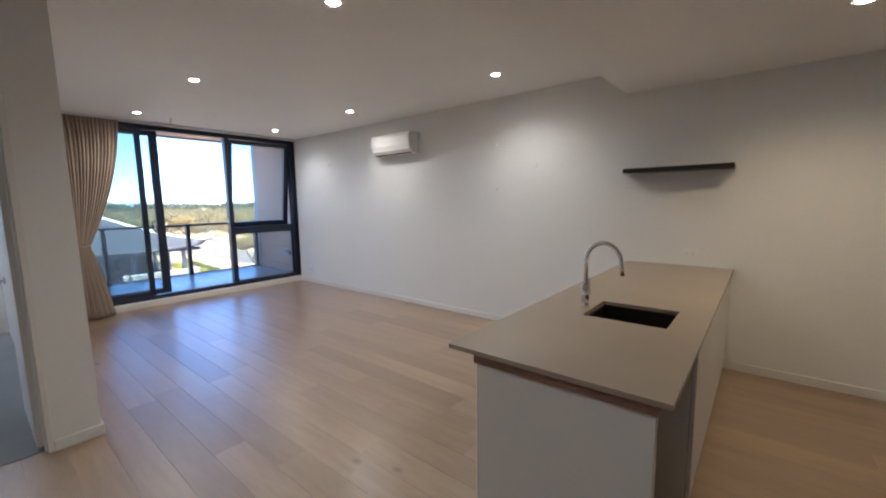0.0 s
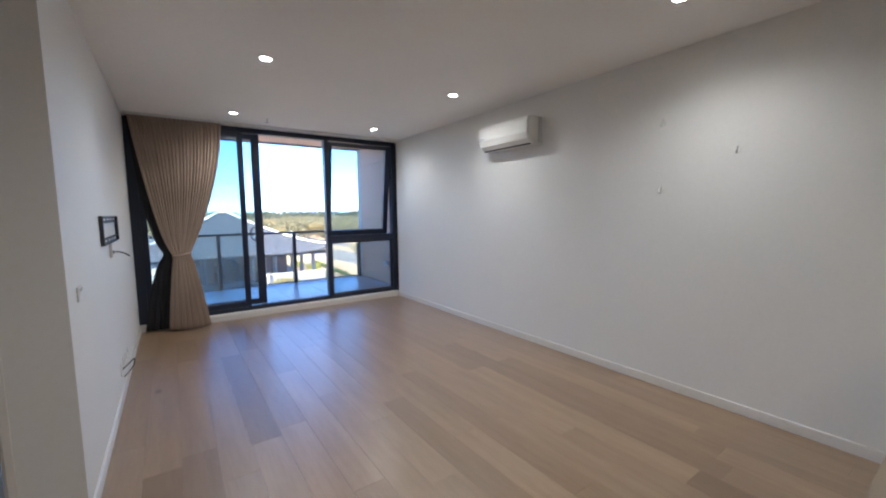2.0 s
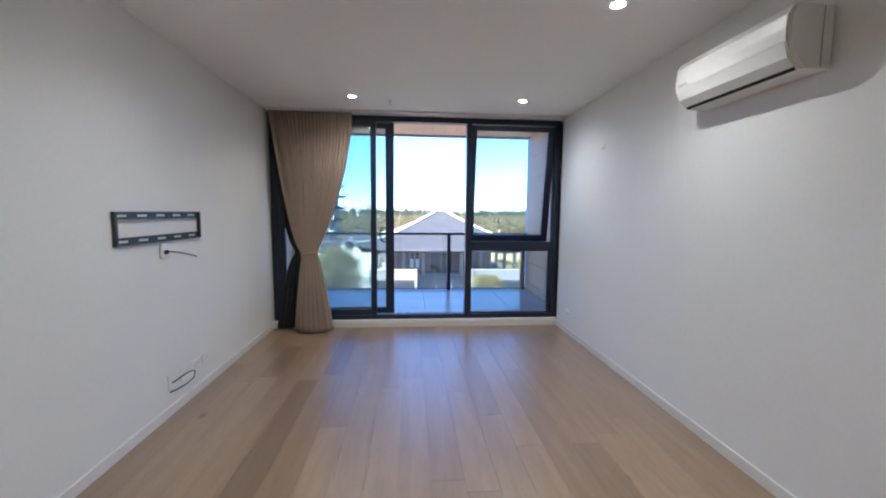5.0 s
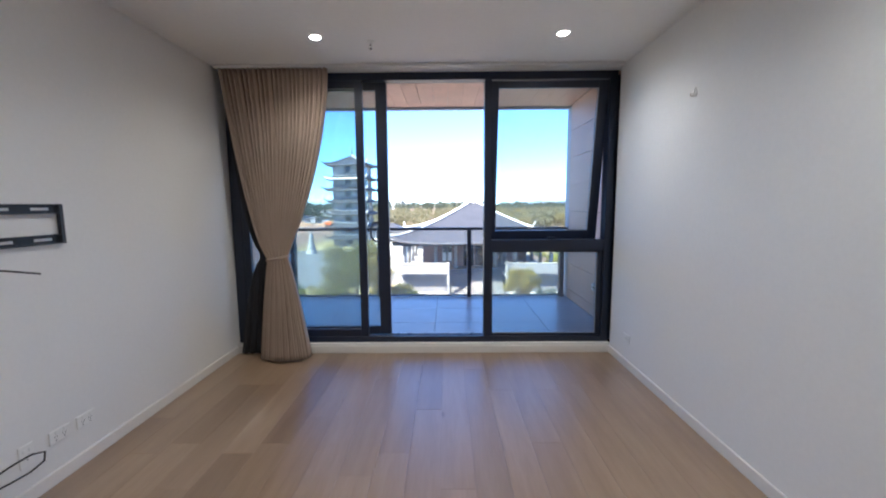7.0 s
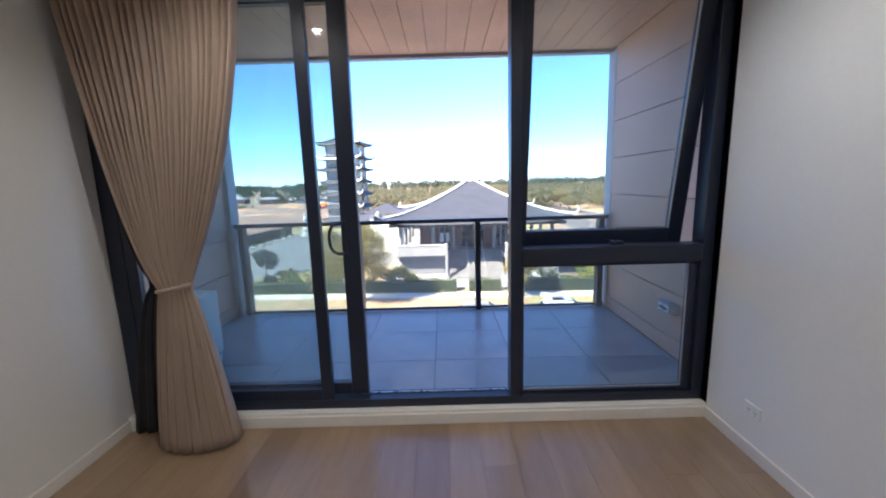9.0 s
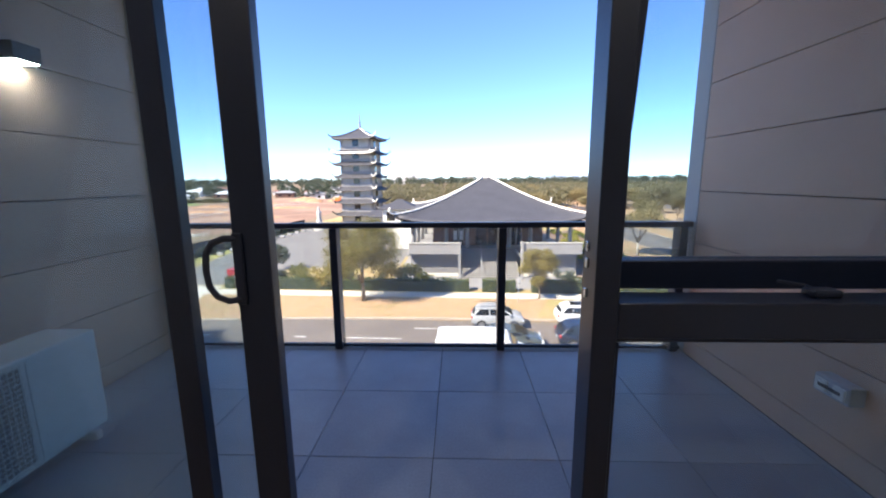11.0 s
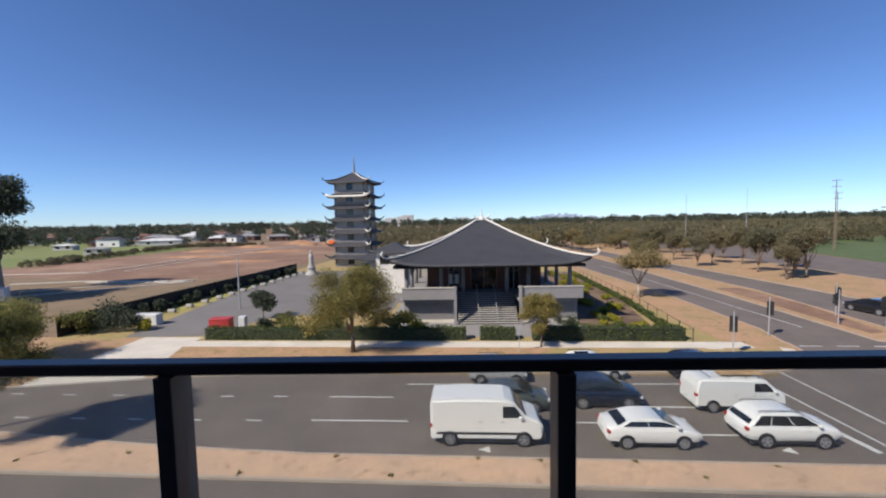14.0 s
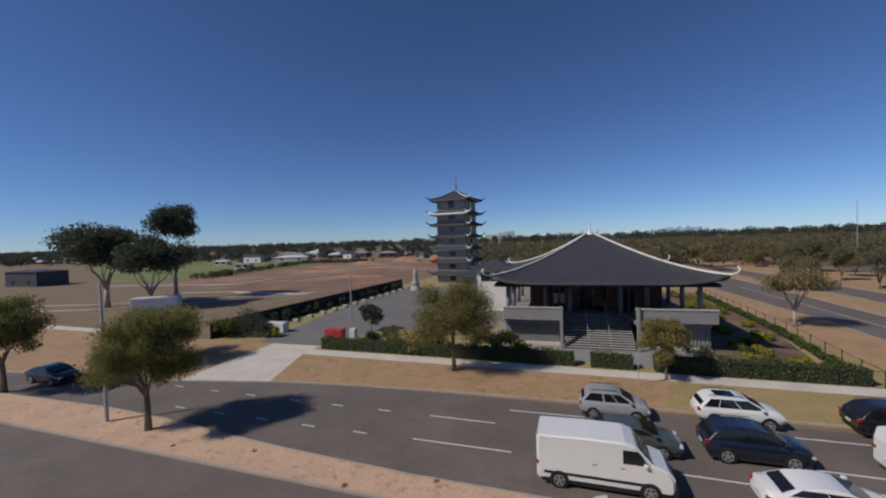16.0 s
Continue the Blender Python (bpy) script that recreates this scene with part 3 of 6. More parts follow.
def plate(m, w, h, label, category, slots=2, name="power_point"):
    """A wall plate; local x is out of the wall, y along it."""
    t = thing(name, m, label, category)
    part("faceplate", boxed(0.0003, 0.009, -w / 2, w / 2, -h / 2, h / 2, bevel=0.003), M["plastic"], t)
    for k in range(slots):
        bm = bmesh.new()
        y = (k - (slots - 1) / 2) * w / max(slots, 1) * 0.8
        for a, dy, dz in ((30, -0.007, 0.008), (-30, 0.007, 0.008), (0, 0, -0.01)):
            box(bm, 0.0085, 0.0098, -0.0012, 0.0012, -0.005, 0.005, m=pose(0, y + dy, dz - 0.01, a, 0, 0))
        part("socket_slots", bm, M["black_slot"], t, "dark socket slots")
    for k in range(max(slots, 2)):
        bm = bmesh.new()
        y = (k - (max(slots, 2) - 1) / 2) * w / max(slots, 2) * 0.8
        box(bm, 0.009, 0.013, y - 0.006, y + 0.006, h * 0.16, h * 0.16 + 0.018, bevel=0.002)
        part("rocker", bm, M["plastic"], t)
    return t


EAST, WEST = (0, 0, 180), (0, 0, 0)
plate(pose(W, -0.365, 0.267, *EAST), 0.115, 0.072, "white double power point on the wall above the skirting", "power point")
plate(pose(W, -6.61, 1.02, *EAST), 0.115, 0.072, "white double power point above the kitchen bench", "power point")
plate(pose(0, -3.505, 1.10, *WEST), 0.115, 0.075, "white light switch plate on the wall", "light switch", 0, "light_switch")
plate(pose(0, -2.14, 0.245, *WEST), 0.072, 0.115, "white data plate low on the wall with a black cable", "data plate", 1, "data_plate")
plate(pose(0, -1.98, 0.245, *WEST), 0.072, 0.115, "white aerial plate low on the wall", "aerial plate", 1, "aerial_plate")
plate(pose(0, -1.81, 0.255, *WEST), 0.115, 0.072, "white double power point low on the wall", "power point")
plate(pose(0, -1.655, 0.255, *WEST), 0.115, 0.072, "white double power point near the skirting", "power point")
brush = thing("cable_plate", pose(0, -2.135, 1.22, *WEST), "white brush cable plate under the bracket with a loose black lead", "cable plate")
part("faceplate", boxed(0.0003, 0.02, -0.04, 0.04, -0.055, 0.055, bevel=0.004), M["plastic"], brush)
part("brush_slot", boxed(0.0195, 0.0215, -0.028, 0.028, -0.03, 0.0), M["black_slot"], brush)
bm = bmesh.new()
tube(bm, [(0.015, 0.0, -0.01), (0.06, 0.06, -0.02), (0.09, 0.15, -0.045), (0.10, 0.24, -0.07)], 0.005, 6)
part("lead", bm, M["rubber"], brush, "short black lead", True)
bm = bmesh.new()
tube(bm, [(0.01, 0.0, 0.0), (0.05, 0.04, 0.03), (0.08, 0.11, 0.045), (0.08, 0.17, 0.02), (0.07, 0.17, -0.03), (0.05, 0.12, -0.055), (0.03, 0.04, -0.06), (0.02, -0.05, -0.05)], 0.0045, 6)
cable = thing("black_cable", pose(0.0, -2.13, 0.235), "loop of black cable plugged into the wall plate", "cable")
part("lead", bm, M["rubber"], cable, "", True)

tv = thing("television_bracket", pose(0.0, -2.13, 1.388), "dark grey slotted steel television wall bracket", "bracket")
for z in (-0.08, 0.08):
    bm = bmesh.new()
    box(bm, 0.001, 0.004, -0.478, 0.465, z - 0.025, z + 0.025)
    box(bm, 0.004, 0.022, -0.478, 0.465, z + 0.020, z + 0.025)
    box(bm, 0.004, 0.022, -0.478, 0.465, z - 0.025, z - 0.020)
    part("rail", bm, M["black_steel"], tv)
    for k in range(5):
        y = -0.40 + k * 0.19
        part("slot", boxed(0.0038, 0.0052, y - 0.045, y + 0.045, z - 0.007, z + 0.007), M["wall"], tv, "slot showing the wall")
for y in (-0.478, 0.445):
    part("upright", boxed(0.001, 0.024, y, y + 0.022, -0.106, 0.106, bevel=0.002), M["black_steel"], tv)

shelf = thing("wall_shelf", pose(W, -6.48, 1.775), "black laminate floating shelf on the wall", "shelf")
part("board", boxed(-0.21, -0.0005, -0.423, 0.423, -0.02, 0.02, bevel=0.002), M["shelf"], shelf)

# ---- kitchen bench ----
bench = thing("kitchen_island", pose(0, 0, 0), "white laminate kitchen island with an open appliance gap", "kitchen island")
part("end_panel", boxed(0.885, 0.917, -6.89, -6.20, 0.0, 0.835, bevel=0.002), M["laminate"], bench)
part("back_panel", boxed(0.917, W, -6.22, -6.20, 0.0, 0.835, bevel=0.002), M["laminate"], bench)
part("rail", boxed(0.872, 0.915, -6.895, -6.195, 0.836, 0.879), M["walnut"], bench, "brown timber strip under the benchtop")
part("rail", boxed(0.916, W, -6.895, -6.875, 0.836, 0.879), M["walnut"], bench)
part("rail", boxed(0.916, W, -6.235, -6.215, 0.836, 0.879), M["walnut"], bench)
part("gap_side", boxed(1.575, 1.593, -6.905, -6.222, 0.0, 0.835), M["laminate"], bench)
for k in range(4):
    x0 = 1.595 + k * 0.534
    d = part("cabinet_door", boxed(x0, x0 + 0.531, -6.925, -6.907, 0.10, 0.832, bevel=0.002), M["laminate"], bench)
part("kickboard", boxed(1.593, W, -6.88, -6.865, 0.0, 0.10), M["laminate"], bench)
SX0, SX1, SY0, SY1 = 1.622, 1.985, -6.79, -6.388
bm = bmesh.new()
for b in ((0.85, SX0, -6.94, -6.077), (SX1, W - 0.001, -6.94, -6.077), (SX0, SX1, -6.94, SY0), (SX0, SX1, SY1, -6.077)):
    box(bm, *b, 0.88, 0.90)
top = thing("benchtop", pose(0, 0, 0), "beige engineered stone benchtop with a sink cut-out", "benchtop")
part("slab", bm, M["stone"], top)
sink = thing("sink", pose((SX0 + SX1) / 2, (SY0 + SY1) / 2, 0.68), "square undermount stainless steel sink", "sink")
bm = bmesh.new()
a, b = (SX1 - SX0) / 2, (SY1 - SY0) / 2
box(bm, -a + 0.012, a - 0.012, -b + 0.012, b - 0.012, 0.0, 0.004)
for q in ((-a - 0.004, -a + 0.012, -b, b), (a - 0.012, a + 0.004, -b, b), (-a, a, -b - 0.004, -b + 0.012), (-a, a, b - 0.012, b + 0.004)):
    box(bm, *q, 0.0, 0.199)
part("bowl", bm, M["steel"], sink)
bm = bmesh.new()
cyl(bm, 0.045, 0.045, 0.004, 0.008, 20)
part("waste", bm, M["chrome"], sink, "round chrome waste", True)
tap = thing("mixer_tap", pose(1.80, -6.338, 0.90), "chrome gooseneck kitchen mixer tap", "tap")
bm = bmesh.new()
cyl(bm, 0.026, 0.024, 0.0, 0.01, 20)
cyl(bm, 0.021, 0.021, 0.01, 0.13, 20)
part("body", bm, M["chrome"], tap, "", True)
arc = [(0, 0, 0.12), (0, 0, 0.27)] + [(0, -0.095 + 0.095 * math.cos(q), 0.27 + 0.105 * math.sin(q)) for q in (math.pi * k / 12 for k in range(1, 12))] + [(0, -0.193, 0.25), (0, -0.198, 0.20)]
bm = bmesh.new()
tube(bm, arc, 0.0125, 12)
part("spout", bm, M["chrome"], tap, "", True)
bm = bmesh.new()
cyl(bm, 0.016, 0.016, 0.0, 0.04, 14, pose(0.018, 0, 0.075, 0, 90, 0))
tube(bm, [(0.055, 0, 0.075), (0.065, 0, 0.10), (0.075, 0, 0.155)], 0.006, 8)
part("lever", bm, M["chrome"], tap, "chrome side lever", True)

# ---- balcony ----
BX0, BX1, RY, BZ, SOF = -0.33, 3.92, 2.08, 0.08, 2.89
bfloor = structure("floor_balcony", boxed(-0.6, 4.2, 0.17, 2.16, -0.30, BZ - 0.012), M["grout"], "balcony slab paved with charcoal tiles", "floor")
structure("ceiling_balcony", boxed(-0.62, 4.3, 0.17, 2.20, SOF + 0.024, SOF + 0.30), M["render"], "balcony soffit slab", "ceiling")
bm = bmesh.new()
xx = BX0
while xx < BX1:
    box(bm, xx + 0.002, min(xx + 0.19, BX1) - 0.002, 0.185, 2.13, SOF, SOF + 0.022, bevel=0.002)
    xx += 0.19
structure("ceiling_boards", bm, M["soffit"], "timber-look boarded balcony ceiling", "ceiling")
structure("trim_fascia", boxed(-0.62, 4.3, 2.13, 2.22, SOF - 0.03, SOF + 0.30, bevel=0.004), M["grey_paint"], "light grey balcony fascia", "trim")
wall_l = structure("wall_balcony_west", boxed(-0.62, BX0 - 0.02, 0.17, 2.02, -0.3, SOF + 0.02), M["cladding_gap"], "balcony side wall in brown horizontal cladding boards", "wall")
wall_r = structure("wall_balcony_east", boxed(BX1 + 0.02, 4.2, 0.17, 2.02, -0.3, SOF + 0.02), M["cladding_gap"], "balcony side wall in brown horizontal cladding boards", "wall")
structure("trim_column_west", boxed(-0.62, -0.285, 2.022, 2.20, -0.3, SOF - 0.03, bevel=0.006), M["grey_paint"], "light grey column at the balcony corner", "column")
structure("trim_column_east", boxed(3.918, 4.2, 2.022, 2.20, -0.3, SOF - 0.03, bevel=0.006), M["grey_paint"], "light grey column at the balcony corner", "column")
structure("trim_head_outside", boxed(BX0, BX1, 0.17, 0.182, 2.71, SOF), M["soffit"], "boarded head above the balcony window", "trim")
structure("trim_wall_return_east", boxed(W - 0.02, BX1, 0.166, 0.182, BZ, 2.71), M["alu"], "dark window surround", "trim")
structure("trim_wall_return_west", boxed(BX0, 0.02, 0.166, 0.182, BZ, 2.71), M["alu"], "dark window surround", "trim")
structure("trim_sill_outside", boxed(0.02, W - 0.02, 0.167, 0.19, BZ - 0.01, 0.096), M["alu"], "dark door sill", "trim")

rail = thing("balustrade", pose(0, RY, BZ), "dark metal and glass balcony balustrade", "balustrade")
part("handrail", boxed(-0.285, 3.918, -0.035, 0.035, 1.015, 1.057, bevel=0.006), M["alu"], rail)
POSTS = [(-0.205, 0.03), (1.107, 0.03), (2.452, 0.03), (3.842, 0.03)]
for x, w in POSTS:
    part("post", boxed(x - w, x + w, -0.055, 0.055, -0.0, 1.015, bevel=0.003), M["alu"], rail)
for (xa, wa), (xb, wb) in zip(POSTS, POSTS[1:]):
    p = part("glass_panel", boxed(xa + wa - 0.004, xb - wb + 0.004, 0.0, 0.01, 0.03, 1.02), M["clear"], rail, "clear glass infill panel")
    p.visible_shadow = False
part("bottom_rail", boxed(-0.285, 3.918, -0.012, 0.022, 0.008, 0.032, bevel=0.003), M["alu"], rail)

cond = thing("condenser_unit", pose(-0.04, 0.60, BZ), "white outdoor air conditioner condenser on the balcony floor", "condenser unit")
part("casing", boxed(-0.14, 0.14, -0.36, 0.36, 0.05, 0.60, bevel=0.012, segments=2), M["plastic"], cond)
part("coil_face", boxed(0.1395, 0.1425, -0.335, -0.03, 0.09, 0.565), M["plastic_grey"], cond, "dark coil behind the guard")
bm = bmesh.new()
for k in range(13):
    y = -0.335 + k * 0.0254
    tube(bm, [(0.147, y, 0.088), (0.147, y, 0.567)], 0.0022, 5)
for k in range(20):
    z = 0.09 + k * 0.025
    tube(bm, [(0.147, -0.337, z), (0.147, -0.028, z)], 0.0022, 5)
part("wire_guard", bm, M["plastic"], cond, "white wire guard")
part("service_panel", boxed(0.1395, 0.1435, 0.0, 0.34, 0.075, 0.575, bevel=0.001), M["plastic"], cond)
for y in (-0.26, 0.26):
    part("foot", boxed(-0.16, 0.17, y - 0.02, y + 0.02, 0.0, 0.05, bevel=0.003), M["plastic"], cond)

lampw = thing("wall_light", pose(BX0, 1.17, 2.12), "black box-shaped balcony wall light, lit", "wall light")
part("housing", boxed(0.0005, 0.11, -0.075, 0.075, 0.0, 0.09, bevel=0.004), M["black_steel"], lampw)
wl = bpy.data.lights.new("wall_light_beam", "AREA")
wl.energy, wl.color, wl.size = WALL_LIGHT_WATTS, DOWNLIGHT_COLOR, 0.1
new("wall_light_beam", wl).matrix_world = pose(BX0 + 0.06, 1.17, 2.108)
part("diffuser", boxed(0.02, 0.10, -0.06, 0.06, -0.006, 0.0), M["lamp"], lampw, "glowing white lens")

gpo = thing("outdoor_power_point", pose(BX1, 0.74, 0.49, 0, 0, 180), "grey weatherproof outdoor power point on the cladding", "power point")
part("box", boxed(0.0005, 0.075, -0.09, 0.09, -0.045, 0.045, bevel=0.008, segments=2), M["grey_paint"], gpo)
bm = bmesh.new()
for y in (-0.045, 0.045):
    box(bm, 0.073, 0.085, y - 0.03, y + 0.03, -0.03, 0.03, bevel=0.004)
part("cover", bm, M["plastic"], gpo)
part("switches", boxed(0.084, 0.0865, -0.055, 0.055, -0.008, 0.008), M["black_slot"], gpo)

# outside faces of the building
bm = bmesh.new()
box(bm, -14.0, -3.6, -0.2, 0.17, -9.6, 6.0)
box(bm, 4.2, 14.0, -0.2, 2.10, -9.6, 6.0)
box(bm, -3.6, -0.62, 0.0, 0.17, H, 6.0)
box(bm, -3.6, 4.2, 0.0, 0.17, -9.6, -0.3)
box(bm, -0.62, 4.2, 0.17, 2.16, SOF + 0.30, 6.0)
box(bm, -14.0, 14.0, -10.4, -9.8, -9.6, 6.0)
box(bm, -14.3, -14.0, -10.4, 0.17, -9.6, 6.0)
box(bm, 14.0, 14.3, -10.4, 2.10, -9.6, 6.0)
box(bm, -14.0, 14.0, -9.8, 0.0, 6.0, 6.3)
structure("facade", bm, M["render"], "light rendered apartment building facade", "facade")

# ---- outdoors: materials ----
G = -9.58                       # street level under the flat's floor
M["dry"] = two_tone("dry_grass", (0.24, 0.17, 0.10), (0.19, 0.14, 0.078), 0.22, 0.38, 0.62, fine=5, third=(0.26, 0.14, 0.075))
M["verge"] = two_tone("brown_dry_verge", (0.44, 0.265, 0.15), (0.36, 0.245, 0.12), 0.35, 0.4, 0.6, fine=4, third=(0.20, 0.17, 0.06))
M["green_verge"] = two_tone("half_dry_lawn", (0.32, 0.26, 0.10), (0.40, 0.28, 0.13), 0.4, 0.42, 0.62, fine=5)
M["sand"] = two_tone("sandy_median", (0.62, 0.41, 0.265), (0.54, 0.37, 0.25), 0.6, 0.4, 0.6, fine=7, third=(0.30, 0.20, 0.12))
M["dirt"] = two_tone("red_building_dirt", (0.22, 0.125, 0.078), (0.34, 0.215, 0.14), 0.045, 0.40, 0.62, fine=0.8, third=(0.17, 0.105, 0.07))
M["strip_grass"] = two_tone("yellow_green_grass", (0.36, 0.32, 0.09), (0.28, 0.27, 0.08), 0.4, fine=5)
M["mulch"] = two_tone("bark_mulch", (0.12, 0.075, 0.05), (0.20, 0.14, 0.09), 0.5, fine=6)
M["field"] = two_tone("green_sports_field", (0.16, 0.20, 0.05), (0.21, 0.22, 0.07), 0.04, fine=0.6)
M["oval"] = two_tone("watered_oval", (0.075, 0.115, 0.035), (0.095, 0.13, 0.045), 0.05, fine=0.8)
M["asphalt"] = plain("asphalt", (0.150, 0.124, 0.106), 0.85, coarse=0.25, fine=7, vary=0.16, bump=0.3, bump_scale=60, depth=0.01, stain=(0.12, 0.10, 0.086))
M["pale_asphalt"] = plain("worn_asphalt", (0.17, 0.16, 0.15), 0.9, coarse=0.2, fine=5, vary=0.12, bump=0.3, depth=0.01)
M["concrete"] = plain("pale_concrete", (0.57, 0.525, 0.445), 0.85, coarse=0.5, fine=9, vary=0.10, bump=0.15)
M["kerb"] = plain("kerb_concrete", (0.40, 0.33, 0.26), 0.85, coarse=0.7, fine=10, vary=0.12)
M["line"] = plain("road_paint", (0.56, 0.56, 0.53), 0.7, coarse=0.8, fine=14, vary=0.14)
M["bark"] = plain("grey_brown_bark", (0.20, 0.145, 0.10), 0.9, coarse=3, fine=25, vary=0.25, bump=0.5, depth=0.02)
M["pale_bark"] = plain("pale_gum_bark", (0.38, 0.32, 0.26), 0.85, coarse=2, fine=18, vary=0.2, bump=0.3, depth=0.02)
M["leaf_olive"] = leaf("olive_leaves", (0.135, 0.142, 0.050), (0.215, 0.21, 0.072), (0.33, 0.295, 0.105))
M["leaf_yellow"] = leaf("yellow_green_leaves", (0.16, 0.14, 0.05), (0.28, 0.235, 0.078), (0.42, 0.33, 0.115))
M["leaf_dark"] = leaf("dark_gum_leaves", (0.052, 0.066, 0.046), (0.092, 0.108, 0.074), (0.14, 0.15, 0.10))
M["leaf_grey"] = leaf("grey_gum_leaves", (0.125, 0.115, 0.072), (0.20, 0.18, 0.112), (0.29, 0.25, 0.155))
M["leaf_hedge"] = leaf("hedge_leaves", (0.05, 0.075, 0.024), (0.11, 0.14, 0.043), (0.195, 0.212, 0.072))
M["leaf_bright"] = leaf("lime_shrub_leaves", (0.156, 0.182, 0.026), (0.312, 0.299, 0.039), (0.468, 0.403, 0.065))
M["leaf_far"] = leaf("far_woodland_leaves", (0.135, 0.122, 0.072), (0.185, 0.164, 0.096), (0.25, 0.212, 0.125))
M["leaf_dusty"] = leaf("dusty_olive_leaves", (0.165, 0.142, 0.075), (0.245, 0.205, 0.106), (0.34, 0.272, 0.142))
M["leaf_horizon"] = leaf("horizon_tree_leaves", (0.07, 0.082, 0.062), (0.10, 0.11, 0.08), (0.14, 0.145, 0.10))
M["slate"] = plain("dark_slate_roof", (0.047, 0.047, 0.054), 0.6, coarse=0.8, fine=10, vary=0.12, bump=0.5, bump_scale=14, depth=0.05)
M["white_ridge"] = plain("white_ridge_mortar", (0.70, 0.67, 0.60), 0.7, coarse=1, fine=12, vary=0.06)
M["brick"] = plain("brown_brick", (0.12, 0.06, 0.045), 0.85, coarse=0.8, fine=9, vary=0.15, bump=0.4, bump_scale=12, depth=0.02)
M["temple_grey"] = plain("grey_temple_render", (0.25, 0.24, 0.235), 0.8, coarse=0.8, fine=10, vary=0.08)
M["pagoda"] = plain("grey_pagoda_stone", (0.38, 0.36, 0.33), 0.85, coarse=0.5, fine=6, vary=0.10)
M["pagoda_band"] = plain("dark_pagoda_band", (0.24, 0.23, 0.225), 0.85, coarse=0.5, fine=6, vary=0.10)
M["dark_glass"] = plain("dark_window", (0.012, 0.014, 0.017), 0.08, coarse=1, fine=5, vary=0.1, bump=0.0)
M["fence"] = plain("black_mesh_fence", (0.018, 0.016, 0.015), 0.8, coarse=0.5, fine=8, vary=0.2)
M["tin"] = plain("white_shed_sheet", (0.62, 0.62, 0.60), 0.5, coarse=0.4, fine=5, vary=0.06)
M["terracotta"] = plain("brown_tile_roof", (0.20, 0.10, 0.07), 0.8, coarse=0.4, fine=4, vary=0.15)
M["grey_roof"] = plain("grey_tile_roof", (0.24, 0.24, 0.24), 0.7, coarse=0.4, fine=4, vary=0.12)
M["timber"] = plain("raw_timber", (0.40, 0.27, 0.14), 0.85, coarse=2, fine=12, vary=0.2)
M["galv"] = plain("galvanised_steel", (0.42, 0.42, 0.42), 0.5, 0.3, vary=0.08)
# distance haze put into the towers' own pale blue colour
M["haze"] = plain("far_tower_haze_tint", (0.40, 0.49, 0.60), 0.9, coarse=0.02, fine=0.2, vary=0.05, bump=0)


def paint(name, c, rough=0.22):
    m = plain(name, c, rough, 0.0, coarse=0.9, fine=30, vary=0.025, bump=0.0)
    b = m.node_tree.nodes["Principled BSDF"]
    b.inputs["Coat Weight"].default_value, b.inputs["Coat Roughness"].default_value = 0.6, 0.06
    return m


M["white_car"] = paint("white_car_paint", (0.74, 0.74, 0.72))
M["silver_car"] = paint("silver_car_paint", (0.34, 0.35, 0.36))
M["navy_car"] = paint("navy_car_paint", (0.012, 0.018, 0.035))
M["grey_car"] = paint("grey_green_car_paint", (0.07, 0.08, 0.075))
M["black_car"] = paint("black_car_paint", (0.014, 0.014, 0.016))
M["car_trim"] = plain("black_car_trim", (0.018, 0.018, 0.019), 0.6, vary=0.1)
M["rim"] = plain("alloy_rim", (0.33, 0.33, 0.34), 0.55, 0.4, vary=0.08, bump=0)
M["tail"] = plain("red_lamp_lens", (0.35, 0.015, 0.012), 0.15, vary=0.1, bump=0)
M["lens"] = plain("clear_lamp_lens", (0.55, 0.57, 0.58), 0.1, vary=0.05, bump=0)

# ---- ground, roads, verges ----
A = radians(-2.6)


def R(u, v):
    """Road frame to world: u along the main road, v across it, away from the flat."""
    return (u * math.cos(A) - v * math.sin(A), u * math.sin(A) + v * math.cos(A))


def strip(name, u0, u1, v0, v1, z0, z1, material, label, category):
    return structure(name, slab(bmesh.new(), [R(u0, v0), R(u1, v0), R(u1, v1), R(u0, v1)], z0, z1), material, label, category)


def patch(name, pts, z1, material, label, category, z0=G - 0.3):
    return structure(name, slab(bmesh.new(), pts, z0, z1), material, label, category)


structure("ground", slab(bmesh.new(), [(-4200, -80), (4200, -80), (4200, 4600), (-4200, 4600)], G - 1, G - 0.12), M["dry"], "dry brown grassland reaching the horizon", "ground")
strip("road_main", -260, 260, 18.9, 28.9, G - 0.3, G - 0.10, M["asphalt"], "dark asphalt main road with painted lanes", "road")
strip("road_service", -120, 60, 9.5, 16.8, G - 0.3, G - 0.104, M["asphalt"], "asphalt service road beside the flats", "road")
MEDIAN_EDGE = [R(21.5, 18.75), R(-6, 18.75), (-12.5, 19.7), (-16.5, 20.2), (-22.4, 21.1), (-29.0, 21.7), (-40.0, 21.9), R(-58, 18.75)]
patch("ground_median", [R(-58, 16.95), R(21.5, 16.95)] + MEDIAN_EDGE, G, M["sand"], "bare sandy median strip", "ground")
strip("kerb_median_near", -58, 21.5, 16.8, 16.95, G - 0.3, G + 0.01, M["kerb"], "pale concrete kerb", "kerb")
strip("pavement_flats", -120, 60, 2.5, 9.5, G - 0.3, G, M["concrete"], "concrete forecourt below the flats", "pavement")
V0, V1, V2 = 29.05, 34.9, 36.6
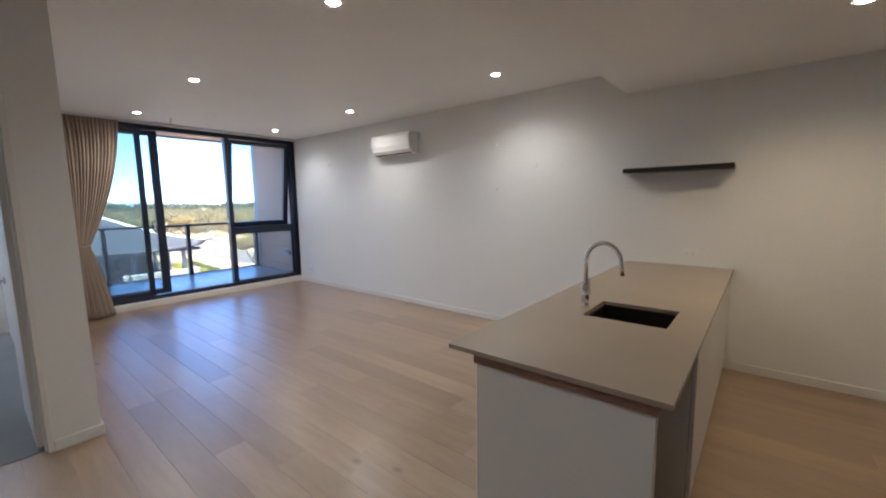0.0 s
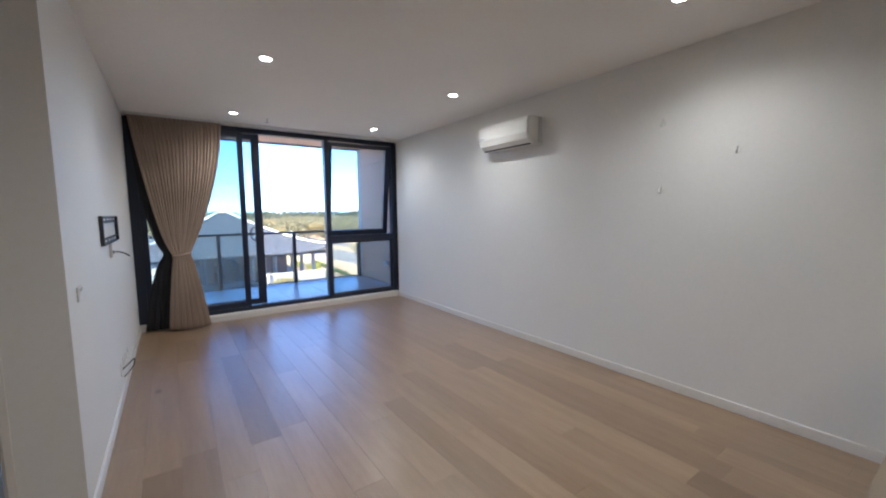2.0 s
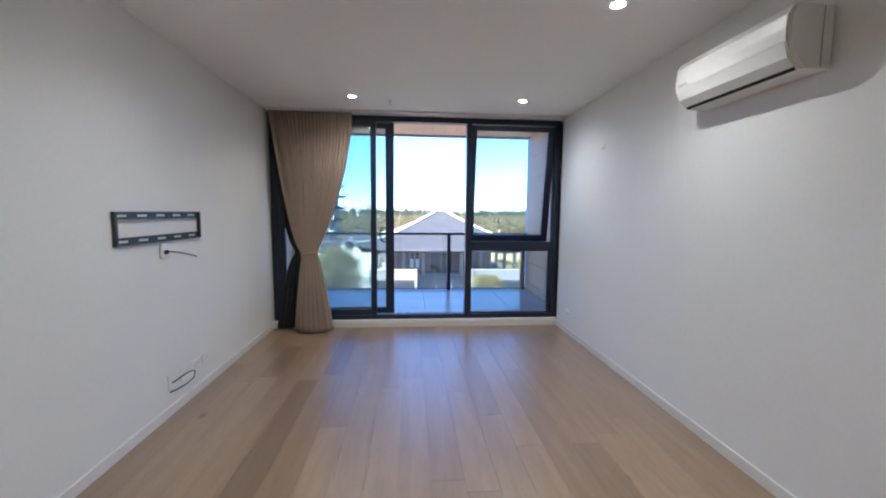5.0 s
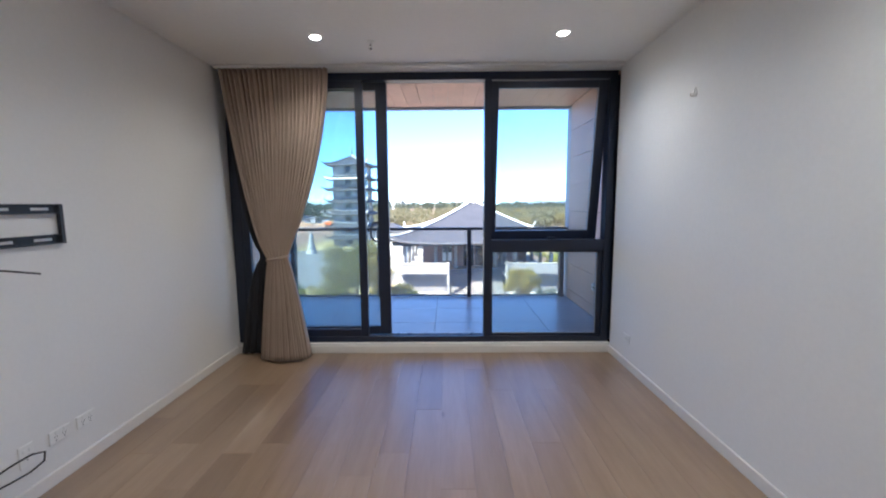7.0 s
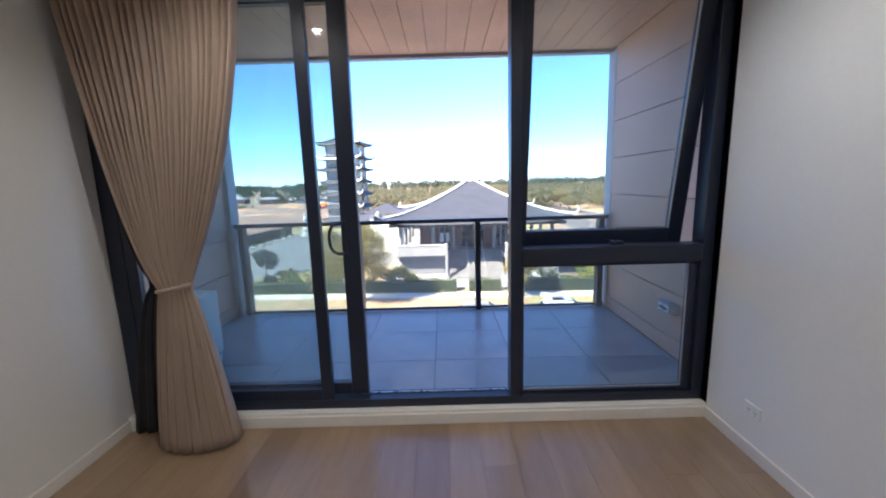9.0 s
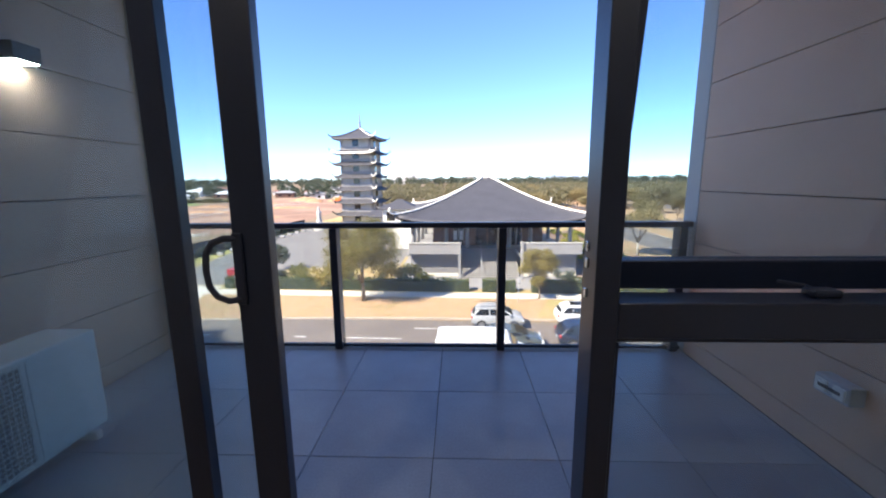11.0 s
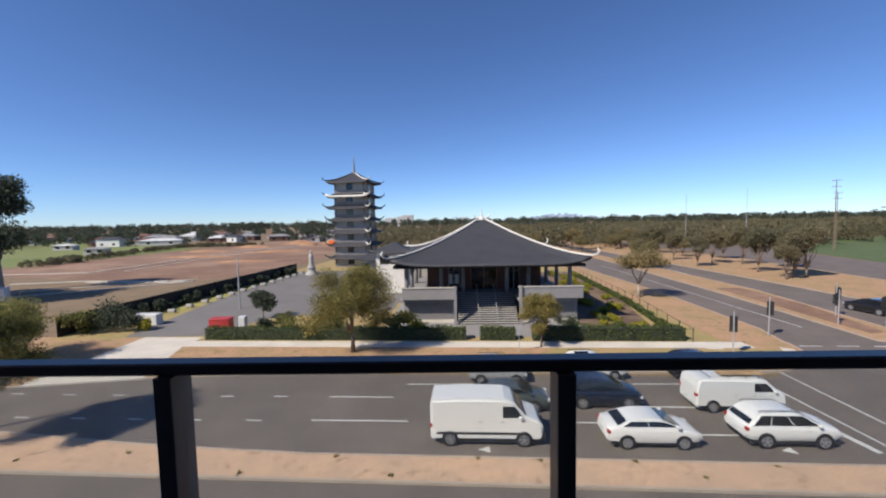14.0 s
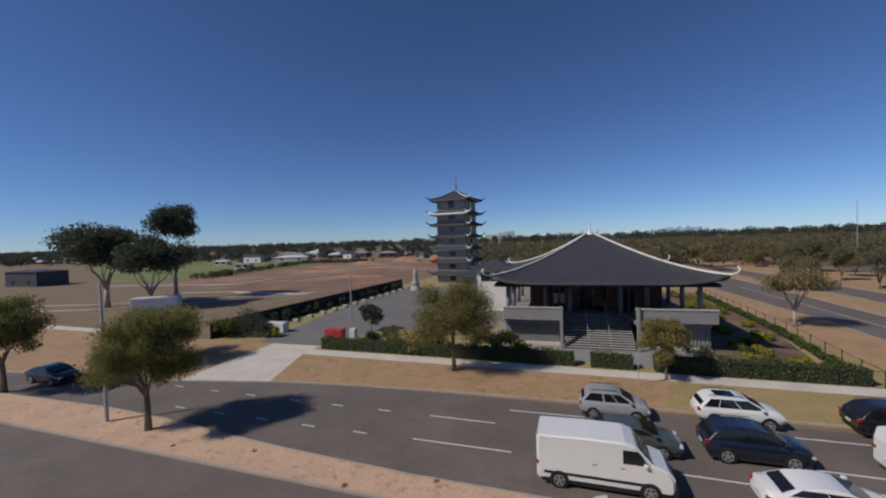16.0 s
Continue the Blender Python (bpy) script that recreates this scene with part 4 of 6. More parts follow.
FAR_LEFT = [(-200, 33.0), (-80, 27.0), (-50, 25.9), (-40, 26.1), (-34, 26.7), (-29.1, 27.3)]      # far kerb, up to the driveway
FAR_RIGHT = [(-21.0, 28.6), (-17.5, 28.95), (-14, 29.15), (-7, 29.35), (0, 29.35), (7, 29.15), (14, 28.9), (21, 28.72)]
CORNER = [(24.7 + 6.6 * math.sin(q), 35.6 - 6.9 * math.cos(q)) for q in (math.pi / 2 * k / 12 for k in range(13))]   # rounded kerb at the crossing
patch("ground_verge", FAR_RIGHT + CORNER + [(28.0, 35.55), R(25.5, V1), R(-24.8, V1)], G, M["verge"], "brown dry grass verge", "ground")
patch("ground_verge_lawn", [(8.5, 29.5), (21, 29.1)] + [(x - 0.4, y + 0.45) for x, y in CORNER[1:10]] + [R(27.4, V1 - 0.2), R(9, V1 - 0.2)], G + 0.006, M["green_verge"], "half-green lawn verge near the corner", "ground")
for pts in (((23.5, 33.6), (24.8, 33.45), (24.9, 34.2), (23.6, 34.35)), ((23.4, 29.0), (24.4, 28.9), (24.5, 29.5), (23.5, 29.6)), ((29.0, 32.5), (29.8, 32.1), (30.4, 33.3), (29.6, 33.8))):
    patch("kerb_ramp", pts, G + 0.014, M["concrete"], "pale concrete kerb ramp at the crossing", "ramp")
patch("ground_verge_left", FAR_LEFT + [R(-31.0, V2 + 1.2), R(-200, V2 + 1.2)], G - 0.01, M["verge"], "brown dry grass verge", "ground")
patch("driveway", [FAR_LEFT[-1], (-25.0, 27.95), FAR_RIGHT[0], R(-24.8, V1), R(-24.8, V2 + 1.2), R(-31.0, V2 + 1.2)], G + 0.002, M["concrete"], "pale concrete driveway crossing", "driveway")
strip("pavement", -24.8, 26.0, V1, V2, G - 0.3, G + 0.004, M["concrete"], "pale concrete footpath", "pavement")
strip("pavement_left", -90, -45, V1 + 2.6, V2 + 2.4, G - 0.3, G + 0.004, M["concrete"], "pale concrete footpath", "pavement")
patch("ground_temple", [R(-24.8, V2), R(24.5, V2), (27.5, 84), (27.5, 130), (-34, 130), (-36, 95), (-38.8, 38.5), R(-31, V2 + 1.2), R(-24.8, V2 + 1.2)], G - 0.004, M["green_verge"], "garden ground round the temple", "ground")
patch("carpark", [(-31.5, 39.2), (-23.2, 39.4), (-19.5, 47), (-5.5, 49), (-5.0, 92), (-32.4, 92), (-34.0, 76), (-33.2, 56)], G + 0.004, M["pale_asphalt"], "worn grey asphalt car park", "car park")
patch("grass_strip", [(-37.9, 47), (-33.3, 50), (-34.1, 76), (-32.5, 91.5), (-34.0, 91.5)], G + 0.003, M["strip_grass"], "yellow-green grass strip along the fence", "grass")
patch("paving_temple", [(-5, 38.3), (15.6, 37.4), (15.6, 60), (-5, 60)], G + 0.008, M["temple_grey"], "grey paving round the temple", "paving")
patch("garden_bed", [(15.7, 38.6), (21.9, 38.0), (24.8, 52), (25.6, 60), (26.2, 84), (17, 84), (15.7, 60)], G + 0.006, M["mulch"], "brown mulched garden bed beside the temple", "garden bed")
# side road running away from the crossing
patch("road_side", [(23.0, 26.5), (54.5, 25.5), (55.5, 60), (54.5, 100), (48, 260), (36, 260), (31.5, 100), (33.2, 60), (32.4, 39.5), (31.2, 35.0), (27.0, 30.0)], G - 0.098, M["asphalt"], "asphalt side road with two carriageways", "road")
patch("ground_side_median", [(39.5, 35.5), (41.3, 34.5), (44.3, 38.5), (47.8, 60), (47.6, 100), (43, 258), (41, 258), (42.6, 100), (41.2, 58)], G, M["verge"], "dry grass median of the side road", "ground")
patch("ground_corner", [(28.0, 35.6), CORNER[-1], (32.3, 39.5), (33.1, 60), (31.3, 100), (30, 140), (27.6, 130), (27.6, 84), R(24.6, V2)], G - 0.002, M["verge"], "dry grass verge along the side road", "ground")
patch("ground_right", [(55.7, 38), (70, 34), (74, 66), (78, 105), (60, 260), (49, 258), (54.8, 100), (55.8, 60)], G, M["verge"], "bare dry ground under roadside trees", "ground")
patch("road_right", [(70.3, 34), (84, 30), (95, 62), (112, 160), (90, 260), (78.6, 105), (74.4, 66)], G - 0.09, M["asphalt"], "asphalt road beside the oval", "road")
patch("oval", [(92, 60), (240, 52), (300, 175), (178, 200), (108, 120)], G - 0.08, M["oval"], "green watered sports oval", "oval")
patch("ground_median_dirt", [(41.0, 37.5), (42.8, 37.8), (45.9, 50), (46.6, 62), (43.0, 62), (41.9, 50)], G + 0.006, M["dirt"], "bare red-brown earth on the median", "ground")
# land beyond the fence
patch("ground_site", [(-126, 96), (-52, 78), (-40, 92), (-46, 230), (-110, 260), (-122, 190)], G - 0.10, M["dirt"], "reddish bare building site", "ground")
patch("road_site", [(-130, 43), (-51, 40.5), (-51, 43.5), (-84, 55), (-50.5, 78.5), (-52, 82), (-92, 60), (-130, 52)], G - 0.095, M["dry"], "unmade subdivision road of bare earth", "road")
patch("field", [(-152, 100), (-128, 114), (-124, 190), (-300, 340), (-420, 310), (-320, 200)], G - 0.09, M["field"], "green sports field", "field")


def mark(u0, v0, u1, v1, w=0.12):
    d = Vector((u1 - u0, v1 - v0)).normalized()
    n = Vector((-d.y, d.x)) * w / 2
    pts = [(u0 + n.x, v0 + n.y), (u0 - n.x, v0 - n.y), (u1 - n.x, v1 - n.y), (u1 + n.x, v1 + n.y)]
    structure("road_marking", slab(bmesh.new(), pts, G - 0.11, G - 0.094), M["line"], "white painted road marking", "road marking")


for a, b in (((-6.1, 25.42), (-1.9, 25.25)), ((-6.2, 22.4), (-0.6, 22.2)), ((-13.6, 22.55), (-12.7, 22.5)), ((-10.0, 22.45), (-9.1, 22.4)), ((-13.4, 25.65), (-12.5, 25.6)),
             ((-9.8, 25.55), (-8.9, 25.5)), ((-17.2, 22.7), (-16.3, 22.65)), ((-17.0, 25.8), (-16.1, 25.75)), ((-21.0, 25.95), (-20.1, 25.9)), ((-20.8, 22.85), (-19.9, 22.8)), ((-24.6, 26.1), (-23.7, 26.05)),
             ((-1.2, 27.25), (3.4, 27.2)), ((13.4, 26.95), (17.3, 26.85)), ((12.6, 23.75), (17.0, 23.5)), ((14.3, 20.6), (17.3, 20.5)), ((7.3, 22.0), (14.6, 21.6)), ((0.8, 25.2), (8.0, 24.95)),
             ((-28.4, 26.3), (-27.5, 26.25)), ((-24.4, 23.0), (-23.5, 22.95))):
    mark(*a, *b)
mark(21.1, 27.4, 22.1, 18.9, 0.32)
mark(22.9, 28.3, 23.0, 18.6, 0.13)
mark(25.5, 29.0, 25.0, 18.5, 0.13)
for k in range(4):
    mark(31.8 + 3.0 * k, 34.4 - 0.15 * k, 33.6 + 3.0 * k, 34.3 - 0.15 * k, 0.14)
    mark(29.8 + 3.0 * k, 32.0 - 0.3 * k, 31.4 + 3.0 * k, 31.8 - 0.3 * k, 0.14)
mark(44.9, 45, 50.5, 100, 0.12)
mark(37.0, 40, 37.8, 95, 0.12)
for x, y in ((3.7, 18.95 + 0.45), (18.2, 19.15)):
    structure("road_marking", slab(bmesh.new(), [(x - 0.5, y), (x + 0.1, y - 0.28), (x + 0.1, y + 0.28)], G - 0.11, G - 0.094), M["line"], "white painted arrow head", "road marking")


def raised_edge(name, pts, w=0.15, top=G + 0.01, material=None):
    bm = bmesh.new()
    for (xa, ya), (xb, yb) in zip(pts, pts[1:]):
        d = Vector((xb - xa, yb - ya)).normalized() * w / 2
        n = Vector((-d.y, d.x))
        slab(bm, [(xa + n.x, ya + n.y), (xa - n.x, ya - n.y), (xb - n.x, yb - n.y), (xb + n.x, yb + n.y)], G - 0.2, top)
    structure(name, bm, material or M["kerb"], "pale concrete kerb", "kerb")


raised_edge("kerb_far", FAR_RIGHT + CORNER[:1])
raised_edge("kerb_far_left", FAR_LEFT)
raised_edge("kerb_median_far", MEDIAN_EDGE)
raised_edge("kerb_corner", CORNER + [(32.4, 39.5), (33.2, 60), (31.4, 100), (30.1, 140)])
raised_edge("kerb_side_median", [(42.5, 258), (42.6, 100), (41.2, 58), (39.5, 35.5), (41.3, 34.5), (44.3, 38.5), (47.8, 60), (47.6, 100)])
raised_edge("kerb_right", [(55.7, 38), (55.8, 60), (54.8, 100), (49, 258)])
raised_edge("kerb_oval_road", [(70.2, 34), (74.2, 66), (78.3, 105)])
raised_edge("kerb_site", [(-130, 52), (-92, 60), (-52, 82)], 0.5, material=M["concrete"])
raised_edge("kerb_site_near", [(-130, 43), (-84, 55), (-50.5, 78.5)], 0.5, material=M["concrete"])
raised_edge("kerb_site_path", [(-78, 42.5), (-51, 40.6)], 1.3, G + 0.0, material=M["concrete"])
raised_edge("kerb_site_bend", [(-89, 78.7), (-74.7, 81.3), (-52.4, 79.4), (-53.6, 77.8), (-74, 79.9)], 0.6, material=M["concrete"])
raised_edge("kerb_site_far", [(-140, 92), (-89.5, 97), (-90, 166), (-78, 200)], 0.8, material=M["concrete"])
raised_edge("kerb_site_lane", [(-82, 99), (-83, 166), (-70, 205)], 0.6, material=M["concrete"])


# ---- vegetation ----
def leaf_mesh(name, pts, size, seed, material, spread=0.5, flat=0.0):
    """Many small leaf sprays, one quad each, turned at random."""
    rg = np.random.default_rng(seed)
    n = len(pts)
    d = rg.normal(size=(n, 3))
    d[:, 2] *= 1 - flat
    d /= np.linalg.norm(d, axis=1)[:, None]
    o = np.cross(d, rg.normal(size=(n, 3)))
    o /= np.linalg.norm(o, axis=1)[:, None]
    s = size * rg.uniform(1 - spread, 1 + spread, n)[:, None]
    a, b = d * s, o * s * 0.5
    v = np.stack([pts - a, pts + b * 0.9, pts + a, pts - b], axis=1).reshape(-1, 3)
    me = bpy.data.meshes.new(name)
    me.vertices.add(4 * n)
    me.vertices.foreach_set("co", v.astype(np.float32).ravel())
    me.loops.add(4 * n)
    me.loops.foreach_set("vertex_index", np.arange(4 * n, dtype=np.int32))
    me.polygons.add(n)
    me.polygons.foreach_set("loop_start", np.arange(0, 4 * n, 4, dtype=np.int32))
    me.update(calc_edges=True)
    me.materials.append(material)
    return me


def clump_points(clumps, n, seed, hollow=0.12):
    rg = np.random.default_rng(seed)
    c = np.array([k[:3] for k in clumps])
    r = np.array([k[3] for k in clumps])
    sq = np.array([k[4] if len(k) > 4 else 0.75 for k in clumps])
    w = r ** 2
    pick = rg.choice(len(clumps), n, p=w / w.sum())
    d = rg.normal(size=(n, 3))
    d /= np.linalg.norm(d, axis=1)[:, None]
    rad = r[pick] * (hollow + (1 - hollow) * rg.uniform(0, 1, n) ** 0.6) * rg.uniform(0.75, 1.25, n)
    p = c[pick] + d * rad[:, None] * np.stack([np.ones(n), np.ones(n), sq[pick]], axis=1)
    return p


def make_tree(m, name, label, height, crown, base, seed, leaves, size, material, bark, trunk=0.16, clumps=18, squash=0.7, group="", lean=0.0, fork=0.35):
    """A tapered trunk that forks into limbs, each limb ending in a clump of leaves. crown: half-width; base: where the crown begins."""
    rg = random.Random(seed)
    t = thing(name, m, label, "tree", group)
    bm = bmesh.new()
    fz = base * fork + 0.4
    top = Vector((lean, 0, base * 0.85))
    tube(bm, [(0, 0, -0.1), (lean * 0.2, 0.02, fz * 0.5), (lean * 0.5, 0, fz)], 0, 9, [trunk * 1.35, trunk, trunk * 0.85])
    cl = []
    mid = (height + base) / 2
    half = (height - base) / 2
    for k in range(clumps):
        q = 2 * math.pi * k * 0.382 + rg.uniform(-0.3, 0.3)
        h = rg.uniform(-0.75, 0.8)
        rr = crown * math.sqrt(max(0.05, 1 - h * h)) * rg.uniform(0.25, 0.86)
        c = Vector((lean + rr * math.cos(q), rr * math.sin(q), mid + h * half * 0.85))
        r = crown * rg.uniform(0.75, 1.2) * (1.75 / math.sqrt(clumps))
        cl.append((c.x, c.y, c.z, r, squash))
        if k % (3 if clumps < 30 else 5) == 0:
            s = Vector((lean * 0.5, 0, fz - 0.05))
            e = s.lerp(c, 0.5) + Vector((rg.uniform(-0.1, 0.1) * crown, rg.uniform(-0.1, 0.1) * crown, -0.06 * height))
            tube(bm, [s, s.lerp(e, 0.5) + Vector((0, 0, 0.04 * height)), e, c], 0, 6, [trunk * 0.62, trunk * 0.42, trunk * 0.27, trunk * 0.08])
    part("trunk", bm, bark, t, "", True)
    crown_ob = new("crown", leaf_mesh("crown", clump_points(cl, leaves, seed), size, seed + 1, material))
    crown_ob.parent = t
    return t


make_tree(pose(-22.6, 19.7, G), "street_tree", "olive-green street tree with a broad crown on the median", 7.6, 3.3, 2.3, 3, 80000, 0.055, M["leaf_olive"], M["bark"], 0.17, 40, 0.95, fork=0.75)
make_tree(pose(-6.66, 33.9, G), "street_tree", "yellow-green street tree with a spreading crown beside the footpath", 7.6, 4.3, 2.2, 8, 46000, 0.065, M["leaf_yellow"], M["bark"], 0.17, 40, 0.9, fork=0.6)
make_tree(pose(9.8, 34.7, G), "street_tree", "small yellow-green street tree in front of the temple steps", 5.0, 2.1, 0.9, 12, 20000, 0.06, M["leaf_yellow"], M["bark"], 0.08, 26, fork=0.7)
make_tree(pose(-41.5, 22.2, G), "street_tree", "olive-green street tree on the median", 7.9, 3.6, 2.6, 17, 26000, 0.095, M["leaf_olive"], M["bark"], 0.18, 32, fork=0.75)
make_tree(pose(-35.6, 31.4, G), "verge_tree", "bushy olive tree on the verge beside the driveway", 5.9, 3.9, 1.4, 19, 22000, 0.10, M["leaf_olive"], M["bark"], 0.1, 16)
make_tree(pose(-20.7, 46.6, G), "round_tree", "small dark round tree in the car park", 3.3, 1.5, 0.9, 21, 2600, 0.14, M["leaf_dark"], M["bark"], 0.07, 10)
make_tree(pose(28.3, 56.0, G), "acacia_tree", "flat-topped tree on the side road verge", 6.4, 4.2, 3.9, 23, 6500, 0.13, M["leaf_dusty"], M["pale_bark"], 0.18, 22, 0.45)
make_tree(pose(-84.0, 58.0, G), "gum_tree", "large dark gum tree with bare pale limbs", 15.5, 7.5, 8.8, 31, 18000, 0.26, M["leaf_dark"], M["pale_bark"], 0.45, 16, 0.75)
make_tree(pose(-71.2, 57.6, G), "gum_tree", "leaning dark gum tree with bare pale limbs", 13.6, 6.6, 7.2, 37, 18000, 0.24, M["leaf_dark"], M["pale_bark"], 0.36, 18, 0.75, lean=-1.5, fork=0.3)
make_tree(pose(-79.5, 69.0, G), "gum_tree", "tall dark gum tree with a high round top", 20.8, 4.7, 13.6, 41, 11000, 0.26, M["leaf_dark"], M["pale_bark"], 0.42, 9, 0.8)

row_tree = make_tree(pose(62.5, 79.0, G), "roadside_gum", "slender grey-green gum in a roadside row", 9.5, 2.7, 2.6, 51, 9000, 0.15, M["leaf_grey"], M["bark"], 0.16, 26, 1.1, "roadside gums")
for k, (x, y, s) in enumerate(((62.8, 71.2, 0.95), (65.3, 71.6, 1.05), (67.0, 76, 0.9), (57.5, 90, 0.8), (64, 95, 0.95), (69, 92, 1.0), (60, 104, 0.8), (72, 84, 1.0), (58.5, 118, 0.9), (66, 125, 1.0), (60, 69.5, 0.7))):
    c = copy_thing(row_tree, pose(x, y, G, 0, 0, 67 * k))
    c.scale = (s, s, s)
mid_tree = make_tree(pose(44.5, 88.0, G), "roadside_tree", "bushy olive roadside tree", 6.2, 3.5, 2.3, 61, 9000, 0.12, M["leaf_dusty"], M["bark"], 0.16, 20, 0.7, "roadside trees")
rg = random.Random(5)
for k in range(42):
    y = rg.uniform(92, 240)
    x = rg.choice([rg.uniform(24, 31), rg.uniform(43.5, 46.5), rg.uniform(50, 75) + (y - 90) * 0.12, rg.uniform(0, 30) + (y - 100) * 0.1])
    c = copy_thing(mid_tree, pose(x, y, G, 0, 0, rg.uniform(0, 360)))
    s = rg.uniform(0.7, 1.25)
    c.scale = (s, s, s * rg.uniform(0.85, 1.15))


def woods(name, label, seed, count, area, tall, leaves, size, material):
    """Far woodland: many crowns, one mesh."""
    rg = random.Random(seed)
    cl = []
    for _ in range(count):
        x, y = area(rg)
        h = rg.uniform(*tall)
        r = h * rg.uniform(0.28, 0.45)
        cl.append((x, y, G + h - r * 0.8, r, 0.8))
        cl.append((x + rg.uniform(-1, 1) * r, y + rg.uniform(-1, 1) * r, G + h * 0.45, r * 1.05, 0.9))
    ob = new(name, leaf_mesh(name, clump_points(cl, leaves, seed, 0.7), size, seed, material, 0.4))
    return tagged(ob, label, "woodland", "", "stuff")


woods("woodland_right", "olive woodland stretching away beyond the side road", 71, 1300, lambda g: (lambda y: (g.uniform(-0.24, 1.45) * y + 5, y))(g.uniform(140, 600)), (4.5, 8.5), 330000, 0.45, M["leaf_far"])
woods("woodland_far", "dark tree line along the horizon", 73, 2600, lambda g: (lambda y: (g.uniform(-3.2, 2.2) * y, y))(g.uniform(620, 1250)), (11, 18), 200000, 1.7, M["leaf_horizon"])
woods("woodland_left", "dark trees beyond the building site", 79, 760, lambda g: (lambda y: (g.uniform(-2.4, -0.2) * y, y))(g.uniform(222, 560)), (3.5, 9), 150000, 0.6, M["leaf_dark"])
woods("scrub_site", "low scrub along the edge of the building site", 83, 260, lambda g: (lambda q: (-121 - 22 * min(1, q / 0.6) + 40 * max(0, q - 0.6) / 0.4 + g.uniform(-3.5, 3.5), 110 + 97 * min(1, q / 0.6) + g.uniform(-4, 4)))(g.random()), (0.7, 2.5), 30000, 0.24, M["leaf_grey"])
woods("scrub_fence", "shrubs along the black fence", 89, 34, lambda g: (lambda q: (-37.6 + 3.6 * q + g.uniform(-0.4, 0.6), 41 + 48 * q))(g.random()), (0.8, 1.7), 5200, 0.22, M["leaf_dark"])


# hedges and shrubs
def make_hedge(name, pts, w, h, seed, material, label, density=150, size=0.085):
    rg = np.random.default_rng(seed)
    out = []
    for (xa, ya), (xb, yb) in zip(pts, pts[1:]):
        ln = math.hypot(xb - xa, yb - ya)
        n = int(ln * density)
        s = rg.uniform(0, 1, n)
        face = rg.integers(0, 3, n)
        a = np.where(face == 0, -0.5, np.where(face == 1, 0.5, rg.uniform(-0.5, 0.5, n))) * w + rg.normal(0, 0.05, n)
        z = np.where(face == 2, h, rg.uniform(0.05, h, n)) + rg.normal(0, 0.05, n) + 0.1 * np.sin(s * ln * 1.7)
        nx, ny = -(yb - ya) / ln, (xb - xa) / ln
        out.append(np.stack([xa + (xb - xa) * s + nx * a, ya + (yb - ya) * s + ny * a, G + z], axis=1))
    t = thing(name, pose(0, 0, 0), label, "hedge")
    ob = new("foliage", leaf_mesh("foliage", np.concatenate(out), size, seed, material))
    ob.parent = t
    bm = bmesh.new()
    for (xa, ya), (xb, yb) in zip(pts, pts[1:]):
        d = Vector((xb - xa, yb - ya)).normalized() * (w / 2 - 0.08)
        n = Vector((-d.y, d.x))
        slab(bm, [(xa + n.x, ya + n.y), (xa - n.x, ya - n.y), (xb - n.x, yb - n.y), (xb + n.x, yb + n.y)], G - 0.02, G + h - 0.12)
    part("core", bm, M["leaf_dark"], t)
    return t


HV = V2 + 0.75
make_hedge("hedge", [R(-24.0, HV), R(1.6, HV)], 1.0, 1.15, 101, M["leaf_hedge"], "clipped green hedge along the footpath", 260)
make_hedge("hedge", [R(2.9, HV), R(6.2, HV)], 1.0, 1.15, 103, M["leaf_hedge"], "short clipped green hedge before the temple steps", 300)
make_hedge("hedge", [R(7.8, HV), R(21.3, HV)], 1.2, 1.25, 105, M["leaf_hedge"], "clipped green hedge along the footpath corner", 300)
make_hedge("hedge", [R(21.3, HV), (25.0, 52), (26.5, 82)], 0.6, 0.5, 107, M["leaf_hedge"], "green hedge along the side road", 160, 0.11)
rg = random.Random(9)
for k in range(34):
    q = k / 33
    s = rg.uniform(0.45, 0.9) + 0.35 * q
    x, y = 20.0 + 4.8 * q + rg.choice([-2.6, -1.2, -0.9, 0.6]) + rg.uniform(-0.4, 0.4), 39.2 + 40 * q ** 1.3
    t = thing("shrub", pose(x, y, G), "low lime-yellow garden shrub" if k % 3 else "low green garden shrub", "shrub", "garden shrubs")
    cl = [(rg.uniform(-0.6, 0.6) * s, rg.uniform(-0.6, 0.6) * s, 0.45 * s, 0.55 * s, 0.7) for _ in range(5)]
    ob = new("foliage", leaf_mesh("foliage", clump_points(cl, 700, 200 + k), 0.11, 300 + k, M["leaf_bright"] if k % 3 else M["leaf_hedge"]))
    ob.parent = t
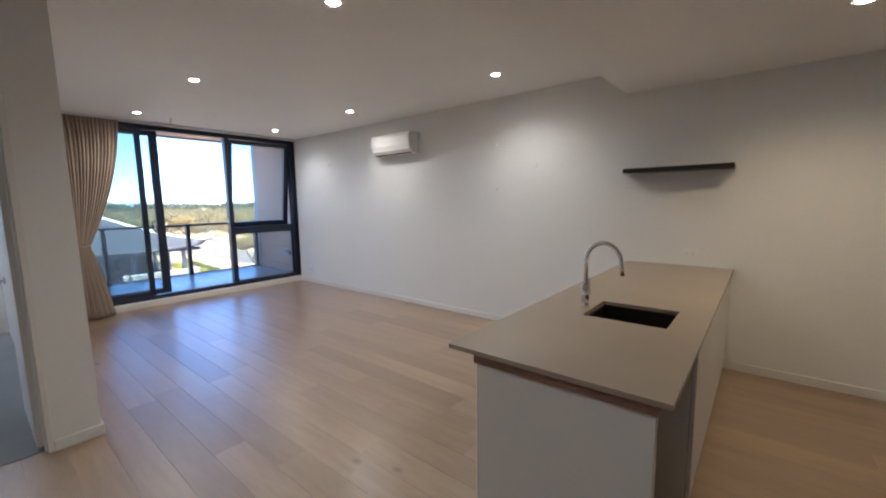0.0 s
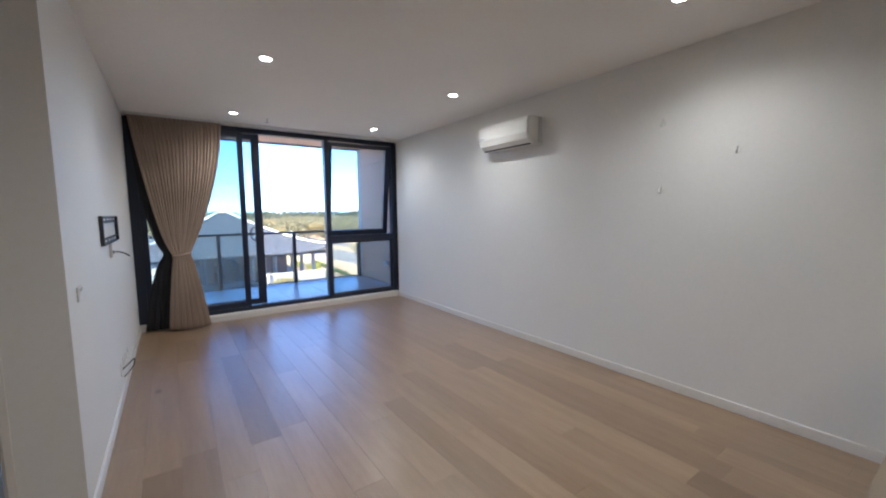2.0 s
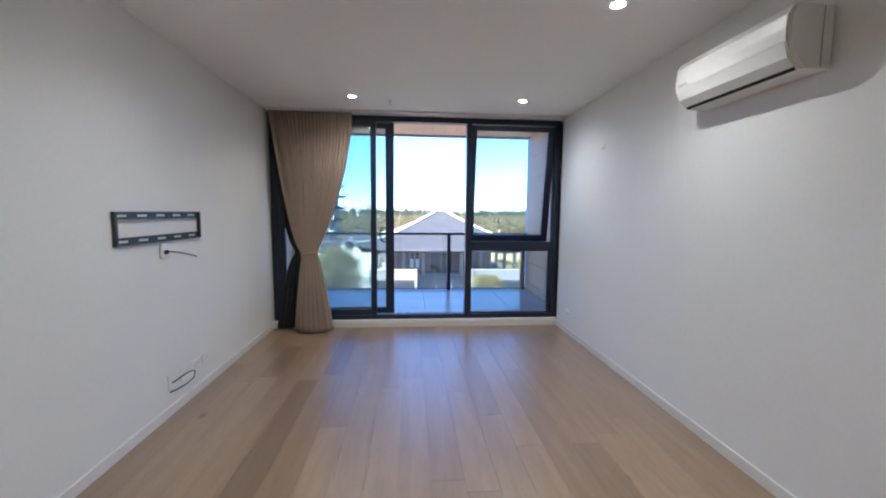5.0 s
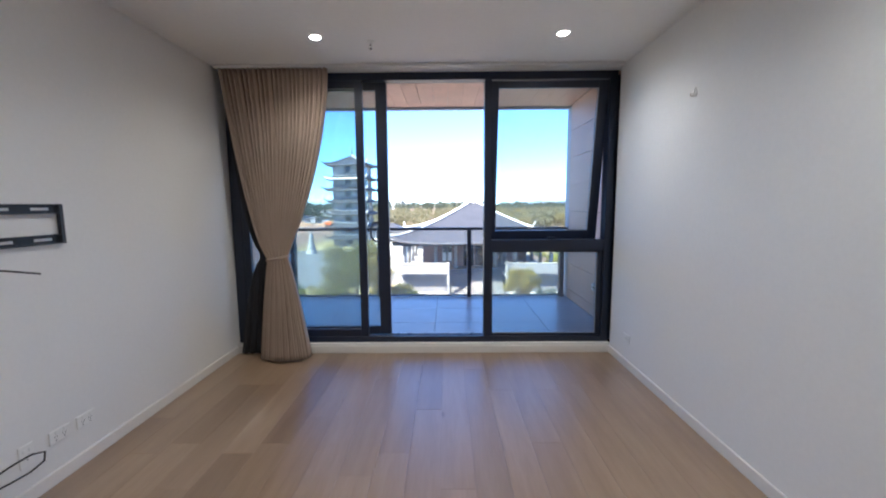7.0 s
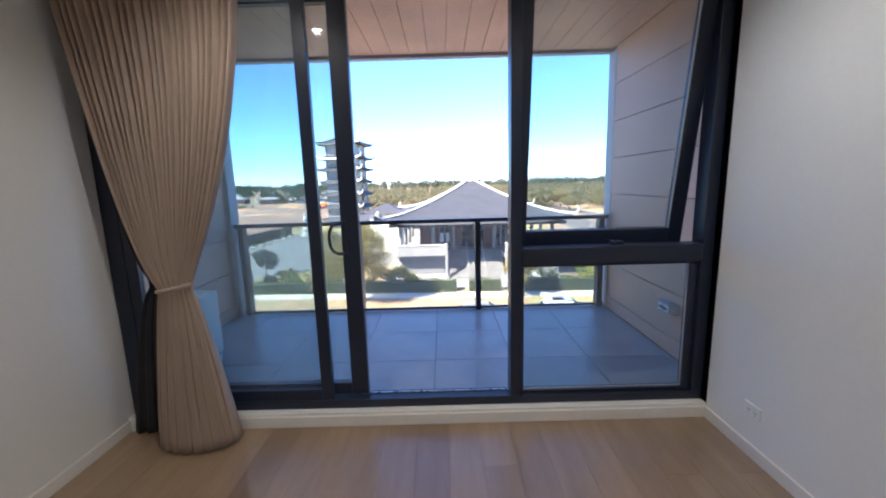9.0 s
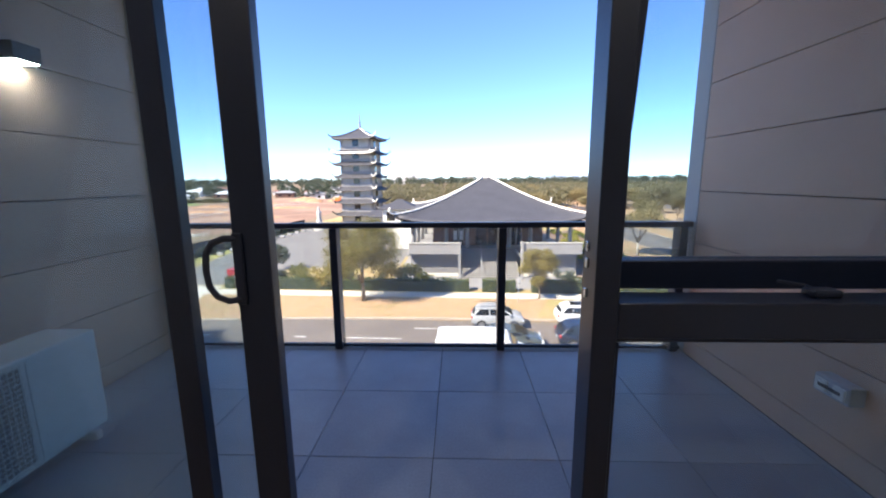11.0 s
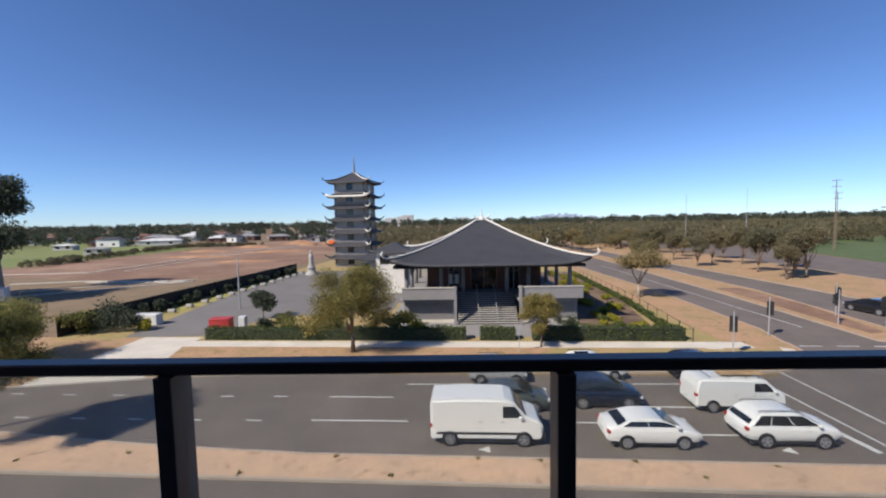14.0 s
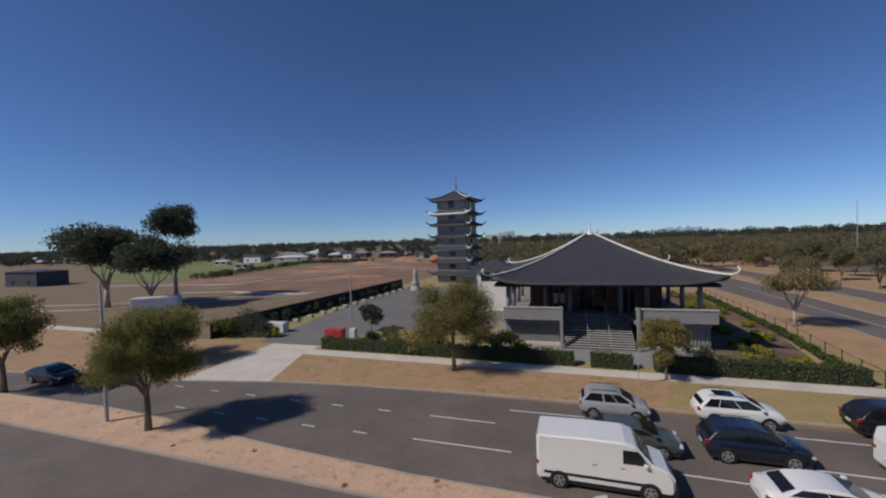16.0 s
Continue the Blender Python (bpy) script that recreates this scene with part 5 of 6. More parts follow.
for k, (x, y, s, mt) in enumerate(((-12.2, 38.6, 1.5, "leaf_yellow"), (-10.2, 39.2, 1.3, "leaf_hedge"), (-14.6, 39.4, 1.0, "leaf_olive"), (-3.0, 39.0, 1.3, "leaf_olive"), (-1.2, 38.6, 1.0, "leaf_bright"),                                   (13.4, 38.9, 1.1, "leaf_dark"), (-17.5, 40.5, 0.9, "leaf_dark"), (-16.0, 42, 1.0, "leaf_olive"), (-5.2, 39.6, 1.5, "leaf_yellow"), (-33.6, 41.3, 1.6, "leaf_dark"), (-36, 42.6, 2.0, "leaf_dark"), (-37.4, 40.6, 1.6, "leaf_olive"), (-31.5, 42.0, 0.7, "leaf_bright"))):
    t = thing("bush", pose(x, y, G), "rounded garden bush behind the hedge", "bush", "garden bushes")
    g2 = random.Random(400 + k)
    cl = [(g2.uniform(-0.7, 0.7) * s, g2.uniform(-0.7, 0.7) * s, g2.uniform(0.5, 1.3) * s, 0.6 * s, 0.9) for _ in range(7)]
    ob = new("foliage", leaf_mesh("foliage", clump_points(cl, 1300, 500 + k), 0.13, 600 + k, M[mt]))
    ob.parent = t

# weeds on the median
pts = np.concatenate([clump_points([(R(u, v)[0], R(u, v)[1], G + 0.05, 0.15, 0.3)], 26, 700 + k) for k, (u, v) in enumerate(((2.3, 18.6), (5.2, 18.5), (-1.6, 17.2), (-4.5, 18.5), (9.5, 18.6), (12, 17.6), (-8.5, 17.1), (-15, 18.4), (15.5, 18.5), (-20, 17.6)))])
tagged(new("weeds", leaf_mesh("weeds", pts, 0.055, 77, M["leaf_yellow"])), "small weed tufts on the sandy median", "weeds", "", "stuff")

# ---- fences and poles ----
fence = thing("black_fence", pose(0, 0, 0), "long black screened boundary fence", "fence")
F0, F1 = Vector((-38.75, 39.5)), Vector((-34.4, 91.3))
N = 26
for k in range(N):
    a, b = F0.lerp(F1, k / N), F0.lerp(F1, (k + 1) / N)
    part("fence_panel", slab(bmesh.new(), [(a.x - 0.02, a.y), (a.x + 0.02, a.y), (b.x + 0.02, b.y - 0.05), (b.x - 0.02, b.y - 0.05)], G - 0.1, G + 2.0), M["fence"], fence)
    bm = bmesh.new()
    cyl(bm, 0.04, 0.04, -0.1, 2.1, 8, pose(a.x + 0.05, a.y, G))
    part("fence_post", bm, M["fence"], fence)
pick = thing("garden_fence", pose(0, 0, 0), "low black metal fence along the hedge corner", "fence")
pts = [R(9.0, HV - 0.65), R(21.9, HV - 0.65), (25.6, 52), (27.1, 82)]
for (xa, ya), (xb, yb) in zip(pts, pts[1:]):
    n = max(4, int(math.hypot(xb - xa, yb - ya) / 2.4))
    for k in range(n):
        bm = bmesh.new()
        cyl(bm, 0.035, 0.035, -0.05, 1.25, 6, pose(xa + (xb - xa) * k / n, ya + (yb - ya) * k / n, G))
        part("fence_post", bm, M["fence"], pick)
    bm = bmesh.new()
    tube(bm, [(xa, ya, G + 1.15), (xb, yb, G + 1.15)], 0.02, 5)
    part("fence_rail", bm, M["fence"], pick)


def traffic_light(x, y, turn, h=3.6, arm=0.0):
    t = thing("traffic_light", pose(x, y, G, 0, 0, turn), "black three-lamp traffic signal on a grey steel pole", "traffic light", "traffic signals")
    bm = bmesh.new()
    cyl(bm, 0.055, 0.045, -0.1, h, 12)
    part("pole", bm, M["galv"], t, "pale grey steel pole")
    bm = bmesh.new()
    box(bm, -0.18, 0.18, -0.32, -0.12, h - 1.6, h - 0.5, bevel=0.03)
    part("signal_box", bm, M["car_trim"], t, "black signal housing")
    part("backing_board", boxed(-0.27, 0.27, -0.2, -0.18, h - 1.7, h - 0.4), M["car_trim"], t)
    for k in range(3):
        bm = bmesh.new()
        cyl(bm, 0.13, 0.15, 0, 0.16, 12, pose(0, -0.31, h - 1.38 + k * 0.33, 90, 0, 0), caps=False)
        part("visor", bm, M["car_trim"], t)


for x, y, a in ((24.4, 31.9, 150), (31.4, 37.2, 120), (41.0, 40.6, 200), (44.0, 44.0, 100), (43.6, 38.6, 180)):
    traffic_light(x, y, a)


def street_pole(x, y, h, label, arm=0.0, name="street_lamp"):
    t = thing(name, pose(x, y, G), label, "pole")
    bm = bmesh.new()
    cyl(bm, 0.12, 0.07, -0.1, h, 10)
    part("pole", bm, M["galv"], t)
    if arm:
        bm = bmesh.new()
        tube(bm, [(0, 0, h - 0.1), (arm * 0.5, 0, h + 0.25), (arm, 0, h + 0.3)], 0.04, 6)
        part("arm", bm, M["galv"], t)
        part("lamp_head", boxed(min(arm, arm * 1.25), max(arm, arm * 1.25), -0.12, 0.12, h + 0.2, h + 0.32, bevel=0.03), M["galv"], t)


street_pole(-26.6, 20.0, 9.2, "grey steel street pole on the median")
street_pole(48.5, 40.5, 11.5, "tall grey street lamp at the crossing", -3.2)
street_pole(-26.5, 52.0, 7.0, "slim car park light pole")
street_pole(90, 150, 19.4, "far steel lighting mast beyond trees")
street_pole(112.4, 150, 21.5, "far steel lighting mast beyond trees")


def power_pole(x, y, h, turn):
    t = thing("power_pole", pose(x, y, G, 0, 0, turn), "tall dark timber power pole with cross-arms by the oval", "pole")
    bm = bmesh.new()
    cyl(bm, 0.15, 0.1, -0.1, h, 10)
    part("pole", bm, M["bark"], t)
    for z in (h - 0.4, h - 2.2):
        part("cross_arm", boxed(-1.25, 1.25, -0.2, -0.08, z - 0.07, z + 0.07), M["bark"], t)
        for q in (-1.1, -0.5, 0.5, 1.1):
            bm = bmesh.new()
            cyl(bm, 0.06, 0.04, z + 0.07, z + 0.28, 8, pose(q, -0.14, 0))
            part("insulator", bm, M["tin"], t, "pale insulator")


power_pole(118.0, 122.0, 21.6, -12)
power_pole(131.0, 135.0, 18.5, -12)
sign = thing("street_sign", pose(7.6, 33.2, G), "small parking sign on a thin post", "sign")
bm = bmesh.new()
cyl(bm, 0.03, 0.03, -0.1, 2.4, 8)
part("post", bm, M["galv"], sign)
part("board", boxed(-0.2, 0.2, -0.04, -0.03, 1.9, 2.4, bevel=0.005), M["galv"], sign)


# ---- vehicles ----
def make_wheel(parent, x, y, r, side):
    bm = bmesh.new()
    cyl(bm, r, r, -0.11, 0.11, 20, pose(x, y, r, 90, 0, 0))
    w = part("wheel", bm, M["rubber"], parent, "black tyre")
    m = pose(x, y + side * 0.108, r, -90 * side, 0, 0)
    bm = bmesh.new()
    cyl(bm, r * 0.66, r * 0.62, 0, 0.008, 16, m)
    part("wheel_recess", bm, M["car_trim"], w, "dark space behind the spokes")
    bm = bmesh.new()
    ring = [m @ Vector((r * 0.64 * math.cos(q), r * 0.64 * math.sin(q), 0.012)) for q in (2 * math.pi * k / 16 for k in range(17))]
    tube(bm, ring, 0.022, 5)
    cyl(bm, 0.06, 0.05, 0.004, 0.034, 10, m)
    for k in range(5):
        box(bm, -0.04, 0.04, 0.04, r * 0.64, 0.008, 0.028, m=m @ pose(0, 0, 0, 0, 0, 72 * k))
    part("rim", bm, M["rim"], w, "five-spoke alloy rim")


def cross_at(chain, z, first):
    """Where a line of (x, z) points first rises through a height."""
    for (xa, za), (xb, zb) in zip(chain[first:], chain[first + 1:]):
        if za <= z <= zb:
            return xa + (xb - xa) * (z - za) / max(1e-6, zb - za)
    return chain[first][0]


def car_shell(body, length, w):
    """Lower car body: rounded sections set along its length, drawn in at nose and tail."""
    top = []
    for x, z in body:
        if top and x < top[-1][0]:
            break
        top.append((x, z))
    xs, zs = [p[0] for p in top[1:-1]], [p[1] for p in top[1:-1]]
    n = 26
    bm = bmesh.new()
    rings = []
    for k in range(n + 1):
        c = -math.cos(math.pi * k / n) * 0.5
        x = 0.45 * c + 0.55 * (k / n - 0.5)
        e = abs(2 * x)
        zt = float(np.interp(x, xs, zs))
        zl = body[-1][1] + 0.02 + 0.14 * e ** 10
        hw = w * (1 - 0.13 * e ** 7)
        zm = min(0.62, zt - 0.16)
        half = [(0.90 * hw, zl), (0.965 * hw, zl + 0.12), (hw, zm), (0.985 * hw, zm + (zt - zm) * 0.55), (0.955 * hw, zt - 0.05), (0.89 * hw, zt - 0.005), (0.5 * hw, zt + 0.025), (0.0, zt + 0.035)]
        ring = half + [(-y, z) for y, z in half[-2::-1]]
        rings.append([bm.verts.new((x * length, y, z)) for y, z in ring])
    for p, q in zip(rings, rings[1:]):
        for k in range(len(p)):
            bm.faces.new((p[k], q[k], q[(k + 1) % len(p)], p[(k + 1) % len(p)]))
    bm.faces.new(rings[0])
    bm.faces.new(rings[-1][::-1])
    bmesh.ops.recalc_face_normals(bm, faces=bm.faces[:])
    return bm


def car(m, name, label, body, cab, length, width, mat, base, wheel=0.33, windows=((0.07, 0.49), (0.505, 0.95)), top_scale=0.80, rack=False, screen=True):
    t = thing(name, m, label, "car" if name != "van" else "van", "waiting traffic")
    w = width / 2
    if screen:
        shell = part("body", car_shell(body, length, w), mat, t, "", True)
        shell.data.set_sharp_from_angle(angle=radians(50))
    else:
        bm = prism(bmesh.new(), [(x * length, z) for x, z in body], -w, w)
        bmesh.ops.bevel(bm, geom=[e for e in bm.edges if abs(e.verts[0].co.y - e.verts[1].co.y) < 1e-4], offset=0.11, segments=3, affect="EDGES")
        part("body", bm, mat, t)
    (bx0, bz), (tx0, tz), (tx1, tz1), (bx1, _) = cab[0], cab[1], cab[-2], cab[-1]
    wt = w * top_scale

    def side_y(z):
        if not screen:
            return w - 0.002
        return (w - 0.05) + (wt - (w - 0.05)) * (z - bz) / (max(c[1] for c in cab) - bz)

    if len(cab) > 4 or screen:
        bm = prism(bmesh.new(), [(x * length, z) for x, z in cab], -1, 1)
        for v in bm.verts:
            v.co.y *= side_y(v.co.z)
        bmesh.ops.bevel(bm, geom=[e for e in bm.edges if e.verts[0].co.z > bz + 0.1 or e.verts[1].co.z > bz + 0.1], offset=0.07 if screen else 0.03, segments=3 if screen else 1, affect="EDGES")
        part("cabin", bm, mat, t, "", screen).data.set_sharp_from_angle(angle=radians(28))
    zt, zb = min(tz, tz1) - 0.06, bz + (0.035 if screen else 0.06)
    rx0, rx1, rz = tx0, tx1, tz
    if screen:
        zt = rz = max(c[1] for c in cab) - 0.13
        rx0 = cross_at(cab, rz, 0)
        rx1 = cross_at(cab[::-1], rz, 0)

    def at(u, f):
        xb, xt = bx0 + (bx1 - bx0) * u, rx0 + (rx1 - rx0) * u
        z = zb + (zt - zb) * f
        return ((xb + (xt - xb) * (z - bz) / (rz - bz)) * length, z)

    for s in (-1, 1):
        for u0, u1 in windows:
            bm = bmesh.new()
            q = [at(u0, 0), at(u1, 0), at(u1, 1), at(u0, 1)]
            inner = [bm.verts.new((x, s * (side_y(z) - 0.01), z)) for x, z in q]
            outer = [bm.verts.new((x, s * (side_y(z) + 0.006), z)) for x, z in q]
            bm.faces.new(outer)
            bm.faces.new(inner[::-1])
            for k in range(4):
                bm.faces.new((inner[k], inner[(k + 1) % 4], outer[(k + 1) % 4], outer[k]))
            bmesh.ops.recalc_face_normals(bm, faces=bm.faces[:])
            part("side_window", bm, M["dark_glass"], t, "dark glass")
    for (xa, za), (xb, zb2), nm, out in (((bx1, bz), (tx1, tz1), "windscreen", 1), ((bx0, bz), (tx0, tz), "rear_window", -1)):
        if nm == "rear_window" and not screen:
            continue
        bm = bmesh.new()
        ring = []
        for off in ((0.0, 0.012) if screen else (0.0, 0.05)):
            for f, sgn in ((0.14, -1), (0.14, 1), (0.88, 1), (0.88, -1)):
                x, z = (xa + (xb - xa) * f) * length, za + (zb2 - za) * f
                ring.append(bm.verts.new((x + out * off, sgn * (side_y(z) - 0.13), z + off)))
        bm.faces.new(ring[4:])
        bm.faces.new(ring[:4][::-1])
        for k in range(4):
            bm.faces.new((ring[k], ring[(k + 1) % 4], ring[4 + (k + 1) % 4], ring[4 + k]))
        bmesh.ops.recalc_face_normals(bm, faces=bm.faces[:])
        part(nm, bm, M["dark_glass"], t, "dark glass")
    for x in (-base / 2, base / 2):
        for s in (-1, 1):
            bm = bmesh.new()
            cyl(bm, wheel + 0.06, wheel + 0.06, 0, 0.02, 20, pose(x, s * (w - 0.012), wheel + 0.01, -90 * s, 0, 0))
            part("wheel_arch", bm, M["car_trim"], t, "black wheel arch")
            make_wheel(t, x, s * (w - 0.085), wheel, s)
    part("sill", boxed(-length * 0.46, length * 0.46, -w + 0.06, w - 0.06, 0.2, 0.36), M["car_trim"], t)
    for s in (-1, 1):
        part("tail_light", boxed(-length * 0.502, -length * 0.47, s * (w - 0.16) - 0.1, s * (w - 0.16) + 0.1, min(body[1][1], 1.0) - 0.06, min(body[1][1], 1.0) + 0.12, bevel=0.02), M["tail"], t, "red tail light")
        part("headlight", boxed(length * 0.452, length * 0.492, s * (w - 0.2) - 0.15, s * (w - 0.2) + 0.15, 0.62, 0.76, bevel=0.02), M["lens"], t, "clear headlight")
        part("mirror", boxed(bx1 * length - 0.42, bx1 * length - 0.25, s * (w + 0.06) - 0.09, s * (w + 0.06) + 0.09, bz + 0.03, bz + 0.17, bevel=0.03), mat, t)
        for k, hx in enumerate((-0.06, 0.14)):
            part("door_handle", boxed(hx * length - 0.09, hx * length + 0.09, s * w - 0.01 if s > 0 else -w - 0.014, w + 0.014 if s > 0 else -w + 0.01, bz - 0.17, bz - 0.14), M["car_trim"] if name == "van" else mat, t)
    part("number_plate", boxed(-length * 0.506, -length * 0.499, -0.19, 0.19, 0.62, 0.74), M["lens"], t, "pale number plate")
    if rack:
        tzz = max(c[1] for c in cab)
        for s in (-1, 1):
            bm = bmesh.new()
            tube(bm, [(tx0 * length + 0.25, s * (wt - 0.1), tzz + 0.0), (tx0 * length + 0.35, s * (wt - 0.1), tzz + 0.06), (tx1 * length - 0.3, s * (wt - 0.1), tzz + 0.06), (tx1 * length - 0.2, s * (wt - 0.1), tzz)], 0.02, 6)
            part("roof_rail", bm, M["car_trim"], t, "black roof rail")
    return t


SEDAN = [(-0.5, 0.40), (-0.5, 0.80), (-0.485, 1.03), (-0.40, 1.09), (0.20, 1.03), (0.36, 0.93), (0.455, 0.79), (0.49, 0.64), (0.5, 0.42), (0.47, 0.24), (-0.47, 0.24)]
SEDAN_CAB = [(-0.405, 1.07), (-0.27, 1.345), (-0.15, 1.45), (-0.03, 1.465), (0.07, 1.41), (0.295, 0.985)]
SUV = [(-0.5, 0.42), (-0.5, 0.90), (-0.482, 1.06), (-0.45, 1.10), (0.22, 1.10), (0.36, 1.05), (0.445, 0.96), (0.485, 0.84), (0.5, 0.68), (0.5, 0.46), (0.47, 0.34), (-0.47, 0.34)]
SUV_CAB = [(-0.472, 1.08), (-0.415, 1.38), (-0.345, 1.60), (-0.22, 1.685), (-0.04, 1.69), (0.085, 1.615), (0.31, 1.06)]
TURN = -2.0


def along(x, y, width):
    """A pose from the middle of the near-side wheels."""
    return pose(x, y + width / 2 - 0.08, G - 0.10, 0, 0, TURN)


car(along(11.85, 19.35, 1.8), "car", "white sedan waiting in traffic", SEDAN, SEDAN_CAB, 4.5, 1.78, M["white_car"], 2.68)
car(along(18.5, 19.35, 1.85), "car", "white sport utility vehicle with black roof rails", SUV, SUV_CAB, 4.45, 1.85, M["white_car"], 2.66, 0.36, ((0.045, 0.27), (0.285, 0.60), (0.615, 0.955)), 0.8, True)
car(along(11.05, 23.45, 1.9), "car", "dark navy sport utility vehicle waiting in traffic", SUV, SUV_CAB, 4.42, 1.88, M["navy_car"], 2.65, 0.37, ((0.045, 0.27), (0.285, 0.60), (0.615, 0.955)), 0.8, True)
car(along(5.15, 27.1, 1.75), "car", "silver compact wagon at the far kerb lane", SUV, SUV_CAB, 4.0, 1.75, M["silver_car"], 2.42, 0.33, ((0.05, 0.40), (0.44, 0.66), (0.69, 0.93)), 0.82, True)
pale = car(along(11.9, 27.5, 1.8), "car", "white sport utility vehicle with a dark sunroof", SUV, SUV_CAB, 4.3, 1.78, M["white_car"], 2.62, 0.35, ((0.045, 0.27), (0.285, 0.60), (0.615, 0.955)), 0.8, True)
car(along(5.5, 23.2, 1.8), "car", "dark grey sedan beside the white van", SEDAN, SEDAN_CAB, 4.6, 1.8, M["grey_car"], 2.65)
part("sunroof", boxed(-1.15, -0.15, -0.42, 0.42, 1.65, 1.70, bevel=0.015), M["dark_glass"], pale, "dark glass sunroof")
car(along(19.5, 27.5, 1.85), "car", "black wagon near the stop line", SUV, SUV_CAB, 4.45, 1.85, M["black_car"], 2.65, 0.35, ((0.045, 0.27), (0.285, 0.60), (0.615, 0.955)), 0.8, True)
car(along(-40.6, 24.2, 1.8), "car", "dark sedan driving on the far side of the road", SEDAN, SEDAN_CAB, 4.7, 1.8, M["black_car"], 2.7)
car(pose(49.6, 45.6, G - 0.1, 0, 0, 95), "car", "dark utility vehicle on the side road", SUV, SUV_CAB, 4.8, 1.9, M["black_car"], 2.8, 0.37)
VAN = [(-0.5, 0.45), (-0.5, 2.2), (-0.485, 2.36), (-0.10, 2.42), (0.16, 2.40), (0.235, 2.26), (0.345, 1.55), (0.455, 1.32), (0.492, 1.05), (0.5, 0.5), (0.47, 0.32), (-0.485, 0.32)]
VAN_CAB = [(0.10, 1.42), (0.12, 2.14), (0.25, 2.13), (0.355, 1.49)]
v = car(along(3.70, 19.7, 2.0), "van", "tall white delivery van waiting in traffic", VAN, VAN_CAB, 5.65, 1.95, M["white_car"], 3.68, 0.36, ((0.16, 0.90),), 0.93, screen=False)
part("side_moulding", boxed(-2.5, 2.0, -0.99, -0.965, 0.62, 0.74), M["car_trim"], v, "black side moulding")
part("bumper", boxed(2.6, 2.92, -0.95, 0.95, 0.3, 0.72, bevel=0.06), M["car_trim"], v, "black front bumper")
VAN2 = [(-0.5, 0.45), (-0.495, 1.45), (-0.47, 1.92), (-0.42, 1.98), (0.20, 1.96), (0.27, 1.90), (0.42, 1.25), (0.485, 1.02), (0.5, 0.5), (0.47, 0.30), (-0.485, 0.30)]
VAN2_CAB = [(0.10, 1.18), (0.12, 1.80), (0.275, 1.80), (0.425, 1.18)]
v = car(along(18.5, 22.9, 1.85), "van", "white work van with roof ladder racks", VAN2, VAN2_CAB, 5.0, 1.85, M["white_car"], 3.1, 0.34, ((0.12, 0.85),), 0.94, screen=False)
for x in (-1.7, -0.7, 0.3, 1.0):
    bm = bmesh.new()
    tube(bm, [(x, -0.8, 1.93), (x, -0.78, 2.08), (x, 0.78, 2.08), (x, 0.8, 1.93)], 0.02, 6)
    part("rack_bar", bm, M["car_trim"], v)
load = thing("timber_load", pose(19.0, 23.55, G - 0.1 + 2.1, 0, 0, TURN), "bundle of timber lying on the van roof racks", "timber")
for k in range(5):
    part("plank", boxed(-1.5, 0.9, -0.4 + 0.14 * k, -0.28 + 0.14 * k, 0.0, 0.05 + 0.02 * (k % 2)), M["timber"], load)


# ---- temple ----
def roof_shell(bm, hx, hy, z0, rise, lift, top=0.04, rows=14, cols=22, power=1.45):
    """A hipped roof, hollow-curved, with corners that sweep up."""
    def point(side, a, b):
        k = (1 - b) + top * b
        px, py = hx * k, hy * k
        x, y = {0: (a * px, -py), 1: (px, a * py), 2: (-a * px, py), 3: (-px, -a * py)}[side]
        z = z0 + rise * (0.42 * b + 0.58 * b ** power) + lift * abs(a) ** 7 * (1 - b) ** 3
        return Vector((x, y, z))
    for s in range(4):
        g = [[bm.verts.new(point(s, -1 + 2 * c / cols, r / rows)) for c in range(cols + 1)] for r in range(rows + 1)]
        for r in range(rows):
            for c in range(cols):
                bm.faces.new((g[r][c], g[r][c + 1], g[r + 1][c + 1], g[r + 1][c]))
    bmesh.ops.remove_doubles(bm, verts=bm.verts[:], dist=0.002)
    return point


temple = thing("temple", pose(5.9, 42.4, G, 0, 0, -0.5), "low temple hall with a sweeping slate roof and white ridges", "temple")
CY, HX, HY, EZ, RISE = 9.3, 10.6, 10.5, 6.55, 4.75
bm = bmesh.new()
pt = roof_shell(bm, HX, HY, EZ, RISE, 0.75)
bmesh.ops.translate(bm, vec=(0, CY, 0), verts=bm.verts[:])
roof = part("roof", bm, M["slate"], temple, "dark slate roof", True)
roof.data.set_sharp_from_angle(angle=radians(14))
roof.modifiers.new("thickness", "SOLIDIFY").thickness = 0.16
for s in range(4):
    bm = bmesh.new()
    line = [pt(s, 1, b / 16) + Vector((0, CY, 0.12)) for b in range(17)]
    tip = line[0]
    d = Vector((tip.x, tip.y - CY, 0)).normalized()
    curl = [tip + d * 0.55 + Vector((0, 0, 0.75)), tip + d * 0.75 + Vector((0, 0, 0.45)), tip + d * 0.45 + Vector((0, 0, 0.12))]
    tube(bm, curl + line, 0.10, 8, [0.07, 0.10, 0.10] + [0.10] * 17)
    part("ridge", bm, M["white_ridge"], roof, "white curved ridge", True)
bm = bmesh.new()
cyl(bm, 0.5, 0.3, EZ + RISE - 0.1, EZ + RISE + 0.35, 10, pose(0, CY, 0))
cyl(bm, 0.12, 0.03, EZ + RISE + 0.3, EZ + RISE + 1.35, 8, pose(0, CY, 0))
for s in (-1, 1):
    tube(bm, [(0, CY, EZ + RISE + 0.2), (s * 0.7, CY, EZ + RISE + 0.25), (s * 1.0, CY, EZ + RISE + 0.6)], 0.12, 6)
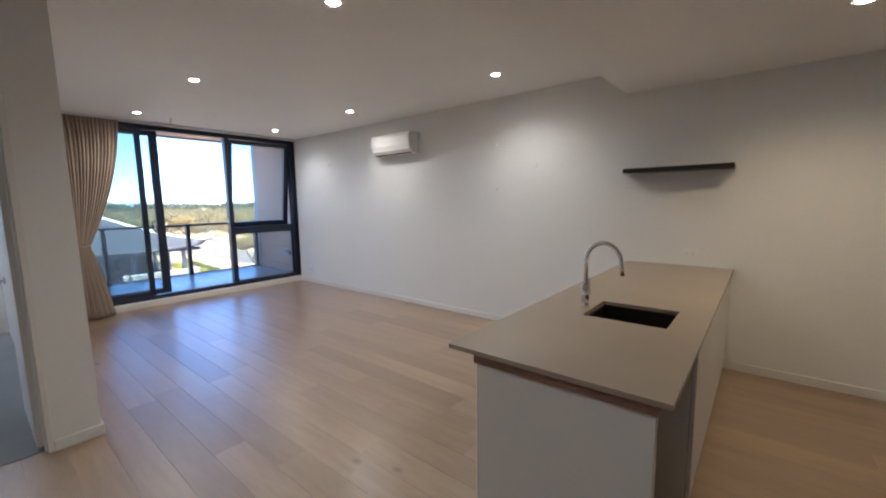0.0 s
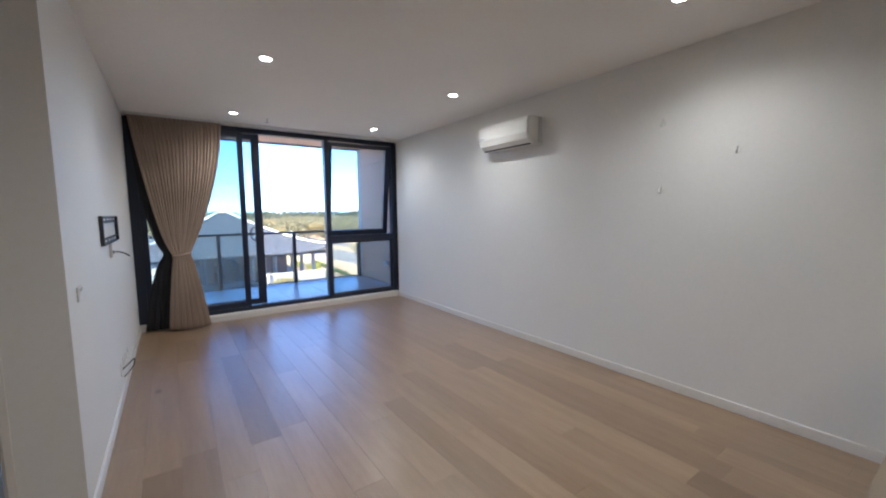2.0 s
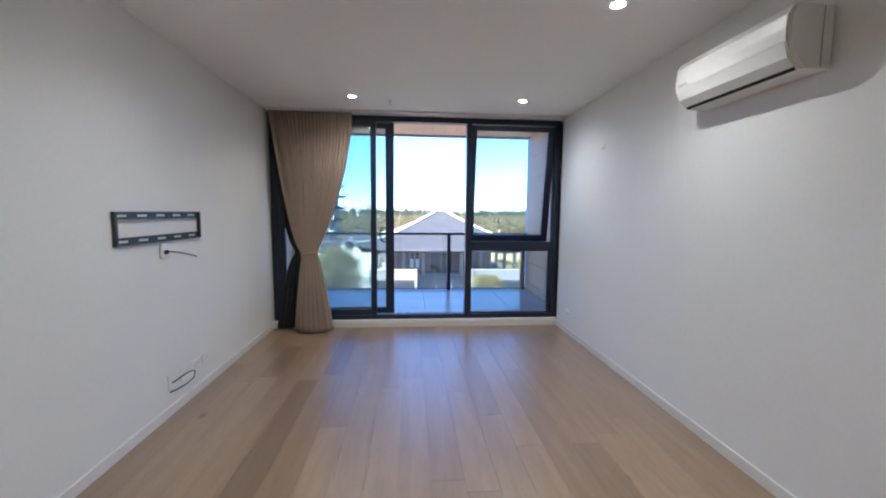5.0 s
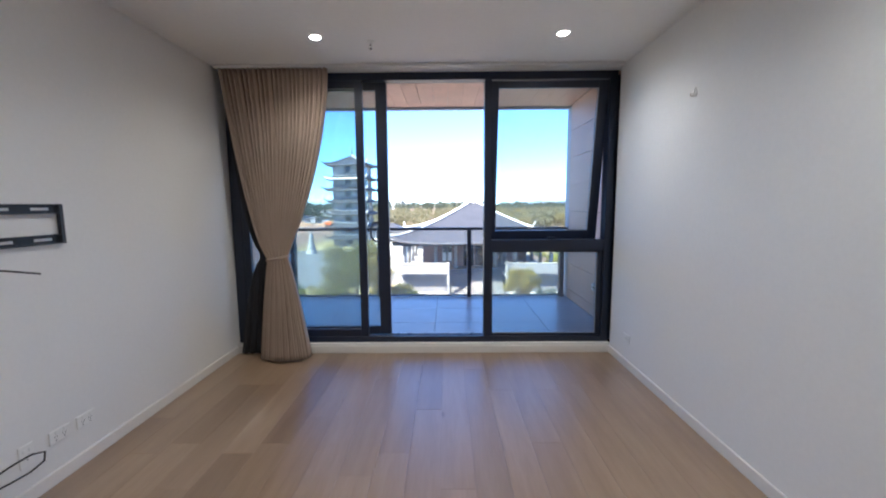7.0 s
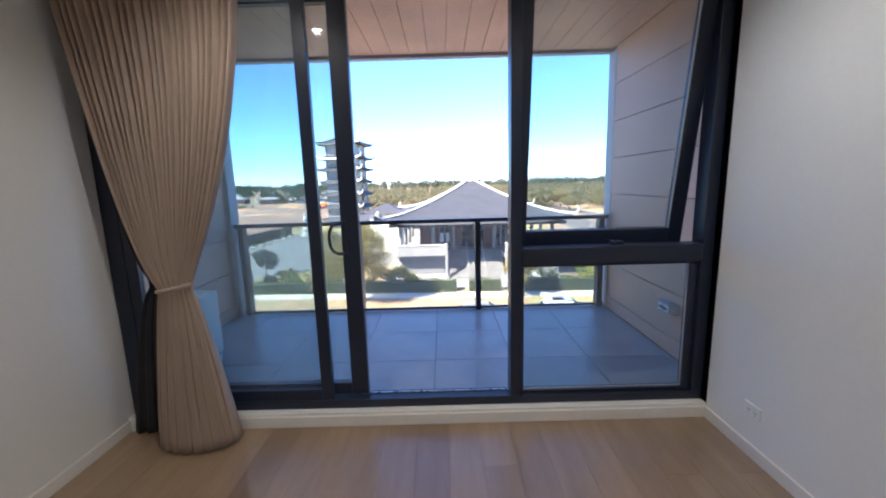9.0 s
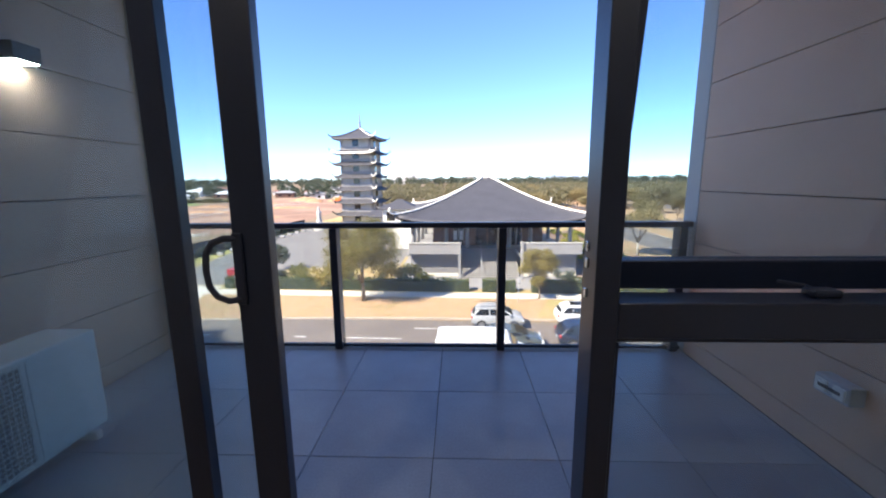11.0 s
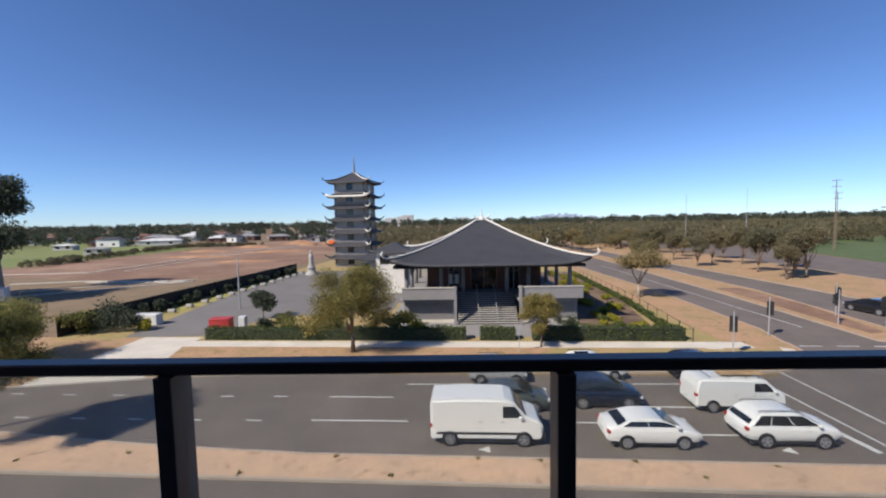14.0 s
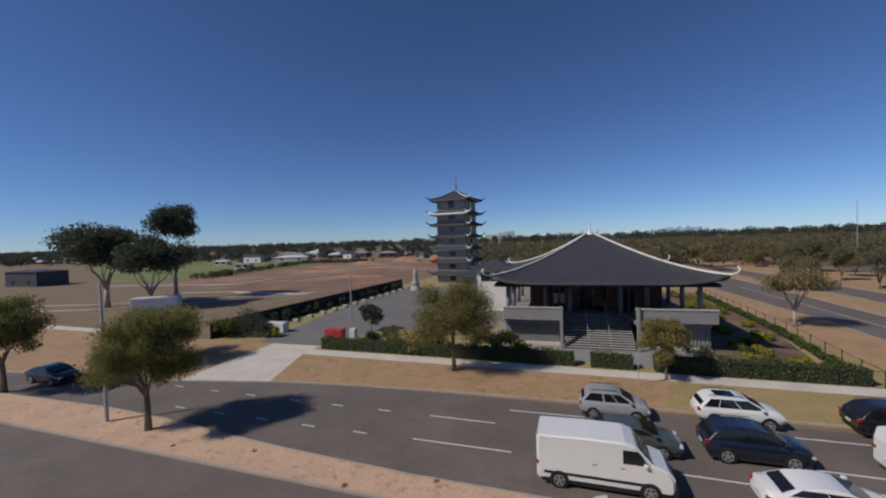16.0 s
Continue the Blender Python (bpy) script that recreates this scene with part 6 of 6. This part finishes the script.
part("finial", bm, M["white_ridge"], roof, "white finial")
# the dark under the eaves is put into the soffit colour
part("eave_soffit", boxed(-HX + 0.5, HX - 0.5, CY - HY + 0.5, CY + HY - 0.5, EZ - 0.32, EZ - 0.05), M["fence"], temple, "eave lining, black for the shade under the roof")
bm = bmesh.new()
box(bm, -9.6, 9.6, 4.3, 18.0, 2.4, 2.7)
box(bm, -9.6, -3.35, 0.25, 4.3, 2.4, 2.7)
box(bm, 3.3, 9.6, 0.25, 4.3, 2.4, 2.7)
part("terrace", bm, M["temple_grey"], temple)
for x0, x1 in ((-9.3, -3.4), (3.3, 10.1)):
    part("parapet", boxed(x0, x1, -0.05, 0.25, 2.75, 3.95, bevel=0.03), M["temple_grey"], temple, "grey rendered parapet")
    part("parapet_cap", boxed(x0 - 0.06, x1 + 0.06, -0.12, 0.32, 3.95, 4.08, bevel=0.02), M["pagoda"], temple)
    part("podium_wall", boxed(x0 + 0.5, x1 - 0.3, 1.2, 1.5, 0.0, 2.4), M["temple_grey"], temple)
    part("podium_base", boxed(x0 + 0.5, x1 - 0.3, 0.9, 1.2, 0.0, 0.3), M["concrete"], temple)
    for k in range(18):
        xk = x0 + 0.6 + k * (x1 - x0 - 1.0) / 18
        part("podium_slat", boxed(xk, xk + 0.2, 1.12, 1.2, 0.3, 2.0), M["pagoda_band"], temple)
    part("newel", boxed(x0 if x0 > 0 else x1 - 0.3, x0 + 0.3 if x0 > 0 else x1, -0.3, 0.0, 0.0, 4.2, bevel=0.02), M["temple_grey"], temple)
for k in range(15):
    # risers in dark slate: their shade against the sunlit treads is painted in
    step = part("step", boxed(-3.25, 3.25, 0.29 * k, 0.29 * (k + 1) + 0.1, 0.0 if k < 1 else 0.18 * k - 0.1, 0.18 * (k + 1) - 0.06), M["slate"], temple, "stone riser, darkened for shade below the tread")
    part("tread", boxed(-3.25, 3.25, 0.29 * k - 0.05, 0.29 * (k + 1) - 0.052, 0.18 * (k + 1) - 0.06, 0.18 * (k + 1), bevel=0.012), M["pagoda"], step, "grey stone tread")
for x in (-1.0, 1.0):
    bm = bmesh.new()
    tube(bm, [(x, 0.1, 1.0), (x, 4.4, 3.65)], 0.03, 6)
    for k in range(4):
        tube(bm, [(x, 0.2 + k * 1.35, 0.1 + k * 0.83), (x, 0.2 + k * 1.35, 1.05 + k * 0.83)], 0.025, 6)
    part("handrail", bm, M["galv"], temple, "steel stair handrail")
for x in (-8.9, -5.2, -2.6, 2.6, 5.2, 8.9):
    bm = bmesh.new()
    cyl(bm, 0.24, 0.22, 2.7, EZ - 0.25, 14, pose(x, 0.9 if abs(x) > 8 else 5.0, 0))
    part("column", bm, M["temple_grey"], temple, "", True)
for y in (6.5, 12.0, 17.4):
    for s in (-1, 1):
        bm = bmesh.new()
        cyl(bm, 0.24, 0.22, 2.7, EZ - 0.25, 14, pose(s * 8.9, y, 0))
        part("column", bm, M["temple_grey"], temple, "", True)
bm = bmesh.new()
for x0, x1 in ((-7.0, -4.4), (4.4, 7.0)):
    box(bm, x0, x1, 6.6, 6.9, 2.7, EZ - 0.3)
box(bm, -4.4, 4.4, 6.6, 6.9, 5.6, EZ - 0.3)
for x0, x1 in ((-3.0, -1.6), (1.6, 3.0)):
    box(bm, x0, x1, 6.6, 6.9, 2.7, 5.6)
box(bm, -7.0, -6.7, 6.9, 17.0, 2.7, EZ - 0.3)
box(bm, 6.7, 7.0, 6.9, 17.0, 2.7, EZ - 0.3)
box(bm, -7.0, 7.0, 17.0, 17.3, 2.7, EZ - 0.3)
part("brick_wall", bm, M["brick"], temple, "brown brick walls")
for x0, x1 in ((-4.4, -3.0), (-1.6, 1.6), (3.0, 4.4)):
    part("door", boxed(x0, x1, 6.75, 6.8, 2.7, 5.6), M["dark_glass"], temple, "dark glazed doors")
    bm = bmesh.new()
    for q in (x0 + 0.04, (x0 + x1) / 2, x1 - 0.04):
        box(bm, q - 0.05, q + 0.05, 6.68, 6.74, 2.7, 5.6)
    part("door_frame", bm, M["pagoda"] if x0 != -1.6 else M["walnut"], temple)
for x in (-4.1, -3.35):
    part("notice", boxed(x - 0.22, x + 0.22, 6.63, 6.67, 3.4, 4.6), M["tin"], temple, "white notice on the door")
bm = bmesh.new()
box(bm, -9.3, -7.6, 1.5, 16.0, 0.0, 2.4)
box(bm, 5.0, 9.0, 1.6, 16.0, 0.0, 2.4)
part("undercroft_wall", bm, M["temple_grey"], temple)

# hall behind the temple
hall = thing("temple_annex", pose(-8.0, 77.0, G), "long grey annex hall with a slate roof", "building")
part("wall", boxed(-7.0, 7.0, -4.0, 4.0, -0.1, 4.4), M["pagoda"], hall, "pale grey wall")
bm = bmesh.new()
roof_shell(bm, 8.2, 5.2, 4.3, 2.2, 0.5, 0.35)
part("roof", bm, M["slate"], hall, "slate roof", True).modifiers.new("thickness", "SOLIDIFY").thickness = 0.14
bm = bmesh.new()
tube(bm, [(-2.9, 0, 6.55), (2.9, 0, 6.55)], 0.16, 6)
part("ridge", bm, M["white_ridge"], hall, "white ridge")
for x in (-6, -3, 0, 3):
    part("window", boxed(x - 0.7, x + 0.7, -4.04, -3.98, 2.0, 3.6), M["dark_glass"], hall)
gate = thing("gate_pavilion", pose(-7.4, 64.0, G, 0, 0, -1.5), "small white gate pavilion with a curled roof", "building")
part("wall", boxed(-2.5, 2.5, -2.0, 2.0, -0.1, 6.6), M["white_ridge"], gate)
for x in (-1.2, 1.0):
    part("window", boxed(x - 0.7, x + 0.7, -2.04, -1.98, 4.6, 6.0), M["dark_glass"], gate)
bm = bmesh.new()
roof_shell(bm, 3.4, 3.0, 6.5, 1.5, 0.5, 0.1, 8, 12)
part("roof", bm, M["slate"], gate, "", True).modifiers.new("thickness", "SOLIDIFY").thickness = 0.12

# ---- pagoda ----
pagoda = thing("pagoda", pose(-23.2, 104.0, G, 0, 0, -7), "tall seven-storey grey pagoda with upturned eaves", "pagoda")
EAVES = [2.1, 5.3, 8.55, 11.7, 14.85, 17.75, 21.35]
low = -0.1
for k, e in enumerate(EAVES):
    hw = 4.05 - 0.05 * k
    last = k == len(EAVES) - 1
    part("storey", boxed(-hw, hw, -hw, hw, low, e + 0.2), M["pagoda"], pagoda)
    for s in (-1, 1):
        for q in (-1, 1):
            part("corner_pier", boxed(s * hw - 0.22, s * hw + 0.22, q * hw - 0.22, q * hw + 0.22, low, e), M["pagoda_band"], pagoda)
    part("band", boxed(-hw - 0.12, hw + 0.12, -hw - 0.12, hw + 0.12, low + 0.1, low + 0.75), M["pagoda_band"], pagoda, "dark horizontal band")
    zc = (low + e) / 2 + 0.25
    for r in range(4):
        w = boxed(-0.8, 0.8, -hw - 0.06, -hw + 0.02, zc - 0.65, zc + (1.0 if last else 0.65))
        bmesh.ops.rotate(w, verts=w.verts[:], cent=(0, 0, 0), matrix=Matrix.Rotation(math.pi / 2 * r, 3, "Z"))
        part("window", w, M["dark_glass"], pagoda, "dark window opening")
    reach = hw + (1.5 if k < 4 else 1.85)
    bm = bmesh.new()
    rise = 3.0 if last else 1.0
    pk = roof_shell(bm, reach, reach, e, rise, 0.55, 0.02 if last else (hw - 0.1) / reach, 6, 16)
    rf = part("roof", bm, M["slate"], pagoda, "slate skirt roof", True)
    rf.modifiers.new("thickness", "SOLIDIFY").thickness = 0.12
    for s in range(4):
        line = [pk(s, 1, b / 6) + Vector((0, 0, 0.08)) for b in range(7)]
        d = Vector((line[0].x, line[0].y, 0)).normalized()
        bm = bmesh.new()
        tube(bm, [line[0] + d * 0.75 + Vector((0, 0, 0.8)), line[0] + d * 0.6 + Vector((0, 0, 0.3))] + line, 0.13, 6, [0.06, 0.14] + [0.14] * 7)
        part("ridge", bm, M["white_ridge"] if s == 0 else M["slate"], rf, "", True)
    if k == 5:
        bm = bmesh.new()
        tube(bm, [pk(0, -1 + a / 6, 0) + Vector((0, -0.02, 0.12)) for a in range(13)], 0.3, 6)
        part("eave_board", bm, M["white_ridge"], rf, "white eave board", True)
    low = e + 0.2 + (0 if last else rise * 0.75)
bm = bmesh.new()
cyl(bm, 0.45, 0.28, 24.2, 25.0, 10)
cyl(bm, 0.2, 0.03, 25.0, 28.8, 8)
for k in range(4):
    cyl(bm, 0.32 - 0.05 * k, 0.32 - 0.05 * k, 25.3 + 0.6 * k, 25.45 + 0.6 * k, 10)
part("spire", bm, M["pagoda_band"], pagoda, "thin dark spire")

def turned(bm, rings, n=14):
    g = [[bm.verts.new((r * math.cos(2 * math.pi * k / n), r * math.sin(2 * math.pi * k / n), z)) for k in range(n)] for r, z in rings]
    for p, q in zip(g, g[1:]):
        for k in range(n):
            bm.faces.new((p[k], p[(k + 1) % n], q[(k + 1) % n], q[k]))
    bm.faces.new(g[-1])
    return bm


statue = mesh_object("statue", turned(bmesh.new(), [(1.3, 0), (1.25, 0.5), (0.9, 0.7), (0.85, 1.5), (1.05, 1.7), (0.7, 1.9), (0.62, 2.3), (0.5, 3.0), (0.46, 3.6), (0.55, 4.1), (0.5, 4.5), (0.2, 4.8), (0.16, 4.9), (0.27, 5.1), (0.28, 5.3), (0.16, 5.55), (0.05, 5.65)]), M["pagoda"], True)
statue.location = (-29.0, 86.0, G)
statue.scale = (1.0, 1.0, 0.95)
tagged(statue, "tall pale standing statue on a plinth", "statue")


# ---- houses and sheds far off ----
def house(x, y, w, d, h, turn, roof_mat, wall_mat, pitch=1.6, label="single-storey suburban house with a tiled roof"):
    t = thing("house", pose(x, y, G - 0.12, 0, 0, turn), label, "house", "distant houses")
    part("wall", boxed(-w / 2, w / 2, -d / 2, d / 2, -0.2, h), wall_mat, t)
    bm = bmesh.new()
    a = [bm.verts.new(v) for v in ((-w / 2 - 0.5, -d / 2 - 0.5, h), (w / 2 + 0.5, -d / 2 - 0.5, h), (w / 2 + 0.5, d / 2 + 0.5, h), (-w / 2 - 0.5, d / 2 + 0.5, h), (-w / 4, 0, h + pitch), (w / 4, 0, h + pitch))]
    for f in ((0, 1, 5, 4), (1, 2, 5), (2, 3, 4, 5), (3, 0, 4), (3, 2, 1, 0)):
        bm.faces.new([a[i] for i in f])
    part("roof", bm, roof_mat, t)
    for k in (-1, 1):
        part("window", boxed(k * w / 4 - 0.9, k * w / 4 + 0.9, -d / 2 - 0.04, -d / 2 + 0.02, 0.9, 2.1), M["dark_glass"], t)


rg = random.Random(21)
roofs = [M["terracotta"], M["grey_roof"], M["tin"], M["slate"]]
for k in range(84):
    y = rg.uniform(225, 430)
    x = -y * rg.uniform(0.25, 1.9)
    house(x, y, rg.uniform(8, 16), rg.uniform(7, 11), rg.uniform(2.5, 4.2), rg.uniform(-25, 25), rg.choice(roofs), rg.choice([M["tin"], M["render"], M["brick"]]))
house(-62, 262, 34, 20, 6.5, 5, M["tin"], M["tin"], 1.0, "long white industrial shed")
house(-200, 201, 9, 5, 2.4, 12, M["tin"], M["render"], 0.8, "small white shelter on the green field")
house(-176, 238, 24, 9, 2.8, 14, M["tin"], M["render"], 1.4, "long white-roofed clubrooms behind the field")
house(-150, 165, 8, 4, 2.3, 10, M["grey_roof"], M["render"], 0.8, "small shelter on the green field")
house(-172, 94, 16, 9, 5.0, 0, M["slate"], M["slate"], 0.6, "large dark grey shed beyond the paddock")
box_t = thing("shipping_container", pose(-68.2, 55.8, G - 0.1, 0, 0, 35), "white site container on the grass", "container")
part("body", boxed(-3.6, 3.6, -1.3, 1.3, 0.0, 2.6, bevel=0.05), M["tin"], box_t)
for k in range(12):
    part("rib", boxed(-3.3 + k * 0.58, -3.1 + k * 0.58, -1.34, -1.3, 0.15, 2.45), M["tin"], box_t)
mach = thing("excavator", pose(-58, 196, G - 0.1), "orange excavator on the building site", "excavator")
part("body", boxed(-1.4, 1.4, -1.2, 1.2, 0.9, 2.8, bevel=0.2), plain("orange_machine_paint", (0.75, 0.16, 0.03), 0.5), mach)
part("track", boxed(-1.9, 1.9, -1.4, 1.4, 0.0, 0.9, bevel=0.3), M["car_trim"], mach)
bm = bmesh.new()
tube(bm, [(1.0, 0, 2.2), (2.8, 0, 4.6), (4.6, 0, 2.6), (4.9, 0, 1.0)], 0.2, 6)
part("boom", bm, M["timber"], mach)
for k in range(14):
    x, y = -35.5 + 2.9 * k / 13, 47 + 40 * k / 13
    t = thing("rock_seat", pose(x + 0.9, y, G), "low pale stone block beside the fence", "stone", "stone blocks")
    part("stone", boxed(-0.5, 0.5, -0.25, 0.25, 0.0, 0.5, bevel=0.1), M["pagoda"], t)
M["soil"] = two_tone("orange_clay_soil", (0.42, 0.24, 0.13), (0.33, 0.18, 0.10), 0.3, fine=2)


def soil_pile(x, y, w, d, h, seed):
    """A heap of loose earth with a lumpy crest."""
    g = random.Random(seed)
    n, rings = 20, 6
    bm = bmesh.new()
    grid = []
    for r in range(rings):
        f = r / rings
        grid.append([bm.verts.new((math.cos(2 * math.pi * k / n) * w / 2 * (1 - f) * g.uniform(0.88, 1.12), math.sin(2 * math.pi * k / n) * d / 2 * (1 - f) * g.uniform(0.88, 1.12), -0.1 + h * (1 - (1 - f) ** 1.6) * g.uniform(0.85, 1.1))) for k in range(n)])
    for p, q in zip(grid, grid[1:]):
        for k in range(n):
            bm.faces.new((p[k], p[(k + 1) % n], q[(k + 1) % n], q[k]))
    bm.faces.new(grid[-1])
    ob = mesh_object("earth_mound", bm, M["soil"], True)
    ob.matrix_world = pose(x, y, G - 0.1, 0, 0, g.uniform(-15, 15))
    tagged(ob, "mound of loose orange clay on the building site", "earth mound", "clay mounds")


for k, (x, y, w, d, h) in enumerate(((-62, 214, 16, 7, 2.6), (-74, 206, 12, 6, 2.0), (-52, 222, 14, 6, 3.0), (-84, 222, 20, 8, 2.4), (-98, 196, 24, 5, 1.3), (-70, 160, 30, 4, 0.9), (-90, 140, 34, 4, 0.8), (-62, 120, 22, 3.5, 0.7), (-104, 168, 26, 5, 1.0))):
    soil_pile(x, y, w, d, h, 900 + k)
bin_t = thing("red_skip_bin", pose(-22.2, 40.6, G, 0, 0, 4), "red metal skip bin behind the hedge", "skip bin")
red = plain("red_bin_paint", (0.42, 0.03, 0.03), 0.5)
bm = bmesh.new()
for q in ((-1.0, 1.0, -0.55, -0.5), (-1.0, 1.0, 0.5, 0.55), (-1.0, -0.95, -0.5, 0.5), (0.95, 1.0, -0.5, 0.5), (-0.95, 0.95, -0.5, 0.5)):
    box(bm, *q, 0.1, 1.45 if q[1] - q[0] < 1.8 or q[3] - q[2] < 0.5 else 0.2)
part("body", bm, red, bin_t)
part("lid", boxed(-1.05, 1.05, -0.6, 0.6, 1.45, 1.55, bevel=0.03), red, bin_t)
cab_t = thing("white_cabinet", pose(-19.9, 40.6, G), "small white service cabinet behind the hedge", "cabinet")
part("body", boxed(-0.35, 0.35, -0.3, 0.3, 0.0, 1.7, bevel=0.03), M["tin"], cab_t)
part("door", boxed(-0.3, 0.3, -0.325, -0.3, 0.1, 1.6, bevel=0.005), M["tin"], cab_t)
shed = thing("utility_box", pose(-33.0, 44.4, G, 0, 0, -3), "pale grey utility box beside the driveway", "utility box")
part("body", boxed(-1.4, 1.4, -0.5, 0.5, 0.0, 1.25, bevel=0.05), M["tin"], shed)
rg = random.Random(33)
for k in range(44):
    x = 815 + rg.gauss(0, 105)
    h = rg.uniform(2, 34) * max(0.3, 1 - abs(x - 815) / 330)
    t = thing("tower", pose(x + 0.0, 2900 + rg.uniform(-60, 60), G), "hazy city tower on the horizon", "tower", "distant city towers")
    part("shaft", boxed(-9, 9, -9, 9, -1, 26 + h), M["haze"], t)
for x, y, h in ((-110, 900, 24), (-150, 980, 22), (-98, 905, 27), (40, 1200, 22)):
    t = thing("tower", pose(x, y, G), "pale distant apartment block", "tower", "distant blocks")
    part("shaft", boxed(-12, 12, -8, 8, -1, h), M["render"], t)

# ---- floorboards, tiles and cladding boards ----
floor = structure("floor", boxed(LEFT - T, W + T, BACK - T, 0.0, -0.12, -0.004), M["underlay"], "light oak timber board floor", "floor")
PLANK_W = 0.188
rng = random.Random(11)
plank_meshes = {}


def plank(x, y0, y1, width):
    key = (round(y1 - y0, 2), round(width, 3))
    if key not in plank_meshes:
        bm = bmesh.new()
        box(bm, 0.0004, key[1] - 0.0004, 0.0004, key[0] - 0.0004, -0.010, 0.0, bevel=0.0006)
        me = bpy.data.meshes.new("plank")
        bm.to_mesh(me)
        bm.free()
        me.materials.append(M["oak"])
        plank_meshes[key] = me
    ob = new("plank", plank_meshes[key])
    ob.parent = floor
    ob.location = (x, y0, 0.0)


xx = -12 * PLANK_W
while xx < W - 0.01:
    width = min(PLANK_W, W - xx)
    end = NIB + 0.05 if xx < -0.01 else 0.0
    yy = BACK - rng.choice([0.0, 0.4, 0.8, 1.2, 1.6])
    first = True
    while yy < end - 0.02:
        y1 = min(yy + rng.choice([1.9, 1.9, 1.9, 1.2, 0.8]), end)
        if end - y1 < 0.25:
            y1 = end
        a = max(yy, BACK)
        if y1 - a > 0.02:
            plank(xx, round(a, 2), round(y1, 2), width)
        yy = y1
    xx += PLANK_W

TX, TY, TS = 1.973, 1.386, 0.635
tile_meshes = {}
for i in range(-4, 5):
    for j in range(-3, 3):
        x0, x1 = max(TX + i * TS, BX0), min(TX + (i + 1) * TS, BX1)
        y0, y1 = max(TY + j * TS, 0.192), min(TY + (j + 1) * TS, 2.14)
        if x1 - x0 < 0.02 or y1 - y0 < 0.02:
            continue
        key = (round(x1 - x0, 3), round(y1 - y0, 3))
        if key not in tile_meshes:
            bm = boxed(0.002, key[0] - 0.002, 0.002, key[1] - 0.002, -0.012, 0.0, bevel=0.0015)
            me = bpy.data.meshes.new("tile")
            bm.to_mesh(me)
            bm.free()
            me.materials.append(M["tile"])
            tile_meshes[key] = me
        ob = new("tile", tile_meshes[key])
        ob.parent = bfloor
        ob.location = (x0, y0, BZ)

BOARDS = [BZ, 0.22, 0.60, 0.98, 1.37, 1.75, 2.13, 2.51, SOF]
for holder, xa, xb in ((wall_l, BX0 - 0.02, BX0), (wall_r, BX1, BX1 + 0.02)):
    for za, zb in zip(BOARDS, BOARDS[1:]):
        ob = part("board", boxed(xa, xb, 0.183, 2.021, za + 0.003, zb - 0.003, bevel=0.002), M["cladding"], holder)
